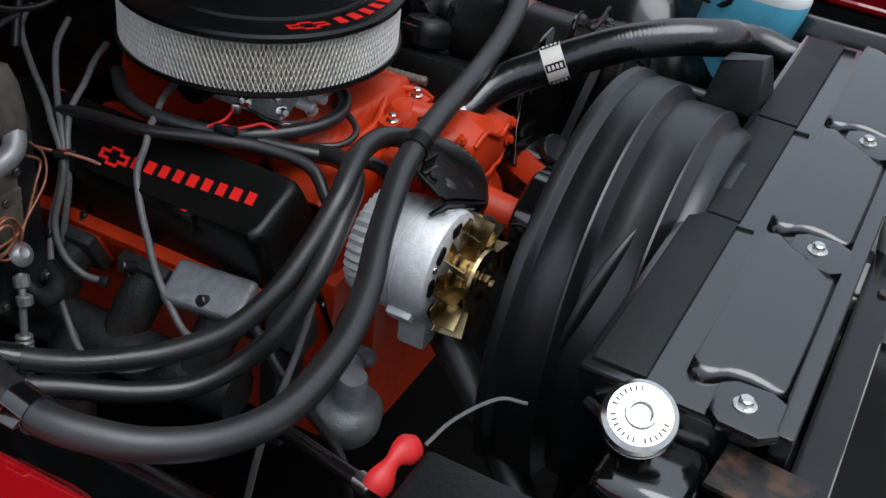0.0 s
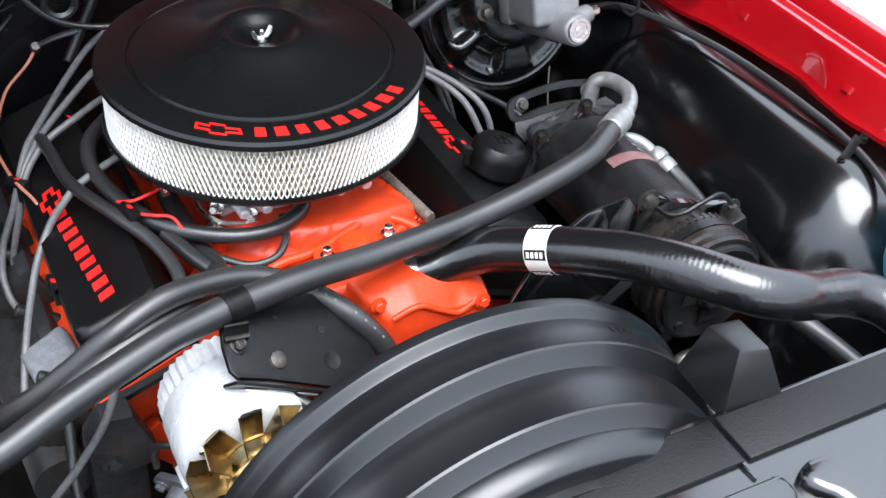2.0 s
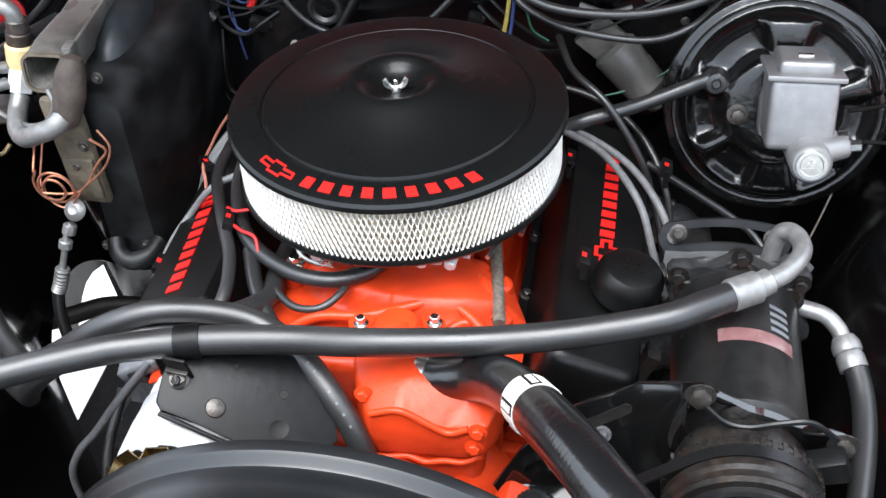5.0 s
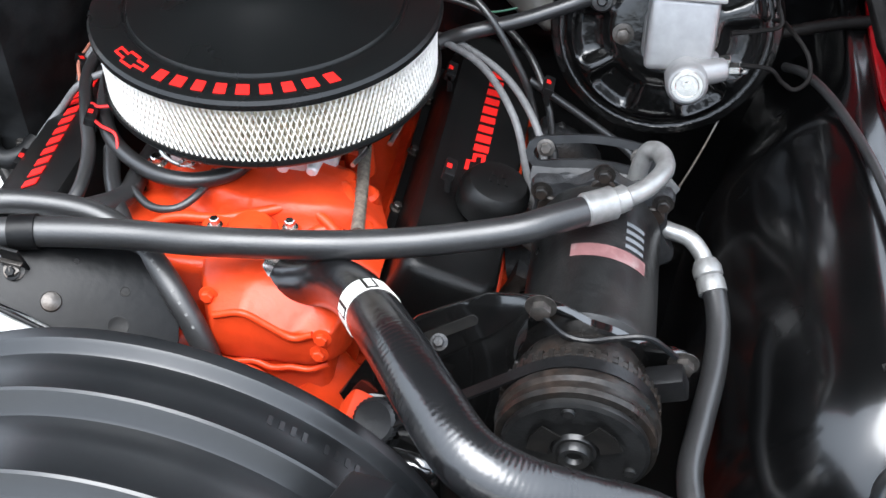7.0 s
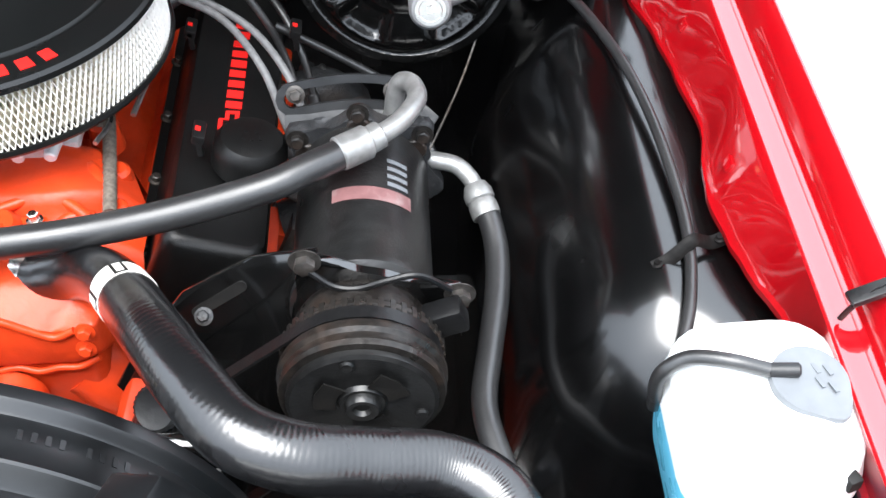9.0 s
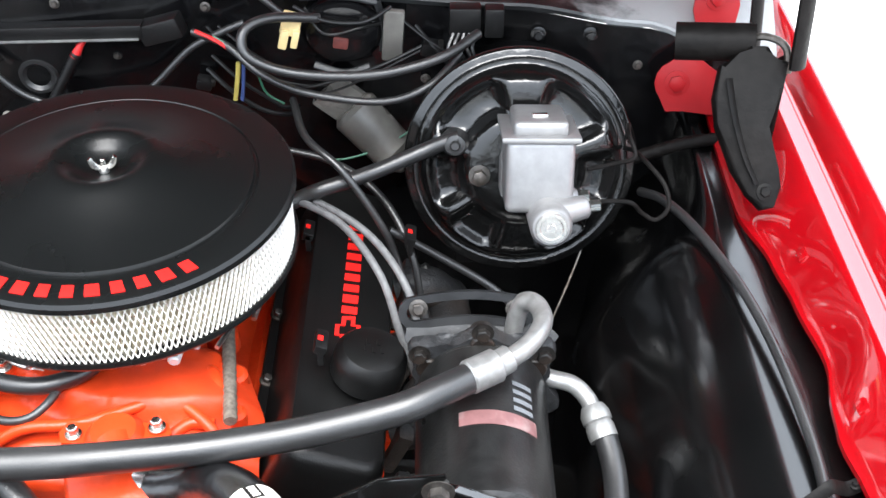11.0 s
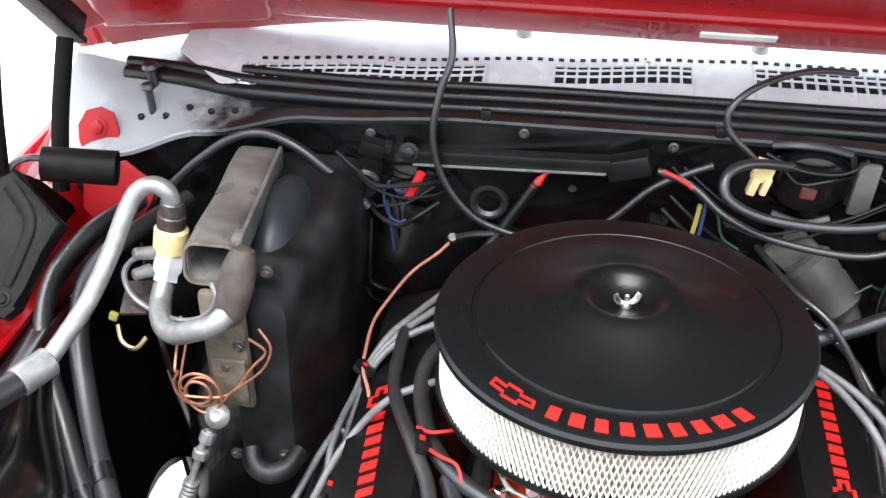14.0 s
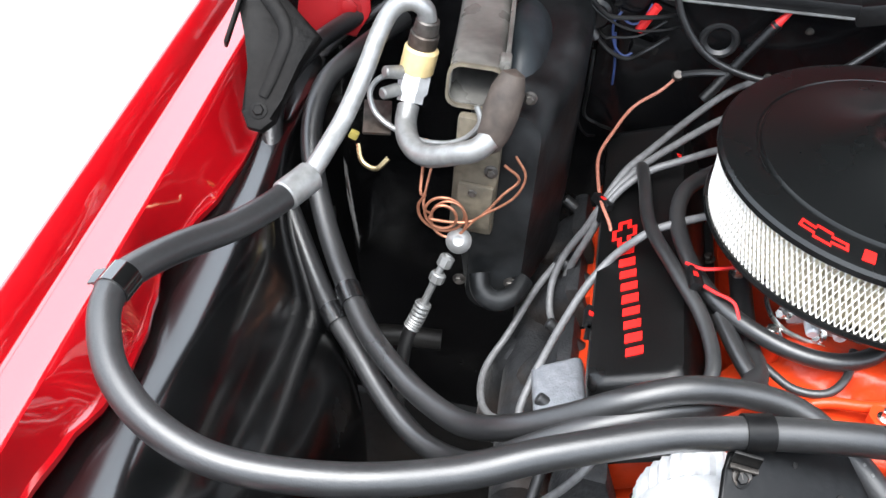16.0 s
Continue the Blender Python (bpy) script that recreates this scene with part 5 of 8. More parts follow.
# radiator support: cross member and brace
t = thing("radiator_support", "black painted radiator support cross member", "cross member", (0.05, -0.80, -0.40))
bm = B()
box(bm, (0.0, -0.785, -0.125), (1.30, 0.035, 0.05), (0, 0, 0), 0.006)
box(bm, (0.0, -0.80, -0.35), (1.30, 0.01, 0.42), (0, 0, 0), 0.003)
part("cross_member", bm, CHASSIS, t)
for s in (-1, 1):
    bm = B()
    box(bm, (s * 0.56, -0.76, -0.20), (0.19, 0.02, 0.24), (0, 0, s * 12), 0.004)
    part("side_panel", bm, CHASSIS, t)
bm = B()
box(bm, (-0.395, -0.752, -0.088), (0.055, 0.075, 0.006), (0, 0, -6), 0.002)
part("top_tab", bm, RUSTY, t, "rust-stained steel tab")
bm = B()
tube(bm, [(0.10, -0.765, -0.098), (0.13, -0.757, -0.09), (0.16, -0.762, -0.085), (0.20, -0.78, -0.09)], 0.0022, 8)
solo("steel_wire", bm, STEEL, "thin bright steel wire by the radiator support", "wire")


def latch():
    t = thing("hood_latch", "silver painted hood latch plate with a hook loop", "hood latch", (0.03, -0.80, -0.13))
    bm = B()
    plate(bm, [(-0.068, -0.792), (-0.060, -0.755), (-0.045, -0.742), (0.03, -0.742), (0.075, -0.740), (0.10, -0.745), (0.125, -0.84), (0.10, -0.86), (0.02, -0.865), (-0.04, -0.845), (-0.066, -0.815)][::-1], 0.005, pose(0, 0, -0.108), 0.0018)
    part("plate", bm, NICKEL, t)
    part("flange", box(B(), (0.02, -0.741, -0.093), (0.10, 0.006, 0.035), (0, 0, 0), 0.002), NICKEL, t)
    part("flange", box(B(), (0.0, -0.858, -0.125), (0.17, 0.006, 0.04), (0, 0, 8), 0.002), NICKEL, t)
    part("flange", box(B(), (-0.066, -0.80, -0.125), (0.006, 0.08, 0.04), (0, 0, 5), 0.002), NICKEL, t)
    bm = B()
    tube(bm, [(0.030, -0.775, -0.104), (0.034, -0.772, -0.075), (0.055, -0.775, -0.052), (0.085, -0.785, -0.045), (0.105, -0.80, -0.055), (0.11, -0.815, -0.085)], 0.0085, 10, squash=0.6)
    part("hook_loop", bm, NICKEL, t)
    for x, y, w, l, rz in ((0.012, -0.765, 0.026, 0.009, 10), (0.055, -0.752, 0.02, 0.010, 0), (0.065, -0.835, 0.016, 0.010, 20)):
        bm = B()
        plate(bm, rrect(w, l, l * 0.45), 0.0012, pose(x, y, -0.1035, 0, 0, rz))
        part("slot", bm, DARK, t, "dark slot through the plate")
    bm = B()
    lathe(bm, [(0.016, 0.0), (0.018, 0.002), (0.020, 0.0)], pose(0.005, -0.822, -0.1030), 28)
    plate(bm, disc(0.015), 0.0012, pose(0.005, -0.822, -0.1035))
    part("round_hole", bm, DARK, t)
    bolts([((-0.055, -0.79, -0.103), (0, 0, 1))], t, DULLSTEEL)
    bm = B()
    plate(bm, rrect(0.034, 0.16, 0.006), 0.004, pose(-0.045, -0.885, -0.115, -14, 0, 12))
    st = part("strap", bm, CASTGREY, t, "grey flat steel strap")
    bolts([((-0.036, -0.845, -0.104), (0, 0, 1))], st, DULLSTEEL, 0.008)
    bm = B()
    plate(bm, rrect(0.06, 0.045, 0.004), 0.004, pose(0.085, -0.795, -0.098, 0, 0, -10))
    st = part("catch_plate", bm, CASTGREY, t, "grey catch plate")
    bolts([((0.085, -0.795, -0.094), (0, 0, 1))], st, DULLSTEEL, 0.008)


latch()
t = thing("horn", "round black and silver horn behind the radiator support", "horn", (-0.17, -0.90, -0.22))
mh = pose(-0.17, -0.885, -0.165, 20, -15, 0)
part("shell", lathe(B(), [(0, -0.03), (0.035, -0.03), (0.048, -0.015), (0.052, 0.0), (0.050, 0.006), (0.040, 0.010), (0.030, 0.010), (0.022, 0.02), (0.01, 0.024), (0, 0.024)], mh, 36), GREYBOX, t)
part("band", lathe(B(), [(0.052, -0.006), (0.056, -0.004), (0.056, 0.004), (0.052, 0.006)], mh, 36), SILVER, t, "silver clamp band")
bm = B()
tube(bm, [(-0.17, -0.885, -0.14), (-0.19, -0.87, -0.125), (-0.205, -0.86, -0.14)], 0.005, 8)
part("terminal", bm, STEEL, t)
# header panel ahead of the support
bm = B()
rows = [[(x, -0.97 - 0.05 * k - 0.02 * (1 - (x / 0.75) ** 2), -0.10 - 0.02 * k * k) for k in range(6)] for x in (-0.75 + 1.5 * i / 20 for i in range(21))]
solo("header_panel", sheet(bm, rows, 0.002), COWL, "pale grey header panel ahead of the radiator support", "header panel")

# ---- battery ----
t = thing("battery", "black side-terminal battery with a red terminal boot", "battery", (-0.55, -0.59, -0.32))
bm = B()
box(bm, (-0.553, -0.590, -0.225), (0.175, 0.180, 0.19), (0, 0, 0), 0.005)
part("case", bm, BLACKPL, t)
bm = B()
box(bm, (-0.553, -0.590, -0.126), (0.160, 0.165, 0.010), (0, 0, 0), 0.003)
part("lid", bm, BLACKPL, t)
for i in range(5):
    bm = B()
    box(bm, (-0.545 + i * 0.006, -0.545 - i * 0.001, -0.1205), (0.0035, 0.03, 0.0012), (0, 0, 12))
    part("label_bar", bm, WHITE, t, "white printed bar")
bm = B()
tube(bm, [(-0.470, -0.492, -0.128), (-0.490, -0.487, -0.123), (-0.508, -0.486, -0.126), (-0.524, -0.484, -0.138)], lambda u: 0.010 + 0.003 * math.sin(9 * u), 12, squash=0.7)
part("terminal_boot", bm, REDWIRE, t, "bright red rubber terminal boot")
bm = B()
cyl(bm, (-0.524, -0.484, -0.136), (-0.518, -0.466, -0.140), 0.009)
part("terminal_bolt", bm, STEEL, t)
bm = B()
tube(bm, [(-0.520, -0.468, -0.139), (-0.50, -0.42, -0.155), (-0.47, -0.36, -0.185), (-0.45, -0.30, -0.23)], 0.0075, 10)
part("cable", bm, RUBBER_NEW, t, "thick black battery cable")
bm = B()
tube(bm, [(-0.470, -0.50, -0.122), (-0.44, -0.51, -0.112), (-0.40, -0.53, -0.11), (-0.38, -0.55, -0.12)], 0.0018, 6)
part("thin_wire", bm, GREYWIRE, t)


# ---- washer bottle ----
def washer_bottle():
    t = thing("washer_bottle", "white translucent washer bottle half full of blue fluid", "washer bottle", (0.64, -0.475, -0.26))

    def body(z0, z1, grow, mater, name, label=""):
        bm = B()
        ringsz = []
        n = 14
        for k in range(n + 1):
            u = k / n
            z = lerp(z0, z1, u)
            w = table(z, [(-0.26, 0.080), (-0.22, 0.098), (-0.15, 0.122), (-0.08, 0.129), (-0.055, 0.122), (-0.042, 0.098), (-0.037, 0.070)])
            l = w * 1.22
            cxx = table(z, [(-0.26, 0.650), (-0.10, 0.638), (-0.04, 0.638)])
            cyy = table(z, [(-0.26, -0.449), (-0.07, -0.481), (-0.04, -0.481)])
            ringsz.append([bm.verts.new((cxx + (1 + grow) * x, cyy + (1 + grow) * y + (0.22 * max(0, x) if y < 0 else 0.06 * max(0, x)), z)) for x, y in rrect(w, l, w * 0.34, 6)])
        m_ = len(ringsz[0])
        for a, b in zip(ringsz[:-1], ringsz[1:]):
            for i in range(m_):
                bm.faces.new((a[i], a[(i + 1) % m_], b[(i + 1) % m_], b[i]))
        bm.faces.new(ringsz[0][::-1])
        bm.faces.new(ringsz[-1])
        return part(name, bm, mater, t, label, 50)

    body(-0.084, -0.037, 0.0, BOTTLE, "upper_body", "empty white upper half")
    body(-0.235, -0.0842, 0.0, FLUID, "filled_body", "lower half tinted by blue fluid")
    bm = B()
    o = []
    for k in range(40):
        a = 2 * math.pi * k / 40
        r = 0.0265 + 0.009 * math.exp(-((math.degrees(a) - 300 + 180) % 360 - 180) ** 2 / 600)
        o.append((r * math.cos(a), r * math.sin(a)))
    plate(bm, o, 0.007, pose(0.664, -0.476, -0.0380, 4, 4, 0), 0.0015)
    cap = part("cap", bm, CAPGREY, t, "grey plastic lid with a lift tab")
    for i, (dx, dy, w) in enumerate(((0.010, 0.012, 0.003), (0.010, 0.0, 0.0025), (0.018, 0.010, 0.003), (0.018, -0.004, 0.003))):
        bm = B()
        box(bm, (0.660 + dx, -0.480 + dy, -0.0308), (w, 0.009, 0.0008), (0, 6, 20))
        part("moulded_mark", bm, CAPGREY, cap)
    bm = B()
    cyl(bm, (0.658, -0.472, -0.027), (0.636, -0.470, -0.028), 0.0052)
    part("nozzle", bm, GREYBOX, t)
    bm = B()
    box(bm, (0.680, -0.540, -0.058), (0.010, 0.010, 0.012), (0, 0, 20), 0.002)
    part("clip", bm, DARK, t, "small dark clip")


washer_bottle()
hose("washer_tube", [(0.637, -0.470, -0.028), (0.612, -0.464, -0.024), (0.588, -0.455, -0.030), (0.572, -0.455, -0.042), (0.568, -0.454, -0.060), (0.571, -0.450, -0.080)], 0.0055, RUBBER, "black rubber washer tube into the bottle lid", "tube")
hose("washer_line", [(0.545, 0.16, -0.125), (0.560, 0.11, -0.100), (0.585, 0.05, -0.094), (0.613, -0.05, -0.092), (0.628, -0.15, -0.095), (0.632, -0.262, -0.099), (0.621, -0.341, -0.104), (0.602, -0.392, -0.110), (0.584, -0.428, -0.108), (0.576, -0.440, -0.102), (0.571, -0.448, -0.092), (0.571, -0.450, -0.076)], 0.0052, RUBBER, "long black washer line clipped to the inner fender", "tube")
t = thing("line_clip", "black steel clip holding the washer line", "clip", (0.632, -0.287, -0.115))
bm = B()
tube(bm, [(0.598, -0.302, -0.107), (0.610, -0.298, -0.1035), (0.621, -0.294, -0.096), (0.632, -0.289, -0.0895), (0.642, -0.285, -0.096), (0.650, -0.282, -0.1005), (0.660, -0.278, -0.1005)], 0.006, 8, squash=0.25)
part("strap", bm, HINGE, t)
bolts([((0.602, -0.3005, -0.1045), (-0.3, 0, 1)), ((0.656, -0.280, -0.0995), (0, 0, 1))], t, HINGE, 0.003, 0.003)


# ---- air conditioning compressor ----
def compressor():
    ax, az = 0.356, -0.156
    t = thing("ac_compressor", "black cylindrical air conditioning compressor with worn clutch pulley", "compressor", (ax, -0.23, az - 0.07))
    m = pose(ax, -0.090, az, 90, 0, 0)  # local z runs forward
    part("body", lathe(B(), [(0, 0), (0.048, 0.0), (0.056, 0.004), (0.060, 0.010), (0.060, 0.030), (0.0615, 0.032), (0.0615, 0.190), (0.0625, 0.192), (0.0625, 0.200), (0.056, 0.206), (0, 0.206)], m, 64), COMPBLK, t, "dusty black cylinder", 30)
    for a in range(6):
        an = radians(30 + 60 * a)
        part("rear_lug", cyl(B(), m @ Vector((0.058 * math.cos(an), 0.058 * math.sin(an), 0.006)), m @ Vector((0.058 * math.cos(an), 0.058 * math.sin(an), 0.032)), 0.012, seg=14), PULLEY, t)
    bm = B()
    o = []
    for k in range(72):
        a = 2 * math.pi * k / 72
        dg = math.degrees(a)
        r = 0.062
        for c, h, w in ((38, 0.024, 13), (142, 0.024, 13), (90, 0.010, 12), (200, 0.02, 15), (-20, 0.02, 15)):
            r += h * math.exp(-(((dg - c + 180) % 360 - 180) / w) ** 2)
        o.append((r * math.cos(a), r * math.sin(a)))
    plate(bm, o, 0.016, m @ pose(0, 0, 0.012), 0.004)
    ears = part("rear_casting", bm, IRON, t, "rough cast rear end with ears", 50)
    for c in (38, 142, 90):
        part("bolt", bolt(B(), m @ Vector((0.074 * math.cos(radians(c)), 0.074 * math.sin(radians(c)), 0.028)), (0, -1, 0.1), 0.007, 0.007), PULLEY, ears)
    # faded label wrapped round the top
    def wrap(a0, a1, z0, z1, mater, name, label):
        bm = B()
        rows = [[m @ Vector((0.0622 * math.cos(a), 0.0622 * math.sin(a), z)) for z in (z0, z1)] for a in (radians(lerp(a0, a1, k / 16)) for k in range(17))]
        part(name, sheet(bm, rows, 0.0004), mater, t, label)

    wrap(112, 44, 0.112, 0.128, PINK, "red_label", "faded red label band")
    for k in range(4):
        wrap(66, 47, 0.072 + 0.010 * k, 0.077 + 0.010 * k, CAPGREY, "label_bar", "worn pale printed bar")
    # front mounting plate with lobes, and clutch
    bm = B()
    o = []
    for k in range(60):
        a = 2 * math.pi * k / 60
        d = math.degrees(a)
        r = 0.060
        for c, h, w in ((118, 0.030, 18), (20, 0.034, 16), (235, 0.03, 20), (300, 0.03, 20)):
            r += h * math.exp(-(((d - c + 180) % 360 - 180) / w) ** 2)
        o.append((r * math.cos(a), r * math.sin(a)))
    plate(bm, o, 0.008, m @ pose(0, 0, 0.206), 0.002)
    part("mounting_plate", bm, GLOSS, t, "black lobed mounting plate")
    bolts([(m @ Vector((0.088 * math.cos(radians(c)), 0.088 * math.sin(radians(c)), 0.214)), (0, -1, 0)) for c in (118, 20)], t, DULLSTEEL, 0.009, 0.009)
    bm = B()
    tube(bm, [m @ Vector(p) for p in ((-0.038, 0.074, 0.222), (-0.02, 0.060, 0.226), (0.0, 0.058, 0.228), (0.025, 0.066, 0.228), (0.05, 0.068, 0.226), (0.075, 0.045, 0.222))], 0.0028, 8)
    part("coil_lead", bm, BLACKPL, t)
    bm = B()
    box(bm, (0.070, 0.022, 0.232), (0.034, 0.026, 0.022), (0, 0, 20), 0.004, m=m)
    part("coil_plug", bm, BLACKPL, t, "black plastic plug")
    part("coil_housing", lathe(B(), [(0, 0.214), (0.054, 0.214), (0.058, 0.222), (0.058, 0.248), (0, 0.248)], m, 48), PULLEY, t)
    pul = part("pulley", lathe(B(), [(0.03, 0.246), (0.0665, 0.246), (0.068, 0.248), (0.068, 0.252), (0.060, 0.258), (0.060, 0.262), (0.0685, 0.268), (0.0695, 0.271), (0.0695, 0.276), (0.0665, 0.279), (0.0665, 0.284), (0.0680, 0.287), (0.0670, 0.292), (0.056, 0.293), (0.03, 0.293)], m, 64), PULLEY, t, "worn black pulley with rusty rims", 30)
    for k in range(44):
        bm = B()
        mk = m @ pose(0, 0, 0, 0, 0, 360 / 44 * k)
        box(bm, (0.0665, 0, 0.250), (0.004, 0.0045, 0.010), m=mk)
        part("tooth", bm, PULLEY, pul)
    part("clutch_plate", lathe(B(), [(0.0, 0.300), (0.018, 0.300), (0.020, 0.296), (0.030, 0.294), (0.046, 0.297), (0.058, 0.300), (0.0615, 0.298), (0.0615, 0.293), (0, 0.291)], m, 48), COMPBLK, t, "black clutch plate with three slots", 30)
    for k in range(3):
        bm = B()
        an = 120 * k + 40
        plate(bm, [(0.022 * math.cos(radians(an + d)), 0.022 * math.sin(radians(an + d))) for d in (-35, -12, 12, 35)] + [(0.040 * math.cos(radians(an + d)), 0.040 * math.sin(radians(an + d))) for d in (25, 0, -25)], 0.0015, m @ pose(0, 0, 0.2985))
        part("slot", bm, DARK, t)
        bm = B()
        an = radians(120 * k - 20)
        cyl(bm, m @ Vector((0.05 * math.cos(an), 0.05 * math.sin(an), 0.297)), m @ Vector((0.05 * math.cos(an), 0.05 * math.sin(an), 0.3015)), 0.006, seg=14)
        part("rivet", bm, COMPBLK, t)
    part("hub", lathe(B(), [(0.0, 0.302), (0.006, 0.302), (0.008, 0.306), (0.013, 0.307), (0.015, 0.303), (0.015, 0.298), (0, 0.298)], m, 28), COMPBLK, t)


compressor()
# slotted adjusting bracket behind the compressor
t = thing("compressor_bracket", "black slotted steel compressor bracket", "bracket", (0.335, -0.075, -0.16))
mb2 = pose(0.343, -0.080, -0.120, 66, 0, 0)
bm = B()
mid = [(-0.050, 0.0225), (-0.025, 0.0265), (0.0, 0.0285), (0.025, 0.0275), (0.048, 0.0240)]


def capsule(r):
    """The outline at a distance r round the slot's bent middle line."""
    c = spline([(x, y, 0) for x, y in mid], 4)
    left = [(p.x, p.y + r) for p in c]
    right = [(p.x, p.y - r) for p in c]
    cap0 = [(c[0].x + r * math.cos(radians(a)), c[0].y + r * math.sin(radians(a))) for a in (240, 210, 180, 150, 120)]
    cap1 = [(c[-1].x + r * math.cos(radians(a)), c[-1].y + r * math.sin(radians(a))) for a in (60, 30, 0, -30, -60)]
    return left + cap1 + right[::-1] + cap0


loops(bm, capsule(0.0165), capsule(0.0085), lambda u, v, h: mb2 @ Vector((u, v, h)), 0.006)
part("slotted_plate", bm, GREYBOX, t)
bm = B()
box(bm, (0.0, -0.012, -0.006), (0.105, 0.03, 0.012), (0, 0, 0), 0.004, m=mb2)
part("lower_arm", bm, PULLEY, t)
bm = B()
plate(bm, [(-0.058, 0.012), (-0.060, -0.004), (-0.052, -0.018), (-0.02, -0.012), (0.03, -0.010), (0.058, -0.004), (0.080, -0.012), (0.088, 0.0), (0.074, 0.014), (0.058, 0.012)], 0.004, mb2 @ pose(0, 0, 0.0045, -18, 0, 0), 0.001)
part("skirt", bm, GREYBOX, t, "dark grey skirt below the slot")
bolts([(mb2 @ Vector((x, 0.028, 0.006)), mb2.to_3x3() @ Vector((0, 0, 1))) for x in (-0.047, 0.045)], t, DULLSTEEL, 0.006)
t = thing("compressor_mount", "black pressed steel compressor mount below the valve cover", "bracket", (0.24, -0.30, -0.22))
bm = B()
mm = pose(0.235, -0.285, -0.165, 70, 0, 0)
plate(bm, [(-0.10, -0.06), (-0.075, -0.02), (-0.03, 0.03), (0.03, 0.060), (0.085, 0.065), (0.11, 0.03), (0.10, -0.03), (0.06, -0.10), (-0.05, -0.13)][::-1], 0.006, mm, 0.0015)
part("plate", bm, GLOSS, t)
bm = B()
plate(bm, rrect(0.055, 0.010, 0.0048), 0.0015, mm @ pose(0.0, 0.022, 0.006, 0, 0, 30))
part("slot", bm, DARK, t, "dark curved slot")
bolts([((0.235, -0.340, -0.098), (0, -0.6, 0.8))], t, IRON, 0.005, 0.006)

# pipes and hoses of the compressor
t = thing("suction_hose", "thick black air conditioning hose with aluminium ends", "hose", (0.0, -0.28, -0.1))
SUC = [(0.352, -0.182, -0.069), (0.315, -0.208, -0.066), (0.28, -0.226, -0.069), (0.2, -0.243, -0.079), (0.118, -0.254, -0.086), (0.015, -0.269, -0.084), (-0.057, -0.285, -0.072), (-0.128, -0.298, -0.068), (-0.183, -0.311, -0.068), (-0.22, -0.322, -0.069),
       (-0.30, -0.351, -0.076), (-0.366, -0.378, -0.084), (-0.448, -0.401, -0.085), (-0.533, -0.407, -0.082), (-0.593, -0.390, -0.074), (-0.636, -0.357, -0.063), (-0.659, -0.317, -0.054), (-0.666, -0.286, -0.050), (-0.662, -0.260, -0.050), (-0.640, -0.205, -0.063), (-0.610, -0.148, -0.080), (-0.586, -0.098, -0.088), (-0.572, -0.066, -0.089)]
part("rubber_hose", tube(B(), SUC, 0.0136, 18, 8), RUBBER, t)
bm = B()
cyl(bm, (0.340, -0.190, -0.0675), (0.366, -0.1735, -0.068), 0.0155)
cyl(bm, (0.366, -0.1735, -0.068), (0.378, -0.166, -0.066), 0.0125)
part("ferrule", bm, ALPIPE, t, "crimped aluminium ferrule")
bm = B()
tube(bm, [(0.372, -0.170, -0.068), (0.392, -0.154, -0.066), (0.406, -0.132, -0.066), (0.411, -0.110, -0.070), (0.406, -0.090, -0.072), (0.396, -0.080, -0.078), (0.390, -0.080, -0.095), (0.386, -0.085, -0.12)], 0.0092, 14)
part("end_pipe", bm, ALPIPE, t, "bent aluminium pipe")
bm = B()
cyl(bm, (-0.578, -0.080, -0.089), (-0.560, -0.045, -0.086), 0.0158)
part("collar", bm, ALPIPE, t, "crimped aluminium collar")
bm = B()
tube(bm, [(-0.562, -0.050, -0.086), (-0.552, -0.018, -0.072), (-0.541, 0.020, -0.054), (-0.530, 0.062, -0.022), (-0.521, 0.092, 0.010), (-0.510, 0.104, 0.029), (-0.494, 0.108, 0.036), (-0.480, 0.109, 0.029), (-0.476, 0.110, 0.012)], 0.0098, 14)
part("return_pipe", bm, ALPIPE, t, "long bent aluminium pipe")
# clip and tape along the hose
t = thing("hose_clamp", "black steel clamp holding the hose to its bracket", "clamp", (-0.140, -0.302, -0.09))
bm = B()
cc, dd = Vector((-0.140, -0.3005, -0.068)), Vector((-0.97, -0.22, 0)).normalized()
lathe(bm, [(0.0140, -0.0115), (0.0158, -0.0115), (0.0158, 0.0115), (0.0140, 0.0115)], frame_of(cc, cc + dd), 28)
box(bm, (-0.146, -0.3195, -0.083), (0.022, 0.003, 0.030), (14, 0, -8), 0.001)
part("band", bm, BRACKET, t)
part("folded_lip", box(B(), (-0.1465, -0.3235, -0.0845), (0.022, 0.005, 0.0022), (0, 0, -8), 0.0008), DULLSTEEL, t, "bright worn fold")
bolts([((-0.1465, -0.326, -0.094), (0, -0.6, 0.8))], t, BRACKET, 0.005, 0.005)
bm = B()
cc, dd = Vector((-0.664, -0.272, -0.050)), Vector((0.15, 1, 0)).normalized()
lathe(bm, [(0.0138, -0.012), (0.0155, -0.012), (0.0155, 0.012), (0.0138, 0.012)], frame_of(cc, cc + dd), 24)
box(bm, (-0.681, -0.272, -0.046), (0.012, 0.018, 0.003), (0, -20, 0), 0.001)
solo("fender_clamp", bm, GLOSS, "black clamp fixing the hose to the fender flange", "clamp")
t = thing("discharge_hose", "black discharge hose with a crimped aluminium elbow", "hose", (0.47, -0.25, -0.2))
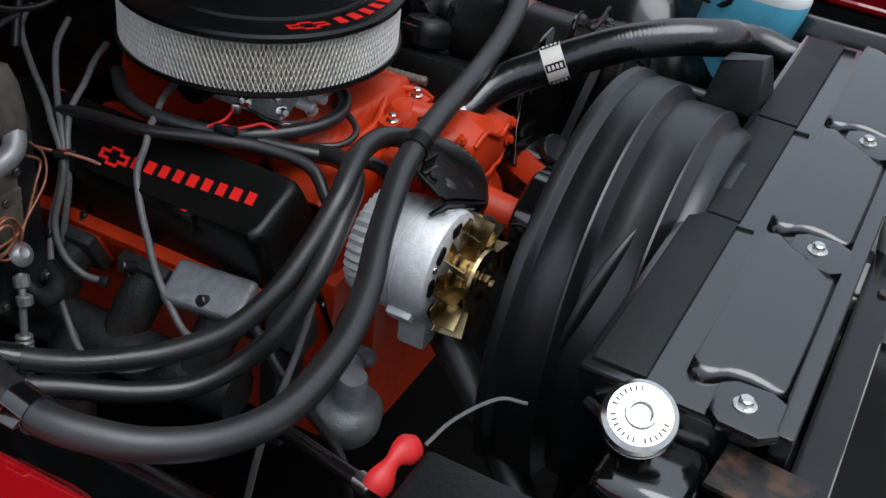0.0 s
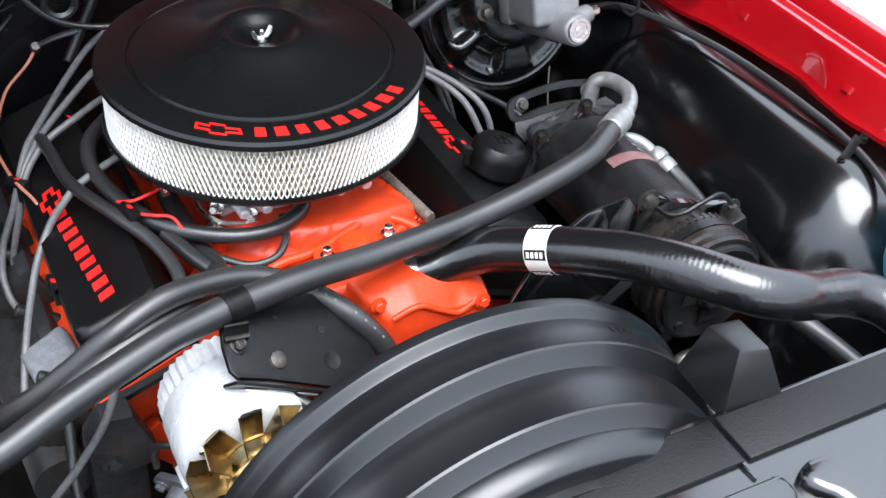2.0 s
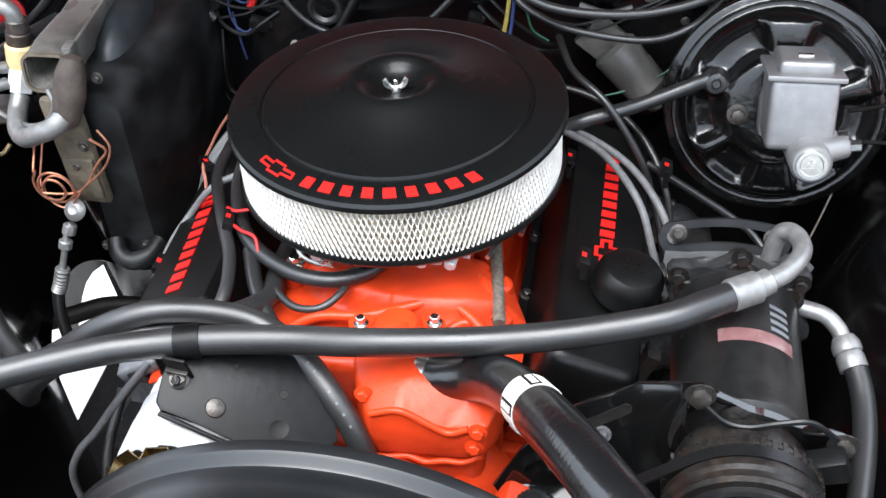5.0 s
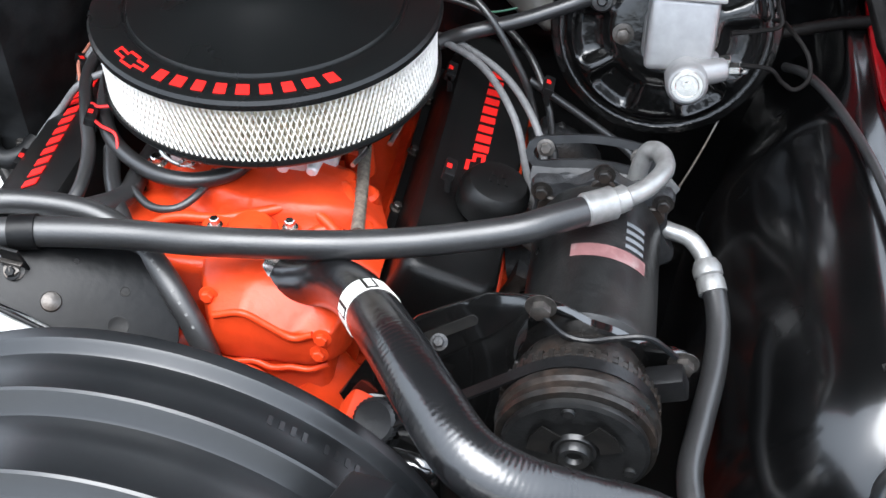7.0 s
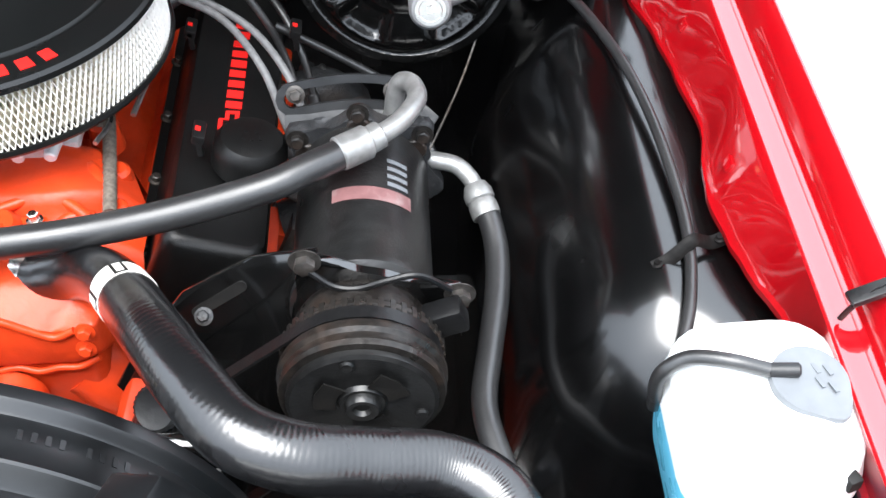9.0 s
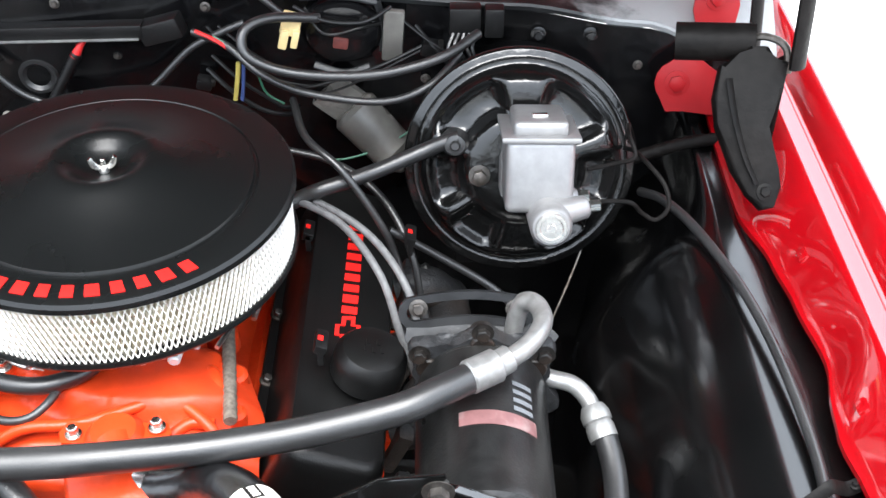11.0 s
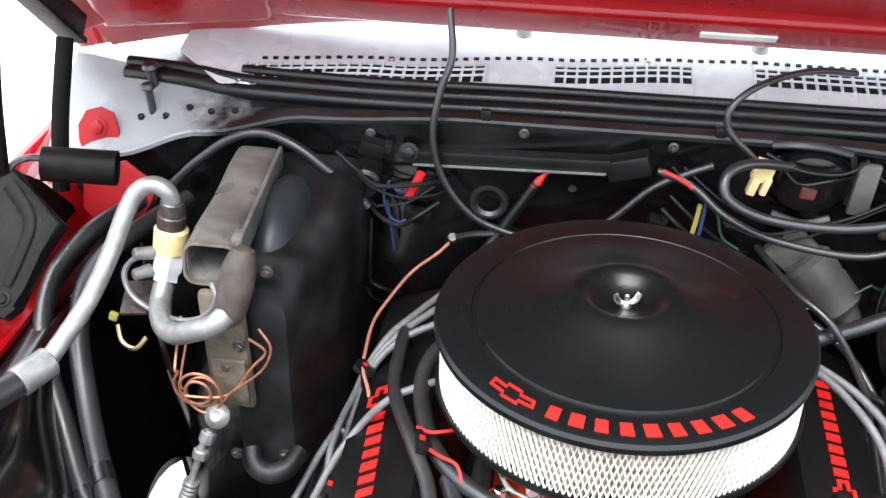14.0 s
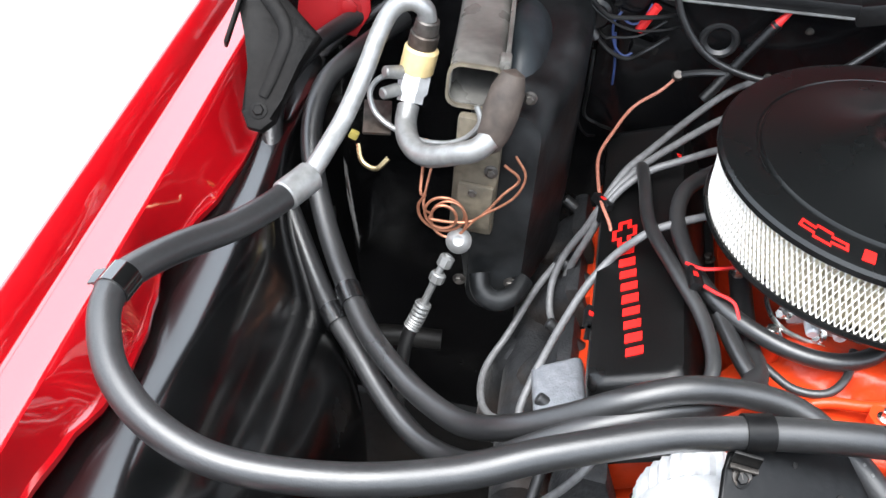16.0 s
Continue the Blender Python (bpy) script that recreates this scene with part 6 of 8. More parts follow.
part("rubber_hose", tube(B(), [(0.466, -0.142, -0.172), (0.475, -0.165, -0.181), (0.479, -0.20, -0.190), (0.475, -0.25, -0.196), (0.464, -0.31, -0.200), (0.456, -0.365, -0.203), (0.466, -0.42, -0.206), (0.49, -0.50, -0.22), (0.50, -0.60, -0.24)], 0.0115, 16), RUBBER, t)
bm = B()
tube(bm, [(0.398, -0.100, -0.150), (0.425, -0.108, -0.152), (0.445, -0.113, -0.155), (0.458, -0.124, -0.162), (0.464, -0.136, -0.169)], 0.0085, 14)
part("elbow", bm, ALPIPE, t, "bent aluminium elbow")
bm = B()
lathe(bm, [(0, 0), (0.011, 0), (0.0145, 0.008), (0.0145, 0.016), (0.0125, 0.018), (0.0140, 0.022), (0.0140, 0.034), (0, 0.034)], frame_of((0.4625, -0.131, -0.166), (0.4725, -0.160, -0.180)), 24)
part("ferrule", bm, ALPIPE, t, "crimped aluminium ferrule")

# ---- upper radiator hose ----
t = thing("radiator_hose", "thick shiny black upper radiator hose with a white label", "hose", (0.25, -0.45, -0.1))
RH = [(0.020, -0.222, -0.150), (0.048, -0.238, -0.143), (0.080, -0.252, -0.139), (0.115, -0.262, -0.124), (0.143, -0.283, -0.107), (0.168, -0.317, -0.089), (0.192, -0.360, -0.066), (0.218, -0.406, -0.046), (0.248, -0.455, -0.034), (0.282, -0.497, -0.034), (0.322, -0.510, -0.045), (0.366, -0.503, -0.066), (0.412, -0.496, -0.085), (0.444, -0.507, -0.094), (0.462, -0.530, -0.100), (0.472, -0.575, -0.112), (0.478, -0.640, -0.12)]
pth = spline(RH, 10)[10:]
# wrapped cloth marks ring the hose in fine uneven ridges past its label
part("rubber_hose", sweep(B(), spline(RH, 40), lambda u: 0.0215 + 0.0025 * min(1, 4 * u) + (0.00008 * math.sin(u * 2 * math.pi * 185 + 0.8 * math.sin(u * 90)) if u > 0.42 else 0.0), 28), RUBBER_NEW, t)


def band_on(path, i, w, r, mater, name, parent, label="", arc=(0, 360)):
    c, d = path[i], (path[i + 1] - path[i - 1]).normalized()
    return part(name, lathe(B(), [(r - 0.001, -w), (r, -w), (r, w), (r - 0.001, w)], frame_of(c, c + d), 32, arc), mater, parent, label)


band_on(pth, 43, 0.0135, 0.0246, WHITE, "white_label", t, "white paper label round the hose")
c, d = pth[43], (pth[44] - pth[42]).normalized()
m = frame_of(c, c + d)
for a0, a1, w0, w1, nm in ((-150, -128, -0.0125, 0.0125, "print_block"), (-95, -68, -0.0125, 0.0125, "print_block"), (-40, -15, -0.0125, 0.0125, "print_block"), (70, 95, -0.0125, 0.0125, "print_block"), (150, 175, -0.0125, 0.0125, "print_block")):
    rows = [[m @ Vector((0.0248 * math.cos(a), 0.0248 * math.sin(a), z)) for z in (w0, w1)] for a in (radians(lerp(a0, a1, k / 6)) for k in range(7))]
    part(nm, sheet(B(), rows, 0.0003), DARK, t, "dark printed block")
    for k in range(4):
        a = radians(lerp(a0, a1, 0.5))
        bm = B()
        box(bm, (0.0252 * math.cos(a), 0.0252 * math.sin(a), -0.008 + 0.0053 * k), (0.0004, 0.006, 0.0032), (0, 0, math.degrees(a)), m=m)
        part("print_bar", bm, WHITE, t, "pale printed bar")
band_on(pth, 6, 0.006, 0.0232, STEEL, "clamp", t, "stainless hose clamp")
band_on(pth, 141, 0.008, 0.0250, STEEL, "clamp", t, "stainless hose clamp")

# ---- heater hoses ----
HA = [(-0.530, 0.285, -0.085), (-0.565, 0.20, -0.085), (-0.592, 0.14, -0.100), (-0.592, 0.08, -0.135), (-0.560, 0.01, -0.180), (-0.520, -0.060, -0.205), (-0.485, -0.115, -0.215), (-0.447, -0.160, -0.216), (-0.412, -0.195, -0.212), (-0.371, -0.232, -0.195), (-0.33, -0.258, -0.160), (-0.285, -0.268, -0.124), (-0.243, -0.270, -0.092), (-0.195, -0.258, -0.078), (-0.149, -0.245, -0.084), (-0.105, -0.241, -0.094), (-0.072, -0.250, -0.106), (-0.042, -0.268, -0.121), (-0.012, -0.293, -0.143), (0.012, -0.312, -0.18), (0.024, -0.318, -0.24)]
HB = [(-0.580, 0.285, -0.085), (-0.620, 0.20, -0.090), (-0.642, 0.13, -0.115), (-0.628, 0.06, -0.155), (-0.580, -0.010, -0.200), (-0.535, -0.075, -0.225), (-0.492, -0.125, -0.238), (-0.452, -0.172, -0.250), (-0.412, -0.212, -0.252), (-0.372, -0.245, -0.232), (-0.345, -0.275, -0.190), (-0.310, -0.288, -0.145), (-0.262, -0.284, -0.112), (-0.21, -0.268, -0.100), (-0.165, -0.240, -0.108), (-0.130, -0.200, -0.125), (-0.115, -0.16, -0.14), (-0.12, -0.11, -0.15), (-0.12, 0.0, -0.16)]
for P, r, lab, marks in ((HA, 0.0118, "black heater hose running from the firewall to the water pump", range(134, 160, 2)), (HB, 0.0112, "black heater hose running from the firewall to the intake", range(10, 26, 2))):
    t = thing("heater_hose", lab, "hose", P[0])
    part("rubber_hose", tube(B(), P, r, 16), RUBBER, t)
    pl = spline(P, 8)
    for k in marks:
        if k % 10 == 0 or k + 1 >= len(pl):
            continue
        dd = (pl[k + 1] - pl[k - 1]).normalized()
        out = (Vector((0.1, -0.55, 0.83)) - dd * dd.dot(Vector((0.1, -0.55, 0.83)))).normalized()
        mk = Matrix.Translation(pl[k] + out * (r + 0.0001)) @ Matrix((dd, out.cross(dd), out)).transposed().to_4x4()
        part("print_bar", box(B(), (0, 0, 0), (0.0026, 0.0024, 0.0004), m=mk), WORN, t, "worn pale printed bar")
t = thing("hose_tie", "black tie strapping two heater hoses together", "hose tie", (-0.505, -0.09, -0.22))
for P, k in ((HA, 5), (HB, 5)):
    s_ = spline(P, 8)
    band_on(s_, k * 8 + 2, 0.011, 0.0135, RUBBER_NEW, "loop", t)


# ---- brake booster and master cylinder ----
def booster():
    c = Vector((0.406, 0.168, -0.090))
    d = Vector((0, -math.cos(radians(18)), math.sin(radians(18))))
    m = Matrix.Translation(c) @ pose(0, 0, 0, 90 - 18, 0, 0)  # local z runs forward and up, local y up
    t = thing("brake_booster", "round gloss black brake booster with pressed ribs", "brake booster", tuple(c + Vector((0, 0.05, -0.13))))
    n = 144
    bm = B()
    rad = [0, 0.02, 0.045, 0.056, 0.060, 0.064, 0.068, 0.074, 0.082, 0.090, 0.096, 0.100, 0.104, 0.107, 0.110, 0.113, 0.1165, 0.119, 0.1215, 0.1265, 0.1290, 0.1290, 0.124, 0.122, 0.120]
    hgt = [0.034, 0.034, 0.034, 0.0335, 0.031, 0.030, 0.030, 0.030, 0.0295, 0.029, 0.028, 0.026, 0.021, 0.013, 0.007, 0.005, 0.0045, 0.006, 0.0042, 0.0042, 0.002, -0.006, -0.008, -0.012, -0.08]
    cols = []
    for i in range(n):
        a = 2 * math.pi * i / n
        dg = math.degrees(a)
        pit = max(dp * math.exp(-(((dg - k + 180) % 360 - 180) / w) ** 8) for k, w, dp in ((50, 23, 1.0), (130, 25, 1.0), (188, 20, 0.9), (352, 18, 0.9), (236, 17, 0.75), (303, 17, 0.75)))
        col = []
        for r, h in zip(rad, hgt):
            hh = h
            if 0.061 < r < 0.105:
                hh -= 0.020 * pit * max(0.0, min(1.0, (r - 0.061) / 0.010, (0.105 - r) / 0.010))
            col.append(bm.verts.new(m @ Vector((r * math.cos(a), r * math.sin(a), hh))))
        cols.append(col)
    for i in range(n):
        a, b = cols[i], cols[(i + 1) % n]
        for j in range(len(rad) - 1):
            bm.faces.new((a[j], b[j], b[j + 1], a[j + 1]))
    bmesh.ops.remove_doubles(bm, verts=bm.verts[:], dist=1e-6)
    part("shell", bm, PEEL, t, "", 60)
    bm = B()
    lathe(bm, [(0.122, -0.02), (0.126, -0.018), (0.126, -0.010), (0.122, -0.008)], m, 64)
    part("crimp_ring", bm, GLOSS, t)
    bm = B()
    lathe(bm, [(0.0, 0.046), (0.004, 0.046), (0.006, 0.043), (0.011, 0.042), (0.013, 0.036), (0.016, 0.026), (0, 0.02)], m @ pose(-0.073, 0.030, 0), 24)
    part("check_valve", bm, RUBBER, t, "black rubber check valve")
    for x, y in ((-0.046, -0.006), (0.046, -0.006)):
        part("stud_nut", bolt(B(), m @ Vector((x, y, 0.034)), d, 0.008, 0.012), DULLSTEEL, t)

    t2 = thing("master_cylinder", "silver cast master cylinder with a flat steel cover", "master cylinder", tuple(m @ Vector((0.0, -0.03, 0.03))))
    bm = B()
    box(bm, (0.012, 0.020, 0.080), (0.070, 0.078, 0.088), (0, 0, 0), 0.008, 3, m=m)
    box(bm, (0.014, -0.006, 0.040), (0.070, 0.026, 0.012), (0, 0, 0), 0.005, m=m)
    box(bm, (0.0, 0.0, 0.045), (0.05, 0.05, 0.03), (0, 0, 0), 0.008, m=m)
    cyl(bm, m @ Vector((0.022, -0.022, 0.03)), m @ Vector((0.022, -0.022, 0.155)), 0.0225, 0.0215, 28, 0.003)
    cyl(bm, m @ Vector((0.014, -0.020, 0.130)), m @ Vector((0.062, -0.010, 0.122)), 0.0165, 0.012, 20, 0.003)
    cyl(bm, m @ Vector((0.014, -0.020, 0.085)), m @ Vector((0.056, -0.014, 0.080)), 0.0145, 0.011, 20, 0.003)
    part("body", bm, SILVER, t2, "bare cast silver body", 45)
    bm = B()
    lathe(bm, [(0.0, 0.1585), (0.004, 0.1585), (0.005, 0.1575), (0.011, 0.1575), (0.012, 0.159), (0.0155, 0.159), (0.0165, 0.155), (0, 0.155)], m @ pose(0.022, -0.022, 0), 32)
    part("end_plug", bm, STEEL, t2, "round machined end plug")
    # cover: plate, raised box, lip
    bm = B()
    box(bm, (0.012, 0.060, 0.080), (0.080, 0.006, 0.098), (0, 0, 0), 0.002, m=m)
    box(bm, (0.012, 0.068, 0.080), (0.056, 0.018, 0.076), (0, 0, 0), 0.007, 3, m=m)
    part("cover", bm, SILVER, t2, "flat steel reservoir cover")
    bm = B()
    box(bm, (0.012, 0.0775, 0.092), (0.016, 0.003, 0.010), m=m, bev=0.001)
    part("cover_tab", bm, STEEL, t2)
    for i, (p, z) in enumerate(((Vector((0.062, -0.010, 0.122)), 0), (Vector((0.056, -0.014, 0.080)), 1))):
        part("line_nut", bolt(B(), m @ p, m.to_3x3() @ Vector((1, 0.1, 0)), 0.0065, 0.012, False), STEEL, t2)
    return m


MBOOST = booster()
hose("brake_line", [(0.480, 0.052, -0.058), (0.510, 0.050, -0.058), (0.525, 0.05, -0.072), (0.540, 0.05, -0.080), (0.552, 0.055, -0.068), (0.548, 0.07, -0.050), (0.530, 0.10, -0.040), (0.525, 0.14, -0.055), (0.52, 0.19, -0.09), (0.51, 0.25, -0.16)], 0.0024, HINGE, "thin bent black brake line from the master cylinder", "brake line", 8)
hose("brake_line", [(0.470, 0.090, -0.045), (0.500, 0.10, -0.045), (0.520, 0.10, -0.036), (0.515, 0.12, -0.022), (0.520, 0.15, -0.03), (0.535, 0.18, -0.08), (0.54, 0.22, -0.14)], 0.0024, HINGE, "thin bent black brake line from the master cylinder", "brake line", 8)
hose("vacuum_hose", [(0.338, 0.146, -0.044), (0.322, 0.146, -0.050), (0.298, 0.143, -0.060), (0.254, 0.127, -0.072), (0.216, 0.110, -0.077), (0.190, 0.102, -0.082), (0.165, 0.098, -0.092), (0.13, 0.08, -0.105), (0.08, 0.05, -0.120)], 0.0085, RUBBER, "black vacuum hose from the booster to the carburettor", seg=14)


# ---- hood hinges ----
def hinge(s):
    dz = 0.0 if s > 0 else -0.045
    t = thing("hood_hinge", "black steel hood hinge with two lifting arms", "hinge", (s * 0.668, 0.15, -0.10 + dz), "hood hinges")
    # tall folded bracket that narrows to a rounded foot on the fender
    if s > 0:
        o = [(0.629, 0.077), (0.647, 0.076), (0.647, 0.066), (0.668, 0.064), (0.662, 0.043), (0.648, 0.024), (0.643, 0.013), (0.657, -0.020), (0.660, -0.034), (0.653, -0.050), (0.641, -0.052), (0.627, -0.040), (0.611, -0.021), (0.596, 0.014), (0.592, 0.035), (0.599, 0.061), (0.620, 0.068)]
        yb, ys = 0.0727, 0.818
    else:
        o = [(0.671, 0.033), (0.640, 0.048), (0.623, 0.036), (0.577, 0.010), (0.593, -0.011), (0.608, -0.040), (0.609, -0.056), (0.620, -0.064), (0.634, -0.063), (0.643, -0.052), (0.640, -0.020), (0.653, 0.002)]
        yb, ys = 0.05, 1.0
    bm = B()
    k = math.sqrt(1 + ys * ys)
    face = Matrix(((s, 0, 0, 0), (0, ys / k, 1 / k, yb), (0, 1 / k, -ys / k, 0), (0, 0, 0, 1)))  # local y up the slope, local z rearward
    plate(bm, [(x, z * k) for x, z in o], 0.020, face, 0.004)
    br = part("bracket", bm, HINGE, t, "tall folded black bracket with a rounded foot", 50)
    foot = (0.643, -0.038) if s > 0 else (0.625, -0.050)
    part("bolt", bolt(B(), face @ Vector((foot[0], foot[1] * k, 0.0)), face.to_3x3() @ Vector((0, 0, -1)), 0.006, 0.003), HINGE, br)
    rib = [face @ Vector((x, z * k, -0.003)) for x, z in ((0.606, 0.050), (0.612, 0.020), (0.622, -0.010), (0.634, -0.032))] if s > 0 else [face @ Vector((x, z * k, -0.003)) for x, z in ((0.640, 0.035), (0.612, 0.010), (0.616, -0.020), (0.623, -0.040))]
    part("pressed_rib", sweep(B(), spline(rib, 6), lambda u: 0.008 - 0.003 * u, 10, squash=0.22), HINGE, br)
    if s < 0:
        part("folded_ear", box(B(), (0.668, 0.012 * k, 0.004), (0.004, 0.052, 0.030), (0, 14, 8), 0.0015, m=face), HINGE, br)
    side = Matrix(((0, 0, s, s * 0.672), (1, 0, 0, 0), (0, 1, 0, dz), (0, 0, 0, 1)))  # local x rearward, local y up
    bm = B()
    plate(bm, [(0.150, 0.060), (0.20, 0.020), (0.265, -0.05), (0.29, -0.12), (0.235, -0.13), (0.17, -0.11), (0.150, -0.05)], 0.005, side, 0.0015)
    part("base_plate", bm, HINGE, t)
    for a, b, w in (((0.118, 0.060), (0.176, 0.262), 0.026), ((0.228, -0.010), (0.303, 0.155), 0.022)):
        bm = B()
        xa = 0.674 if a[0] < 0.2 else 0.664
        av, bv = Vector((s * xa, a[0], a[1] + dz)), Vector((s * xa, b[0], b[1] + dz))
        sweep(bm, spline([av, (av + bv) / 2 + Vector((0, -0.008, 0.0)), bv], 8), w / 2, 10, squash=0.5)
        part("arm", bm, HINGE, t, "dark lifting arm")
    ms = pose(s * 0.669, 0.455, 0.105, 137, 0, 0)
    bm = B()
    box(bm, (0, 0.255, 0.0665 - dz * 0.5), (0.030, 0.36, 0.008), (0, 0, 0), 0.003, m=ms)
    box(bm, (-s * 0.016, 0.230, 0.054 - dz * 0.5), (0.005, 0.27, 0.026), (0, 0, 0), 0.002, m=ms)
    part("hood_strap", bm, HINGE, t, "dark steel strap bolted along the hood side")
    bm = B()
    lathe(bm, [(0.0195, 0), (0.0195, 0.080), (0.0145, 0.080), (0.0145, 0.010), (0, 0.010)], frame_of((s * 0.560, 0.169, 0.062 + dz), (s * 0.640, 0.152, 0.070 + dz)), 28)
    part("spring_tube", bm, HINGE, t, "black tube over the hinge spring")
    bm = B()
    tube(bm, [(s * 0.62, 0.155, 0.070 + dz), (s * 0.645, 0.146, 0.080 + dz), (s * 0.664, 0.135, 0.074 + dz), (s * 0.668, 0.125, 0.050 + dz)], 0.004, 8)
    part("spring_hook", bm, DULLSTEEL, t)
    # red fender tabs behind the hinge
    t2 = thing("fender_tab", "red painted fender tab with a bolt", "tab", (s * 0.60, 0.285, -0.06), "fender tabs")
    zl = -0.052 if s > 0 else -0.075
    ml = Matrix.Translation((s * 0.604, 0.272, zl)) @ Euler((radians(74), 0, radians(-8 * s))).to_matrix().to_4x4()
    bm = B()
    plate(bm, [(s * x, y) for x, y in [(-0.020, -0.034), (0.0, -0.030), (0.040, -0.034), (0.052, -0.020), (0.050, 0.010), (0.030, 0.020), (0.006, 0.038), (-0.004, 0.040)] + [(-0.012 + 0.024 * math.cos(radians(a)), 0.002 + 0.026 * math.sin(radians(a))) for a in (110, 135, 160, 185, 210, 235)]][::int(s)], 0.004, ml, 0.001)
    part("tab", bm, TABRED, t2)
    part("bolt", bolt(B(), ml @ Vector((-s * 0.010, 0.002, 0.004)), ml.to_3x3() @ Vector((0, 0, 1)), 0.010, 0.005), TABRED, t2)
    zu = 0.026 if s > 0 else -0.022
    t3 = thing("fender_tab", "small red painted fender tab at the cowl", "tab", (s * 0.64, 0.33, zu), "fender tabs")
    mu = Matrix.Translation((s * (0.638 if s > 0 else 0.652), 0.326, zu)) @ Euler((radians(66), radians(6 * s), 0)).to_matrix().to_4x4()
    bm = B()
    plate(bm, [(-0.018, -0.034), (0.024, -0.036), (0.028, 0.0), (0.022, 0.022), (0.006, 0.030), (-0.014, 0.026), (-0.026, 0.008), (-0.026, -0.012)], 0.004, mu, 0.001)
    part("tab", bm, TABRED, t3)
    part("bolt", bolt(B(), mu @ Vector((0, 0.004, 0.004)), mu.to_3x3() @ Vector((0, 0, 1)), 0.009, 0.005), TABRED, t3)


hinge(1)
hinge(-1)


# ---- evaporator case, expansion valve and capillary tube ----
def evaporator():
    t = thing("evaporator_case", "weathered tan and grey evaporator case on the firewall", "evaporator case", (-0.38, 0.17, -0.32))
    bm = B()
    rows = []
    for y in [0.045 + 0.25 * k / 10 for k in range(11)]:
        u = (y - 0.045) / 0.25
        w = 0.030 + 0.030 * min(1, 2.2 * u)
        o = rrect(2 * w, 0.27 + 0.03 * u, 0.028, 5)
        rows.append([(-0.372 + 0.010 * u + x, y, -0.175 + z + 0.012 * u) for x, z in o + o[:1]])
    sheet(bm, rows)
    f = [bm.verts.new(p) for p in rows[0][:-1]]
    bm.faces.new(f)
    bmesh.ops.remove_doubles(bm, verts=bm.verts[:], dist=1e-5)
    part("main_case", bm, GRIME, t, "grimy dark lower case", 50)
    # slanting tan duct on top
    bm = B()
    rows = []
    for k in range(7):
        u = k / 6
        c = Vector((lerp(-0.415, -0.428, u), lerp(0.045, 0.265, u), lerp(-0.012, -0.012, u)))
        o = rrect(0.056, 0.044 - 0.012 * u, 0.012, 4)
        rows.append([(c.x + x, c.y + 0.15 * z, c.z + z + 0.0025 * math.sin(9 * u)) for x, z in o + o[:1]])
    sheet(bm, rows, 0.003)
    part("duct", bm, TAN, t, "tan slanting duct with an open end", 50)
    o = rrect(0.0585, 0.0465, 0.013, 4)
    i_ = rrect(0.0525, 0.0405, 0.011, 4)
    bm = B()
    loops(bm, o, i_, lambda u, v, h: Vector((-0.415 + u, 0.0445 + 0.15 * v - h, -0.012 + v)), 0.004)
    part("duct_rim", bm, BEIGE, t, "pale worn rim of the duct")
    bm = B()
    box(bm, (-0.3925, 0.15, 0.000), (0.005, 0.22, 0.026), (0, 0, 3.4), 0.002)
    box(bm, (-0.389, 0.060, 0.006), (0.012, 0.020, 0.022), (0, 0, 3.4), 0.003)
    part("flange", bm, TAN, t)
    bm = B()
    box(bm, (-0.404, 0.036, -0.115), (0.048, 0.013, 0.155), (4, 0, -3), 0.006)
    box(bm, (-0.402, 0.029, -0.150), (0.038, 0.006, 0.060), (4, 0, -3), 0.002)
    part("front_plate", bm, BEIGE, t, "dirty tan front plate", 45)
    bm = B()
    lathe(bm, [(0, 0), (0.010, 0.0), (0.017, 0.004), (0.0225, 0.015), (0.0255, 0.033), (0.0235, 0.052), (0.016, 0.066), (0, 0.070)], frame_of((-0.394, 0.014, -0.066), (-0.380, 0.040, 0.004)) @ Matrix.Diagonal((0.74, 0.74, 1.25, 1)), 28)
    part("sensor_boot", bm, BROWN, t, "brown tape-wrapped pipe end")
    for p in ((-0.388, 0.026, -0.10), (-0.405, 0.028, -0.13), (-0.360, 0.05, -0.02), (-0.352, 0.04, -0.26), (-0.41, 0.045, -0.27)):
        part("screw", bolt(B(), p, (0, -1, 0.1), 0.005, 0.005), DULLSTEEL, t)
    bm = B()
    tube(bm, [(-0.388, 0.035, -0.248), (-0.382, 0.022, -0.262), (-0.366, 0.018, -0.270), (-0.348, 0.028, -0.268), (-0.338, 0.05, -0.26)], 0.012, 14, 5)
    part("drain", bm, GRIME, t)
    bm = bmesh.new()
    bmesh.ops.create_uvsphere(bm, u_segments=24, v_segments=14, radius=1.0, matrix=Matrix.Translation((-0.378, 0.185, -0.062)) @ Matrix.Diagonal((0.036, 0.09, 0.064, 1)))
    part("side_bulge", bm, SLATE, t, "smooth slate-grey bulge")


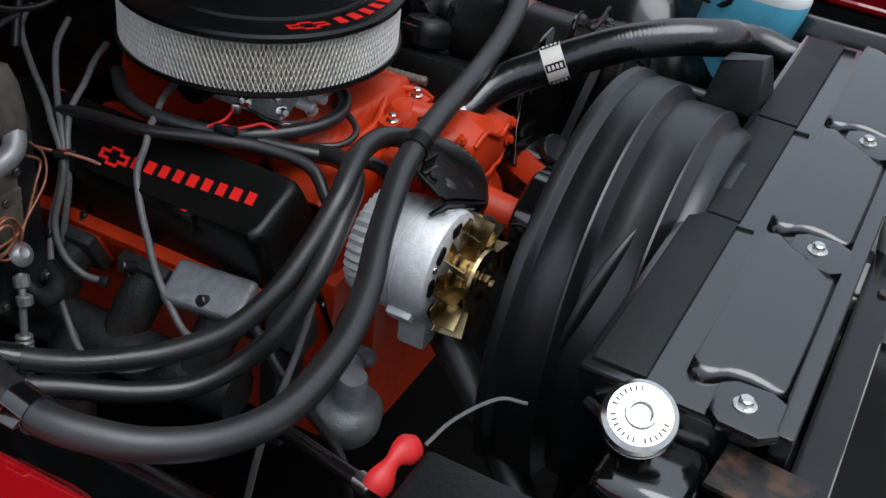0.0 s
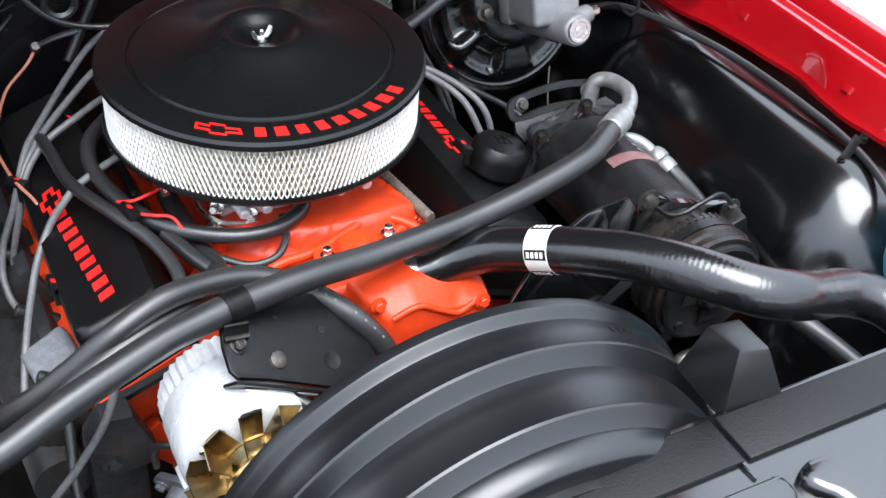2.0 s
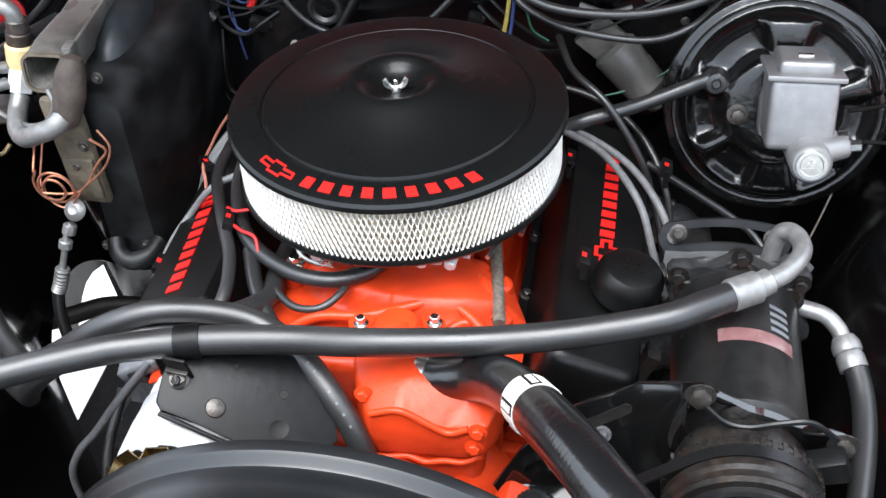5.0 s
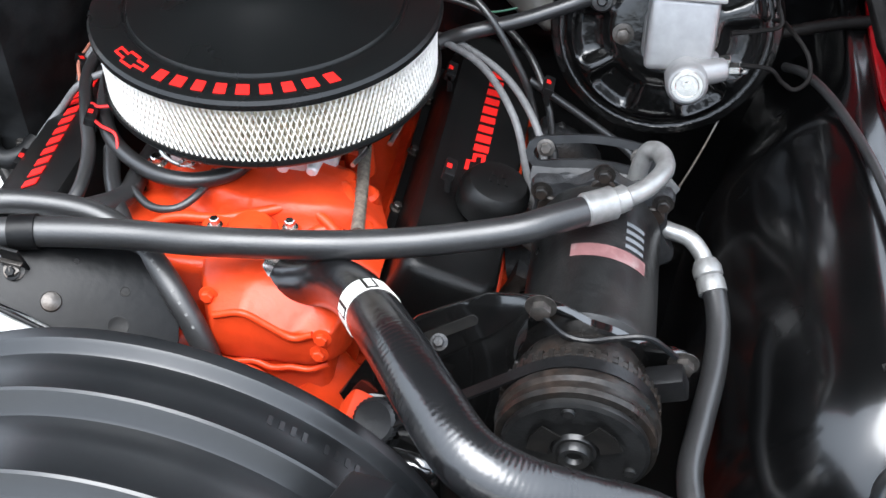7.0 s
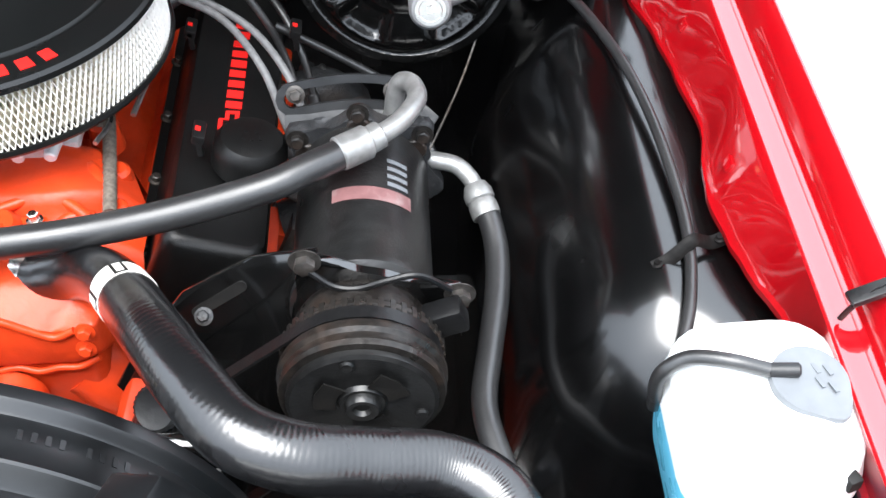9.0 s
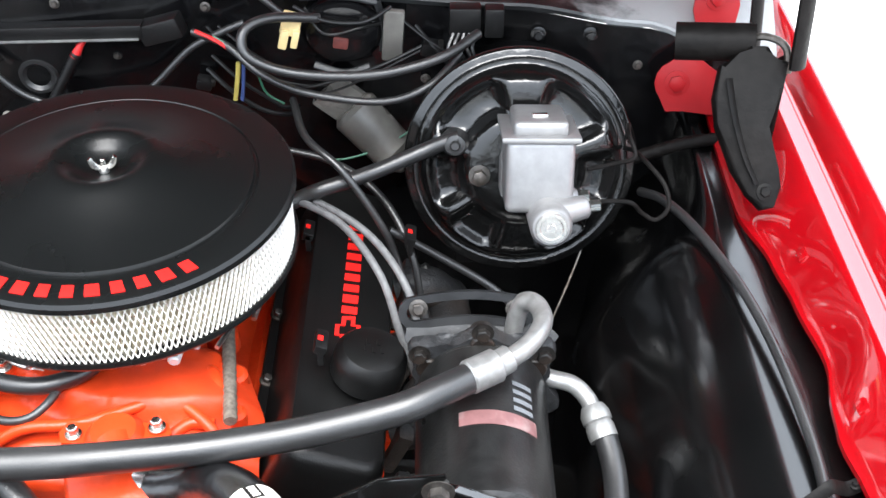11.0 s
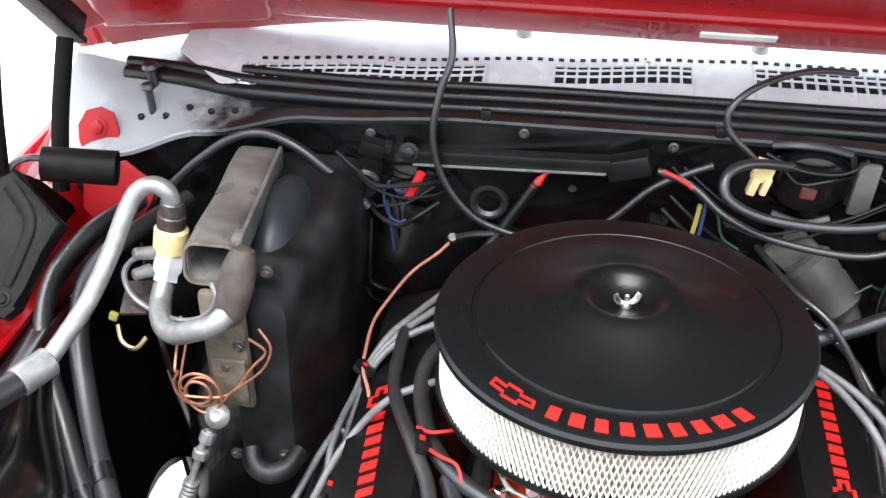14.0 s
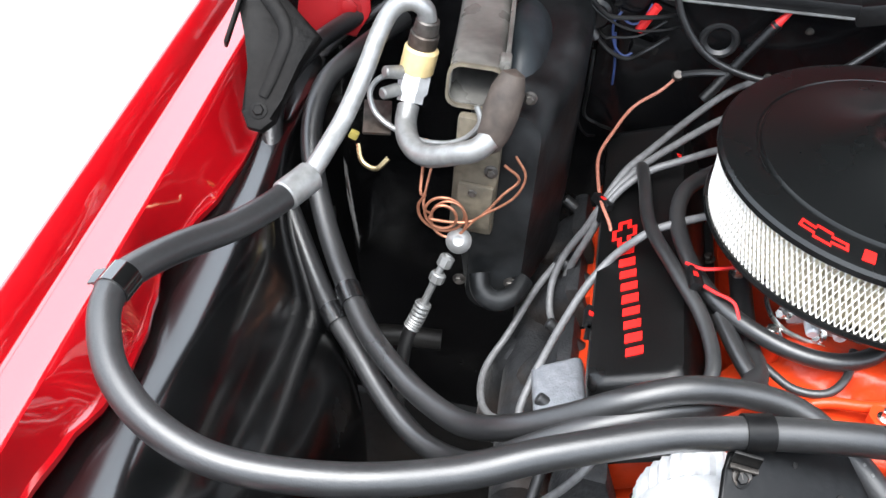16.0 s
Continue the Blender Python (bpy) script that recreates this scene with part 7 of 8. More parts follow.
evaporator()
t = thing("expansion_valve", "aluminium expansion valve with a yellow ring and bent tube", "expansion valve", (-0.485, 0.09, -0.09))
bm = B()
cyl(bm, (-0.476, 0.110, 0.018), (-0.478, 0.110, 0.002), 0.0125, 0.0135)
cyl(bm, (-0.478, 0.110, 0.002), (-0.481, 0.109, -0.016), 0.0155)
part("upper_body", bm, DULLSTEEL, t)
part("yellow_ring", cyl(B(), (-0.480, 0.109, -0.014), (-0.4845, 0.106, -0.044), 0.0185, 0.0185, 28, 0.003), CREAM, t, "cream yellow plastic ring")
bm = B()
lathe(bm, [(0, 0), (0.015, 0), (0.017, 0.003), (0.017, 0.022), (0.014, 0.026), (0.014, 0.034), (0, 0.034)], frame_of((-0.4845, 0.106, -0.043), (-0.487, 0.082, -0.078)), 6)
part("hex_body", bm, CASTAL, t)
bm = B()
tube(bm, [(-0.487, 0.084, -0.074), (-0.486, 0.066, -0.086), (-0.476, 0.042, -0.092), (-0.455, 0.020, -0.088), (-0.425, 0.006, -0.070), (-0.405, 0.004, -0.060), (-0.392, 0.013, -0.050)], 0.0118, 16)
part("bent_tube", bm, ALPIPE, t, "thick bent aluminium tube")
bm = B()
tube(bm, [(-0.500, 0.095, -0.045), (-0.518, 0.088, -0.046), (-0.528, 0.080, -0.060), (-0.520, 0.070, -0.078), (-0.498, 0.060, -0.088), (-0.46, 0.040, -0.085), (-0.425, 0.025, -0.068), (-0.405, 0.020, -0.040), (-0.410, 0.025, -0.022)], 0.0032, 8)
part("thin_tube", bm, ALPIPE, t)
for p, q in (((-0.498, 0.094, -0.040), (-0.514, 0.080, -0.034)), ((-0.500, 0.088, -0.058), (-0.514, 0.072, -0.056))):
    part("service_port", cyl(B(), p, q, 0.0075, 0.0065, 16), ALPIPE, t)
bm = B()
box(bm, (-0.520, 0.085, -0.095), (0.03, 0.05, 0.004), (10, 0, 10), 0.001)
part("support", bm, DULLSTEEL, t)
hose("capillary_tube", [(-0.462, 0.06, -0.095), (-0.459, 0.02, -0.133)] + [(-0.432 + (0.028 - 0.0007 * k) * math.cos(0.55 * k + 2.4), 0.012 - 0.0004 * k, -0.150 + (0.027 - 0.0006 * k) * math.sin(0.55 * k + 2.4)) for k in range(26)] + [(-0.400, 0.01, -0.155), (-0.372, 0.015, -0.118), (-0.358, 0.02, -0.10), (-0.375, 0.02, -0.085)], 0.0016, COPPER, "thin copper capillary tube in loose coils", "tube", 8, 4)
hose("capillary_tube", [(-0.45, 0.05, -0.10), (-0.455, 0.02, -0.15)] + [(-0.425 + 0.019 * math.cos(0.6 * k + 3), 0.006, -0.155 + 0.024 * math.sin(0.6 * k + 3)) for k in range(16)] + [(-0.395, 0.01, -0.15), (-0.362, 0.012, -0.12), (-0.352, 0.02, -0.095), (-0.365, 0.025, -0.075)], 0.0014, COPPER, "thin copper capillary tube in loose coils", "tube", 8, 4)
bm = B()
lathe(bm, [(0, 0.004), (0.006, 0.006), (0.012, 0.003), (0.014, 0), (0.012, -0.003), (0, -0.003)], pose(-0.412, 0.004, -0.180, 50, 0, 0), 28)
solo("round_plug", bm, ALPIPE, "shiny round metal plug on the evaporator case", "plug")
t = thing("heater_line", "thin aluminium line with two fittings below the evaporator", "line", (-0.43, -0.01, -0.26))
part("rod", tube(B(), [(-0.420, 0.0, -0.198), (-0.428, -0.008, -0.215), (-0.434, -0.012, -0.235), (-0.445, -0.02, -0.27)], 0.0042, 10), ALPIPE, t)
for a, b, r in (((-0.421, -0.001, -0.199), (-0.425, -0.006, -0.211), 0.0085), ((-0.428, -0.010, -0.217), (-0.431, -0.013, -0.228), 0.0088)):
    part("fitting", cyl(B(), a, b, r, r, 8), ALPIPE, t)
part("crimp", tube(B(), [(-0.441, -0.017, -0.258), (-0.447, -0.022, -0.278), (-0.452, -0.026, -0.29)], 0.0085, 12, 8, ridges=1), ALPIPE, t)
part("lower_hose", tube(B(), [(-0.452, -0.026, -0.288), (-0.458, -0.03, -0.33), (-0.46, -0.03, -0.42)], 0.008, 12), RUBBER, t)
hose("brass_clip", [(-0.535, 0.06, -0.115), (-0.528, 0.05, -0.130), (-0.512, 0.046, -0.134), (-0.500, 0.052, -0.122)], 0.0030, GOLD, "small brass spring clip by the heater hoses", "clip", 8)
bm = B()
box(bm, (-0.541, 0.065, -0.108), (0.010, 0.006, 0.010), (0, 20, 0), 0.002)
solo("wire_tag", bm, YELLOW, "small yellow wire tag by the heater hoses", "tag")

# ---- spark plug wires ----
PW = [
    [(-0.075, 0.305, -0.104), (-0.090, 0.302, -0.105), (-0.130, 0.274, -0.110), (-0.176, 0.215, -0.118), (-0.224, 0.145, -0.128), (-0.247, 0.115, -0.138), (-0.265, 0.086, -0.160), (-0.274, 0.083, -0.190), (-0.296, 0.082, -0.240), (-0.321, 0.062, -0.280), (-0.345, 0.021, -0.320), (-0.364, -0.018, -0.340), (-0.364, -0.062, -0.340), (-0.351, -0.097, -0.330), (-0.325, -0.115, -0.315)],
    [(-0.090, 0.232, -0.098), (-0.139, 0.205, -0.105), (-0.177, 0.173, -0.115), (-0.224, 0.126, -0.128), (-0.246, 0.102, -0.140), (-0.267, 0.081, -0.164), (-0.278, 0.077, -0.192), (-0.296, 0.076, -0.235), (-0.305, 0.059, -0.265), (-0.303, 0.033, -0.285), (-0.292, 0.005, -0.292)],
    [(-0.110, 0.152, -0.100), (-0.148, 0.138, -0.105), (-0.184, 0.120, -0.112), (-0.221, 0.108, -0.126), (-0.246, 0.093, -0.142), (-0.264, 0.078, -0.166), (-0.272, 0.073, -0.195), (-0.284, 0.072, -0.235), (-0.290, 0.075, -0.270), (-0.280, 0.08, -0.29)],
    [(-0.120, 0.034, -0.108), (-0.158, 0.024, -0.110), (-0.190, 0.009, -0.113), (-0.215, -0.001, -0.120), (-0.231, -0.009, -0.130), (-0.251, -0.012, -0.155), (-0.272, -0.033, -0.180), (-0.289, -0.057, -0.210), (-0.303, -0.080, -0.240), (-0.315, -0.108, -0.265), (-0.320, -0.131, -0.285), (-0.305, -0.145, -0.30)],
    [(0.120, 0.115, -0.095), (0.160, 0.098, -0.092), (0.214, 0.062, -0.098), (0.256, 0.004, -0.118), (0.276, -0.030, -0.165), (0.30, -0.06, -0.23)],
    [(0.120, 0.125, -0.100), (0.176, 0.104, -0.096), (0.242, 0.056, -0.106), (0.284, -0.002, -0.132), (0.296, -0.020, -0.19), (0.30, 0.02, -0.24)],
    [(0.10, 0.20, -0.09), (0.19, 0.19, -0.105), (0.25, 0.15, -0.125), (0.285, 0.10, -0.165), (0.30, 0.07, -0.24)],
]
for i, p in enumerate(PW):
    w = thing("spark_plug_wire", "grey silicone spark plug wire over the valve cover" if i != 6 else "dark spark plug wire behind the valve cover", "plug wire", p[0], "spark plug wires")
    part("wire", tube(B(), p, 0.0042, 10), GREYWIRE if i != 6 else RUBBER, w)
    part("boot", cyl(B(), Vector(p[-1]) - (Vector(p[-1]) - Vector(p[-2])) * 0.35, p[-1], 0.0068, 0.0082, 12), RUBBER, w, "black rubber boot")
for p, rz in (((-0.266, 0.080, -0.157), 40), ((-0.188, 0.155, -0.138), 10), ((-0.178, -0.080, -0.108), 10), ((-0.267, -0.090, -0.171), 0), ((0.204, -0.100, -0.112), 0), ((0.176, 0.080, -0.120), 0), ((0.285, 0.085, -0.13), 0)):
    t = thing("wire_separator", "small black wire separator with a red mark", "separator", p, "wire separators")
    bm = B()
    box(bm, p, (0.012, 0.026, 0.010), (0, 20, rz), 0.002)
    box(bm, (p[0], p[1] - 0.010, p[2] - 0.008), (0.006, 0.006, 0.022), (0, 0, rz), 0.001)
    part("clip", bm, BLACKPL, t)
    bm = B()
    box(bm, (p[0], p[1], p[2] + 0.0052), (0.005, 0.006, 0.0015), (0, 20, rz))
    part("mark", bm, LETTER, t)

# ---- hoses and wires round the carburettor ----
hose("breather_hose", [(-0.150, 0.10, -0.105), (-0.185, 0.060, -0.108), (-0.193, 0.010, -0.114), (-0.176, -0.055, -0.119), (-0.146, -0.104, -0.121), (-0.096, -0.140, -0.122), (-0.052, -0.150, -0.121), (-0.017, -0.138, -0.119), (0.000, -0.116, -0.117), (0.006, -0.09, -0.115)], 0.0085, RUBBER, "black rubber hose looping below the air cleaner", seg=14)
hose("breather_hose", [(-0.232, 0.135, -0.160), (-0.229, 0.120, -0.132), (-0.226, 0.070, -0.122), (-0.220, 0.004, -0.119), (-0.191, -0.068, -0.118), (-0.166, -0.125, -0.122), (-0.158, -0.180, -0.13), (-0.18, -0.22, -0.15)], 0.0072, RUBBER, "black rubber hose across the valve cover", seg=14)
hose("vacuum_line", [(-0.110, -0.155, -0.135), (-0.084, -0.176, -0.137), (-0.056, -0.178, -0.134), (-0.038, -0.160, -0.128), (-0.03, -0.13, -0.122)], 0.0042, RUBBER, "thin black vacuum line under the air cleaner", seg=10)
hose("bypass_hose", [(-0.150, -0.105, -0.128), (-0.130, -0.155, -0.133), (-0.105, -0.195, -0.140), (-0.080, -0.225, -0.150), (-0.055, -0.245, -0.19)], 0.0085, RUBBER, "short black hose beside the intake manifold", seg=12)
hose("ignition_wire", [(-0.186, -0.060, -0.108), (-0.172, -0.072, -0.102), (-0.155, -0.070, -0.100), (-0.137, -0.060, -0.104), (-0.115, -0.065, -0.108)], 0.0018, REDWIRE, "thin red wire to the carburettor", "wire", 8)
hose("ignition_wire", [(-0.182, -0.078, -0.110), (-0.160, -0.098, -0.106), (-0.142, -0.106, -0.108), (-0.135, -0.120, -0.116)], 0.0018, REDWIRE, "thin red wire to the carburettor", "wire", 8)
bm = B()
box(bm, (-0.137, -0.064, -0.104), (0.010, 0.010, 0.012), (0, 10, 20), 0.002)
solo("wire_terminal", bm, STEEL, "bright wire terminal on the carburettor", "terminal")

# ---- front accessories low down ----
t = thing("fuel_pump", "grey cast fuel pump low on the engine block", "fuel pump", (-0.19, -0.25, -0.40))
bm = B()
lathe(bm, [(0, -0.05), (0.034, -0.05), (0.040, -0.035), (0.041, -0.012), (0.036, -0.004), (0.028, 0.0), (0.022, 0.004), (0.019, 0.010), (0.0185, 0.040), (0.016, 0.045), (0, 0.046)], pose(-0.225, -0.290, -0.375, 6, -6, 0), 32)
part("body", bm, CASTGREY, t)
bm = B()
cyl(bm, (-0.218, -0.285, -0.362), (-0.190, -0.262, -0.345), 0.020, 0.018, 20)
part("neck", bm, CASTGREY, t)
bm = B()
mf = frame_of((-0.190, -0.262, -0.345), (-0.206, -0.275, -0.352))
plate(bm, [(0.036, 0.0), (0.030, 0.016), (0.0, 0.034), (-0.030, 0.020), (-0.042, 0.0), (-0.030, -0.020), (0.0, -0.034), (0.030, -0.016)], 0.008, mf, 0.002)
part("flange", bm, CASTGREY, t)
bolts([(mf @ Vector((x, 0, 0.008)), mf.to_3x3() @ Vector((0, 0, 1))) for x in (0.026, -0.030)], t, CASTGREY, 0.006, 0.006)
bm = B()
tube(bm, [(-0.222, -0.265, -0.29), (-0.222, -0.275, -0.25), (-0.2, -0.30, -0.23), (-0.14, -0.30, -0.25)], 0.004, 8)
part("fuel_line", bm, DULLSTEEL, t)
t = thing("lower_hose", "black lower radiator hose with a steel clamp", "hose", (-0.10, -0.40, -0.40))
part("rubber_hose", tube(B(), [(-0.10, -0.325, -0.30), (-0.125, -0.36, -0.315), (-0.15, -0.41, -0.35), (-0.20, -0.50, -0.42), (-0.30, -0.60, -0.48)], 0.022, 16), RUBBER, t)
part("clamp", lathe(B(), [(0.0225, -0.006), (0.024, -0.006), (0.024, 0.006), (0.0225, 0.006)], frame_of((-0.112, -0.342, -0.307), (-0.125, -0.36, -0.315)), 28), STEEL, t, "bright steel clamp")
hose("oil_line", [(-0.29, -0.20, -0.26), (-0.30, -0.26, -0.32), (-0.28, -0.31, -0.40), (-0.26, -0.32, -0.5)], 0.006, RUBBER, "black wiring loom down the front of the engine", "loom", 10)
t = thing("power_steering_pump", "black power steering pump with a ribbed grey cap", "pump", (0.19, -0.35, -0.30))
bm = B()
box(bm, (0.195, -0.335, -0.265), (0.10, 0.11, 0.10), (0, 0, 0), 0.025, 4)
part("reservoir", bm, GLOSS, t)
mc_ = frame_of((0.183, -0.338, -0.216), (0.172, -0.365, -0.186))
part("neck", lathe(B(), [(0, 0), (0.014, 0), (0.014, 0.012), (0, 0.012)], mc_, 24), GLOSS, t)
bm = B()
cols = []
for i in range(56):
    a = 2 * math.pi * i / 56
    rr_ = 0.0215 - (0.0012 if i % 2 else 0)
    cols.append([bm.verts.new(mc_ @ Vector((r * math.cos(a), r * math.sin(a), z))) for r, z in ((rr_, 0.010), (rr_, 0.020), (0.018, 0.0225), (0.012, 0.021))])
for i in range(56):
    a, b = cols[i], cols[(i + 1) % 56]
    for j in range(3):
        bm.faces.new((a[j], b[j], b[j + 1], a[j + 1]))
bm.faces.new([c[-1] for c in cols])
part("cap", bm, GREYBOX, t, "ribbed grey cap")
# pressure lines and fittings low beside the steering pump
t = thing("pressure_line", "bright steel pressure lines with fittings beside the steering pump", "steel line", (0.35, -0.44, -0.36))
part("pipe", tube(B(), [(0.334, -0.405, -0.235), (0.333, -0.420, -0.255), (0.342, -0.440, -0.275), (0.352, -0.462, -0.305), (0.35, -0.47, -0.38)], 0.0052, 10), STEEL, t)
part("pipe", tube(B(), [(0.372, -0.400, -0.235), (0.368, -0.418, -0.250), (0.370, -0.436, -0.275), (0.358, -0.455, -0.31), (0.355, -0.46, -0.39)], 0.0048, 10), STEEL, t)
part("elbow", tube(B(), [(0.318, -0.402, -0.24), (0.330, -0.400, -0.232), (0.352, -0.402, -0.232), (0.374, -0.398, -0.236)], 0.0085, 12), DULLSTEEL, t)
for x, y, z in ((0.352, -0.398, -0.245), (0.390, -0.445, -0.285), (0.315, -0.430, -0.275)):
    part("fitting", cyl(B(), (x, y, z), (x + 0.004, y - 0.018, z - 0.006), 0.0095, 0.0095, 6), CASTGREY, t)
part("valve_body", box(B(), (0.372, -0.452, -0.315), (0.040, 0.045, 0.05), (10, 8, 20), 0.006, 3), CASTGREY, t)
part("hose_tail", tube(B(), [(0.30, -0.455, -0.285), (0.335, -0.47, -0.287), (0.39, -0.475, -0.29), (0.45, -0.47, -0.31)], 0.0075, 12), RUBBER, t)
# drive belt between compressor and crank
bm = B()
loop = []
for cx_, cz_, r_, a0, a1 in ((0.356, -0.153, 0.0665, -60, 130), (0.04, -0.43, 0.08, 130, 300)):
    loop += [(cx_ + r_ * math.cos(radians(lerp(a0, a1, k / 12))), cz_ + r_ * math.sin(radians(lerp(a0, a1, k / 12)))) for k in range(13)]
o2 = [(0.25 + (x - 0.25) * 1.0, z) for x, z in loop]
cx_, cz_ = 0.2, -0.29
inn = [(cx_ + (x - cx_) * 0.965, cz_ + (z - cz_) * 0.965) for x, z in loop]
loops(bm, loop, inn, lambda u, v, h: Vector((u, -0.345 - h, v)), 0.012)
solo("drive_belt", bm, BLACKPL, "black V belt round the compressor pulley", "belt")

# ---- along the firewall ----
t = thing("harness_tray", "long black wiring channel on the firewall", "wiring channel", (-0.12, 0.29, 0.0))
bm = B()
box(bm, (-0.135, 0.284, 0.006), (0.235, 0.018, 0.018), (0, -4, -4), 0.003)
part("channel", bm, BLACKPL, t)
bm = B()
box(bm, (-0.135, 0.273, -0.001), (0.225, 0.003, 0.003), (0, -4, -4), 0.001)
part("edge_strip", bm, ALPIPE, t, "thin worn bright edge")
bm = B()
box(bm, (0.002, 0.278, 0.014), (0.05, 0.024, 0.026), (0, -18, -6), 0.004)
part("end_box", bm, BLACKPL, t)
part("screw", bolt(B(), (-0.252, 0.282, 0.006), (0, -1, 0.2), 0.008, 0.006), BLACKPL, t)


def ribbed(name, pts, r, label, n=14):
    return hose(name, pts, r, RUBBER, label, "conduit", 10, n, ridges=1)


t = thing("wire_conduit", "black ribbed conduit with a red taped end", "conduit", (-0.13, 0.27, -0.09))
part("conduit", tube(B(), [(-0.165, 0.25, -0.115), (-0.142, 0.265, -0.085), (-0.120, 0.272, -0.050), (-0.100, 0.277, -0.018)], 0.0062, 10, 14, ridges=1), BLACKPL, t)
part("taped_end", tube(B(), [(-0.103, 0.276, -0.022), (-0.097, 0.277, -0.012), (-0.090, 0.279, -0.003)], lambda u: 0.006 - 0.003 * u, 10), REDWIRE, t, "red taped end")
ribbed("wire_conduit", [(-0.640, 0.26, -0.16), (-0.600, 0.275, -0.112), (-0.547, 0.280, -0.064), (-0.510, 0.280, -0.028), (-0.462, 0.280, 0.008), (-0.423, 0.280, 0.017), (-0.383, 0.270, 0.008), (-0.344, 0.264, -0.018), (-0.316, 0.266, -0.045), (-0.300, 0.272, -0.066)], 0.0055, "black ribbed conduit arching over the evaporator case", 16)
hose("hood_wire", [(-0.212, 0.32, 0.17), (-0.205, 0.295, 0.125), (-0.216, 0.283, 0.086), (-0.223, 0.275, 0.032), (-0.210, 0.270, -0.018), (-0.177, 0.266, -0.060), (-0.135, 0.262, -0.078), (-0.088, 0.258, -0.080), (-0.025, 0.262, -0.060), (0.030, 0.272, -0.010), (0.068, 0.277, 0.010), (0.095, 0.280, 0.021)], 0.0042, RUBBER, "black wire hanging from the hood to the firewall", "wire", 10)
hose("washer_feed", [(0.26, 0.42, 0.085), (0.200, 0.37, 0.105), (0.140, 0.31, 0.112), (0.106, 0.282, 0.096), (0.104, 0.276, 0.070), (0.128, 0.275, 0.045), (0.145, 0.275, 0.030)], 0.0040, RUBBER, "black washer feed tube rising over the cowl", "tube", 10)
hose("battery_feed", [(0.180, 0.275, 0.030), (0.130, 0.245, 0.045), (0.104, 0.225, 0.040), (0.106, 0.210, 0.020), (0.142, 0.205, 0.003), (0.20, 0.205, -0.004), (0.26, 0.21, -0.002), (0.32, 0.225, 0.010), (0.36, 0.26, 0.02)], 0.0056, RUBBER, "thick black cable along the firewall", "cable", 12)
hose("wiring_loom", [(0.035, 0.278, 0.010), (0.075, 0.265, 0.0), (0.115, 0.24, -0.022), (0.17, 0.215, -0.032), (0.253, 0.205, -0.036), (0.305, 0.21, -0.018), (0.34, 0.25, 0.0)], 0.0045, RUBBER, "black wiring loom along the firewall", "loom", 10)
hose("wiring_loom", [(0.150, 0.23, -0.05), (0.173, 0.14, -0.040), (0.213, 0.10, -0.055), (0.252, 0.085, -0.112), (0.270, 0.08, -0.160), (0.29, 0.05, -0.23)], 0.0042, RUBBER, "black loom falling behind the valve cover", "loom", 10)
hose("wiring_loom", [(0.262, 0.10, -0.135), (0.325, 0.095, -0.174), (0.384, 0.085, -0.212), (0.41, 0.06, -0.235), (0.43, 0.02, -0.27)], 0.0045, RUBBER, "black loom below the brake booster", "loom", 10)
hose("red_wire", [(0.040, 0.272, 0.014), (0.062, 0.265, 0.007), (0.078, 0.262, -0.003)], 0.0024, REDWIRE, "short red wire on the firewall", "wire", 8)
hose("green_wire", [(0.060, 0.268, 0.010), (0.085, 0.262, -0.004), (0.105, 0.262, -0.030), (0.115, 0.262, -0.060), (0.135, 0.262, -0.075)], 0.0014, GREENWIRE, "thin green wire on the firewall", "wire", 6)
hose("green_wire", [(0.165, 0.24, -0.130), (0.20, 0.235, -0.135), (0.25, 0.24, -0.120), (0.30, 0.25, -0.090)], 0.0013, GREENWIRE, "thin green wire on the firewall", "wire", 6)
hose("yellow_wire", [(0.086, 0.266, -0.022), (0.083, 0.262, -0.045), (0.079, 0.258, -0.068)], 0.0028, YELLOW, "short yellow wire on the firewall", "wire", 8)
hose("blue_wire", [(0.092, 0.266, -0.020), (0.090, 0.262, -0.045), (0.087, 0.258, -0.068)], 0.0022, BLUEWIRE, "short blue wire on the firewall", "wire", 8)
for p in ([(-0.275, 0.285, -0.035), (-0.282, 0.28, -0.050), (-0.276, 0.275, -0.075), (-0.262, 0.275, -0.086), (-0.248, 0.28, -0.075)], [(-0.278, 0.285, -0.040), (-0.262, 0.28, -0.046), (-0.250, 0.28, -0.040), (-0.242, 0.285, -0.020)], [(-0.278, 0.28, -0.06), (-0.272, 0.275, -0.10), (-0.270, 0.28, -0.13)]):
    hose("blue_wire", p, 0.0015, BLUEWIRE, "blue wires bunched on the firewall", "wire", 8)
hose("red_connector", [(-0.252, 0.278, -0.052), (-0.244, 0.278, -0.035), (-0.236, 0.278, -0.018)], 0.0055, REDWIRE, "red connector on the firewall", "connector", 8)
t = thing("firewall_plug", "black round plug on the firewall", "plug", (-0.305, 0.295, -0.05))
part("body", lathe(B(), [(0, 0.02), (0.016, 0.02), (0.02, 0.016), (0.02, 0), (0.026, 0), (0.026, -0.004), (0, -0.004)], pose(-0.305, 0.295, -0.040, 90, 0, 0), 24), BLACKPL, t)
bm = B()
lathe(bm, [(0.014, 0), (0.018, 0.004), (0.022, 0.004), (0.024, 0), (0.020, -0.002)], pose(-0.157, 0.294, -0.058, 90, 0, 0), 28)
solo("firewall_grommet", bm, RUBBER, "black rubber grommet ring in the firewall", "grommet")
t = thing("cable_terminal", "bright terminal with a black lead at the firewall", "terminal", (-0.197, 0.275, -0.105))
bm = B()
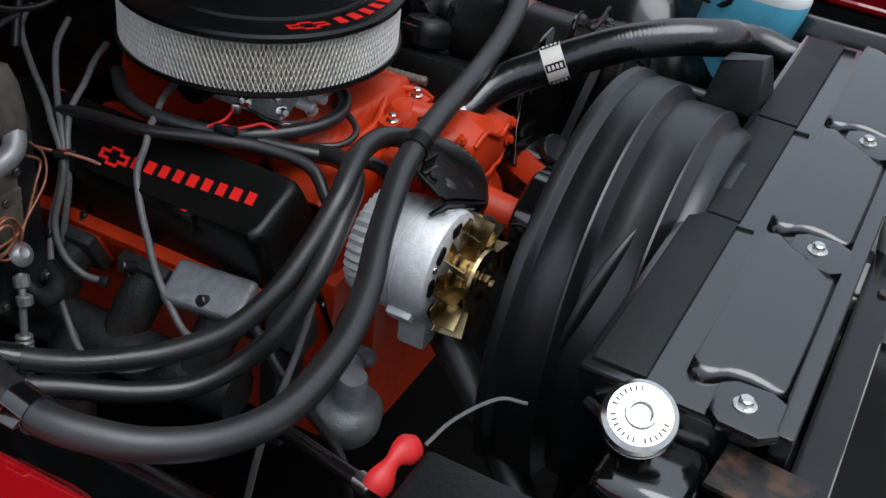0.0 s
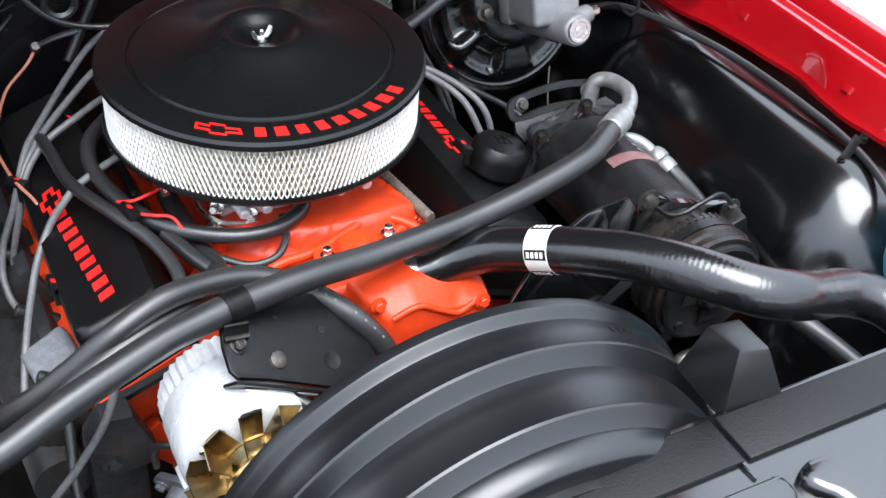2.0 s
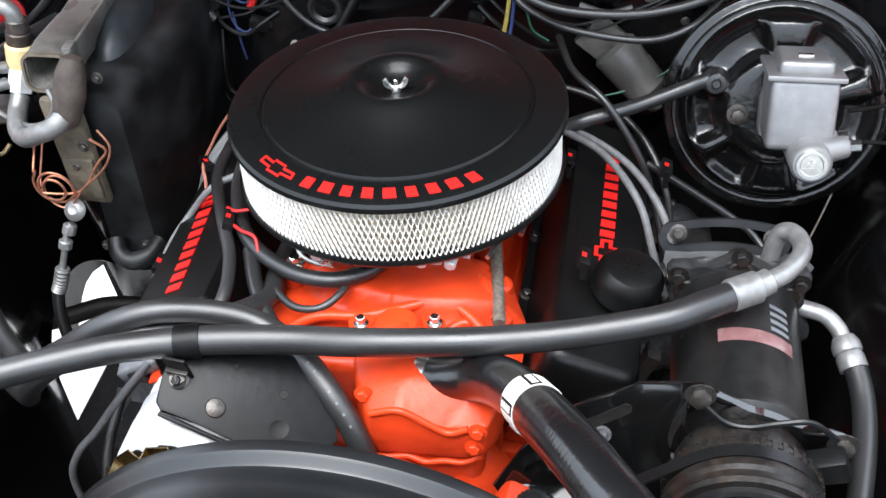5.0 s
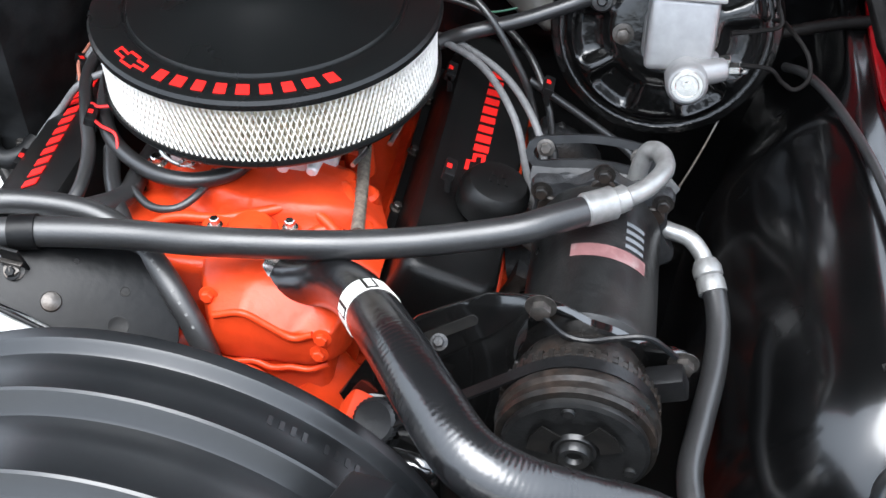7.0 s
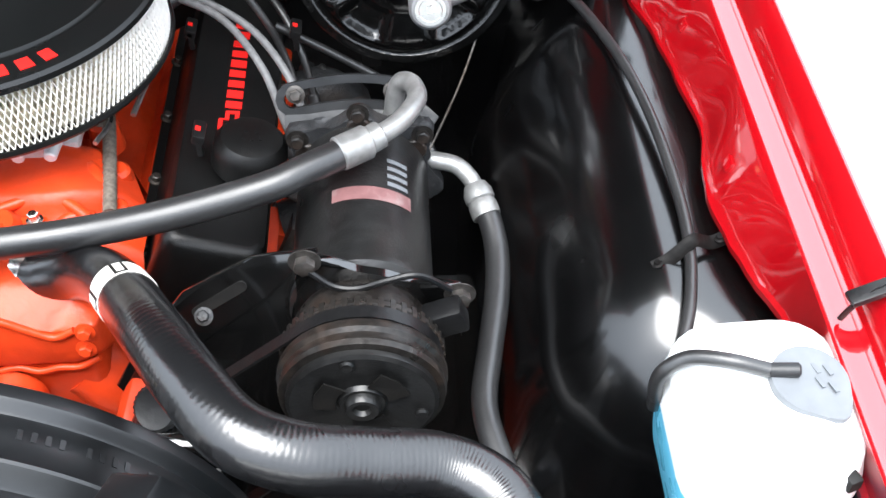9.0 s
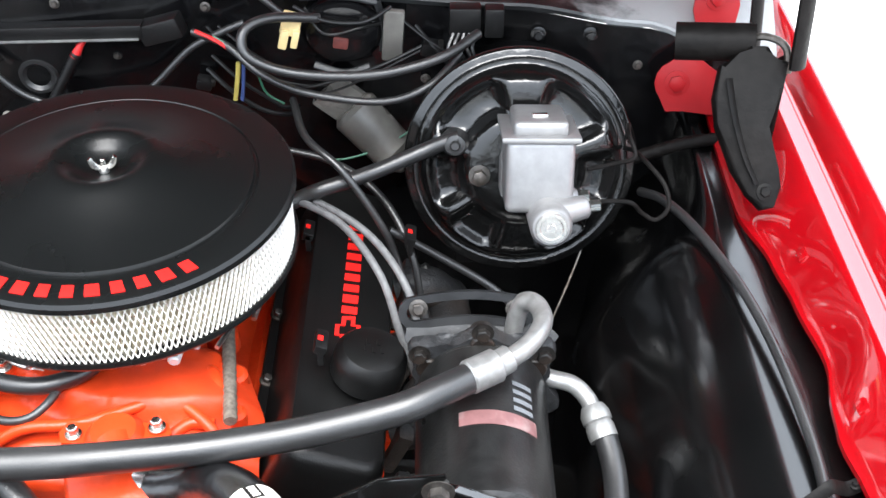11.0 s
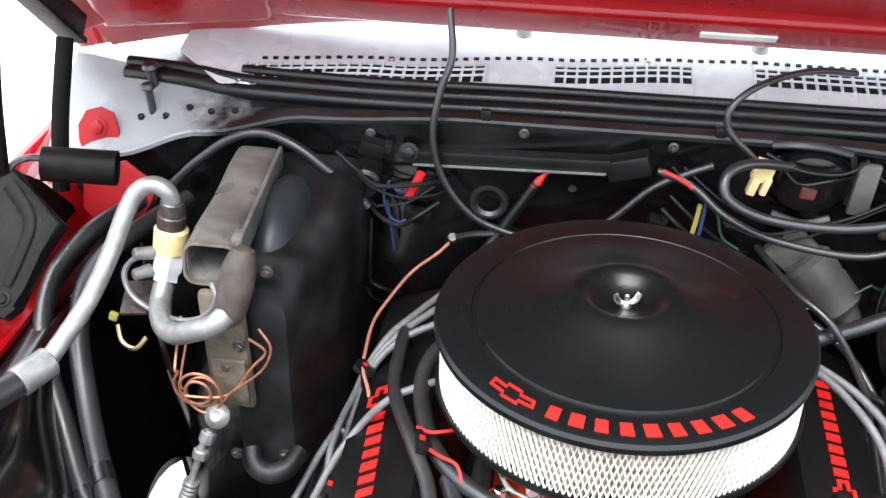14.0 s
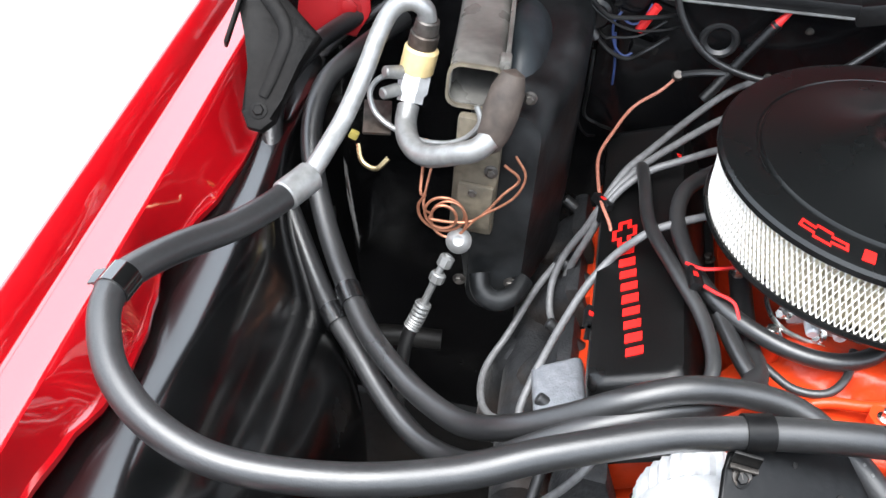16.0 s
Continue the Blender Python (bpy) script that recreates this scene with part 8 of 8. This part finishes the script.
lathe(bm, [(0, 0.004), (0.005, 0.004), (0.0065, 0.001), (0.0065, -0.003), (0, -0.003)], pose(-0.197, 0.272, -0.100, 40, 0, 0), 16)
part("eyelet", bm, DULLSTEEL, t)
part("lead", tube(B(), [(-0.192, 0.272, -0.098), (-0.170, 0.266, -0.088), (-0.145, 0.262, -0.082)], 0.004, 8), RUBBER, t)
hose("ground_strap", [(-0.194, 0.279, -0.102), (-0.213, 0.259, -0.115), (-0.242, 0.249, -0.138), (-0.262, 0.208, -0.150), (-0.275, 0.169, -0.160), (-0.272, 0.106, -0.157), (-0.267, 0.072, -0.154), (-0.256, 0.045, -0.160), (-0.250, 0.020, -0.172)], 0.0020, COPPERWIRE, "braided orange copper ground strap", "strap", 8)

t = thing("connector", "cream coloured plastic connector on the firewall", "connector", (0.147, 0.275, 0.015))
bm = B()
box(bm, (0.149, 0.272, 0.024), (0.022, 0.014, 0.026), (0, 14, 0), 0.003)
box(bm, (0.140, 0.268, 0.008), (0.010, 0.012, 0.024), (0, 14, 0), 0.002)
box(bm, (0.153, 0.268, 0.008), (0.008, 0.012, 0.022), (0, 14, 0), 0.002)
part("housing", bm, CREAM, t)
t = thing("steering_cover", "dark round steering column cover on the firewall", "cover", (0.205, 0.295, -0.02))
bm = B()
lathe(bm, [(0, 0.014), (0.02, 0.016), (0.036, 0.012), (0.042, 0.004), (0.044, -0.004), (0, -0.004)], pose(0.205, 0.294, 0.005, 90, 0, 0) @ Matrix.Diagonal((1.1, 0.95, 1, 1)), 32)
part("dome", bm, CHASSIS, t)
bm = B()
box(bm, (0.203, 0.279, -0.004), (0.018, 0.006, 0.014), (0, 8, 0), 0.003)
part("red_plug", bm, DARKRED, t, "dull red plug")
bm = B()
box(bm, (0.263, 0.284, 0.004), (0.024, 0.010, 0.064), (0, 4, 0), 0.003)
solo("steel_bracket", bm, TAN, "pale rusty steel bracket on the firewall", "bracket")
t = thing("wiper_motor", "grey cast motor below the firewall wiring", "motor", (0.235, 0.27, -0.13))
bm = B()
cyl(bm, (0.212, 0.272, -0.085), (0.265, 0.252, -0.138), 0.030, 0.027, 24, 0.006)
cyl(bm, (0.260, 0.254, -0.134), (0.278, 0.247, -0.154), 0.018, 0.014, 20, 0.004)
box(bm, (0.200, 0.280, -0.080), (0.05, 0.012, 0.05), (0, 40, 0), 0.004)
part("case", bm, TAN, t)
t = thing("relay", "black relay box with bunched leads on the firewall", "relay", (0.355, 0.29, 0.02))
bm = B()
box(bm, (0.345, 0.286, 0.024), (0.036, 0.020, 0.034), (0, 0, 0), 0.003)
part("box", bm, BLACKPL, t)
bm = B()
box(bm, (0.378, 0.286, 0.022), (0.022, 0.018, 0.036), (0, 0, 0), 0.003)
part("side_box", bm, BLACKPL, t)
for k in range(5):
    part("lead", tube(B(), [(0.332 + 0.006 * k, 0.274, 0.012), (0.326 + 0.007 * k, 0.262, -0.004 + 0.004 * (k % 2)), (0.336 + 0.008 * k, 0.262, -0.022), (0.348 + 0.008 * k, 0.27, -0.035)], 0.0022, 6), RUBBER, t)
for x in (0.43, 0.49):
    bm = B()
    bolt(bm, (x, 0.292, 0.002), (0, -1, 0.2), 0.006, 0.008)
    solo("firewall_bolt", bm, CHASSIS, "black painted bolt in the firewall", "bolt", "firewall bolts")
for x, z in ((-0.30, 0.02), (-0.12, 0.035), (0.05, 0.032), (0.30, -0.06), (-0.06, -0.03), (0.55, -0.04), (-0.09, -0.10)):
    bm = B()
    bolt(bm, (x, 0.296, z), (0, -1, 0.1), 0.004, 0.004)
    solo("firewall_bolt", bm, DULLSTEEL, "small screw head in the firewall", "bolt", "firewall bolts")
for x in (-0.165, 0.10):
    bm = B()
    box(bm, (x, 0.302, 0.052), (0.012, 0.008, 0.014), (0, 0, 0), 0.002)
    solo("seal_clip", bm, BLACKPL, "small black clip under the hood seal", "clip", "seal clips")
for s in (-1, 1):
    bm = B()
    lathe(bm, [(0, 0.045), (0.009, 0.045), (0.011, 0.040), (0.007, 0.036), (0.0055, 0.012), (0.010, 0.008), (0.010, 0), (0, 0)], pose(s * 0.595, 0.385, 0.002, 0, s * 6, 0), 18)
    solo("rubber_stop", bm, RUBBER, "black rubber hood stop on the ledge", "stop", "hood stops")
hose("steering_shaft_wire", [(0.52, 0.20, -0.10), (0.47, 0.12, -0.215), (0.42, 0.02, -0.26)], 0.0014, DULLSTEEL, "thin brown wire below the booster", "wire", 6)
t = thing("brace_rod", "dark steel brace rod behind the booster", "rod", (0.55, 0.20, -0.10))
part("rod", tube(B(), [(0.535, 0.20, -0.108), (0.60, 0.22, -0.100), (0.65, 0.23, -0.098)], 0.007, 12, 10, ridges=1), HINGE, t)

# ---- small wiring and pressings that clutter the firewall ----
rnd = random.Random(7)
for x0, x1, z0, z1 in ((-0.33, -0.20, 0.0, -0.03), (-0.31, -0.22, -0.06, -0.05), (0.06, 0.20, 0.02, -0.06), (0.12, 0.30, -0.05, -0.02), (0.28, 0.40, 0.02, -0.03), (0.16, 0.26, 0.04, 0.03), (0.05, 0.15, -0.03, -0.10), (-0.30, -0.27, -0.09, -0.20)):
    for k in range(2):
        a = Vector((x0 + rnd.uniform(-0.01, 0.01), 0.285, z0 + rnd.uniform(-0.012, 0.012)))
        b_ = Vector((x1 + rnd.uniform(-0.01, 0.01), 0.285, z1 + rnd.uniform(-0.012, 0.012)))
        mid = (a + b_) / 2 + Vector((rnd.uniform(-0.02, 0.02), -0.018, rnd.uniform(-0.03, -0.008)))
        hose("loose_wire", [a, (a + mid) / 2 + Vector((0, -0.008, rnd.uniform(-0.006, 0.006))), mid, (b_ + mid) / 2 + Vector((0, -0.008, rnd.uniform(-0.006, 0.006))), b_], rnd.choice((0.0016, 0.0022, 0.0028)), BLACKPL, "thin black wire looped along the firewall", "wire", 8)
t = thing("cover_frame", "dark dirty frame round the steering column cover", "frame", (0.215, 0.296, 0.0))
for p in ([(0.158, 0.296, 0.045), (0.185, 0.290, 0.050), (0.215, 0.290, 0.049), (0.245, 0.292, 0.042)], [(0.245, 0.292, 0.042), (0.252, 0.292, 0.015), (0.250, 0.293, -0.020)], [(0.170, 0.292, -0.040), (0.205, 0.288, -0.048), (0.235, 0.290, -0.040)]):
    part("frame_bar", tube(B(), p, 0.005, 8, squash=0.5), GREYBOX, t)
for x, z, w, h in ((-0.245, -0.078, 0.026, 0.016), (-0.295, 0.008, 0.030, 0.020), (0.305, -0.012, 0.020, 0.018), (0.04, -0.06, 0.018, 0.014)):
    t = thing("wire_connector", "small black plastic wire connector", "connector", (x, 0.288, z), "wire connectors")
    part("shell", box(B(), (x, 0.284, z), (w, 0.016, h), (8, 14, 4), 0.003), BLACKPL, t)
    part("collar", box(B(), (x + w * 0.6, 0.284, z + 0.002), (w * 0.3, 0.012, h * 0.7), (8, 14, 4), 0.002), DARK, t)
for x, z, rx in ((-0.24, 0.018, 0.03), (0.47, -0.02, 0.035), (0.53, 0.002, 0.028)):
    bm = B()
    o = [(rx * math.cos(a) * (1 + 0.25 * math.sin(2 * a)), 0.4 * rx * math.sin(a)) for a in (2 * math.pi * k / 24 for k in range(24))]
    plate(bm, o, 0.004, Matrix.Translation((x, 0.302, z)) @ Euler((math.pi / 2, 0.2, 0)).to_matrix().to_4x4(), 0.0015)
    solo("pressed_patch", bm, PEEL, "raised glossy black pressing on the firewall", "pressing")

# ---- ledge details ----
for x, f in ((-0.60, 0.35), (-0.565, 0.30), (-0.535, 0.42), (-0.505, 0.35), (-0.475, 0.45), (-0.44, 0.4), (-0.62, 0.7)):
    y0, y1 = 0.312, table(x, YC) - 0.012
    zz = lerp(table(x, ZT), lerp(table(x, ZT), 0.02, 0.5) + 0.012 * max(0, abs(x) - 0.45) / 0.2, min(1, 2 * f)) + 0.0035
    bm = B()
    lathe(bm, [(0.0018, 0.0), (0.0032, 0.0010), (0.0040, 0.0007), (0.0045, -0.004), (0.0018, -0.004)], pose(x, lerp(y0, y1, f), zz, 14, 0, 0), 14)
    solo("drain_hole", bm, DARK, "small dark punched hole in the black ledge", "hole", group="holes in the ledge")
t = thing("hood_bumper", "black rubber hood bumper post on the ledge", "bumper", (-0.585, 0.345, -0.005))
part("stem", cyl(B(), (-0.585, 0.345, -0.012), (-0.590, 0.348, 0.030), 0.0045, 0.0055, 14), RUBBER, t)
part("pad", cyl(B(), (-0.590, 0.348, 0.029), (-0.5905, 0.3485, 0.037), 0.0095, 0.0090, 18, 0.002), RUBBER, t)
part("foot", cyl(B(), (-0.585, 0.345, -0.014), (-0.5852, 0.3452, -0.008), 0.0085, 0.008, 18, 0.001), RUBBER, t)

# ---- front corner of the passenger head ----
t = thing("front_casting", "bare grey cast-iron bracket bolted to the front of the cylinder head", "bracket", (-0.25, -0.222, -0.40))
bm = B()
plate(bm, [(-0.262, -0.236), (-0.232, -0.240), (-0.212, -0.296), (-0.212, -0.318), (-0.252, -0.322), (-0.282, -0.285), (-0.280, -0.262)], 0.030, Matrix(((1, 0, 0, 0), (0, 0, -1, -0.206), (0, 1, 0, 0), (0, 0, 0, 1))), 0.006)
part("head_flange", bm, IRON, t)
bm = B()
plate(bm, [(-0.280, -0.290), (-0.222, -0.322), (-0.224, -0.420), (-0.240, -0.455), (-0.268, -0.455), (-0.282, -0.40)], 0.024, Matrix(((1, 0, 0, 0), (0, 0, -1, -0.200), (0, 1, 0, 0), (0, 0, 0, 1))), 0.007)
part("lower_web", bm, IRON, t)
part("bolt", bolt(B(), (-0.258, -0.236, -0.300), (0, -1, 0.1), 0.008, 0.007), IRON, t)
hose("grey_wire", [(-0.236, -0.222, -0.190), (-0.262, -0.256, -0.213), (-0.294, -0.262, -0.257), (-0.328, -0.262, -0.301), (-0.352, -0.255, -0.36), (-0.36, -0.24, -0.46)], 0.0042, GREYWIRE, "grey sheathed cable hanging below the heater hoses", "cable", 10)
t = thing("alternator_strut", "black painted alternator strut against the orange block", "strut", (-0.175, -0.225, -0.33))
part("bar", tube(B(), [(-0.200, -0.222, -0.262), (-0.193, -0.226, -0.280), (-0.174, -0.226, -0.326), (-0.152, -0.226, -0.380), (-0.140, -0.224, -0.41)], 0.009, 10, squash=0.6), GLOSS, t)

# ---- suspension arm across the opening in the inner fender ----
t = thing("control_arm", "black painted suspension arm across the inner fender opening", "suspension arm", (-0.563, 0.137, -0.53))
part("beam", tube(B(), [(-0.595, 0.119, -0.500), (-0.563, 0.137, -0.500), (-0.517, 0.163, -0.500), (-0.435, 0.171, -0.500)], 0.014, 12, 6), DARK, t)
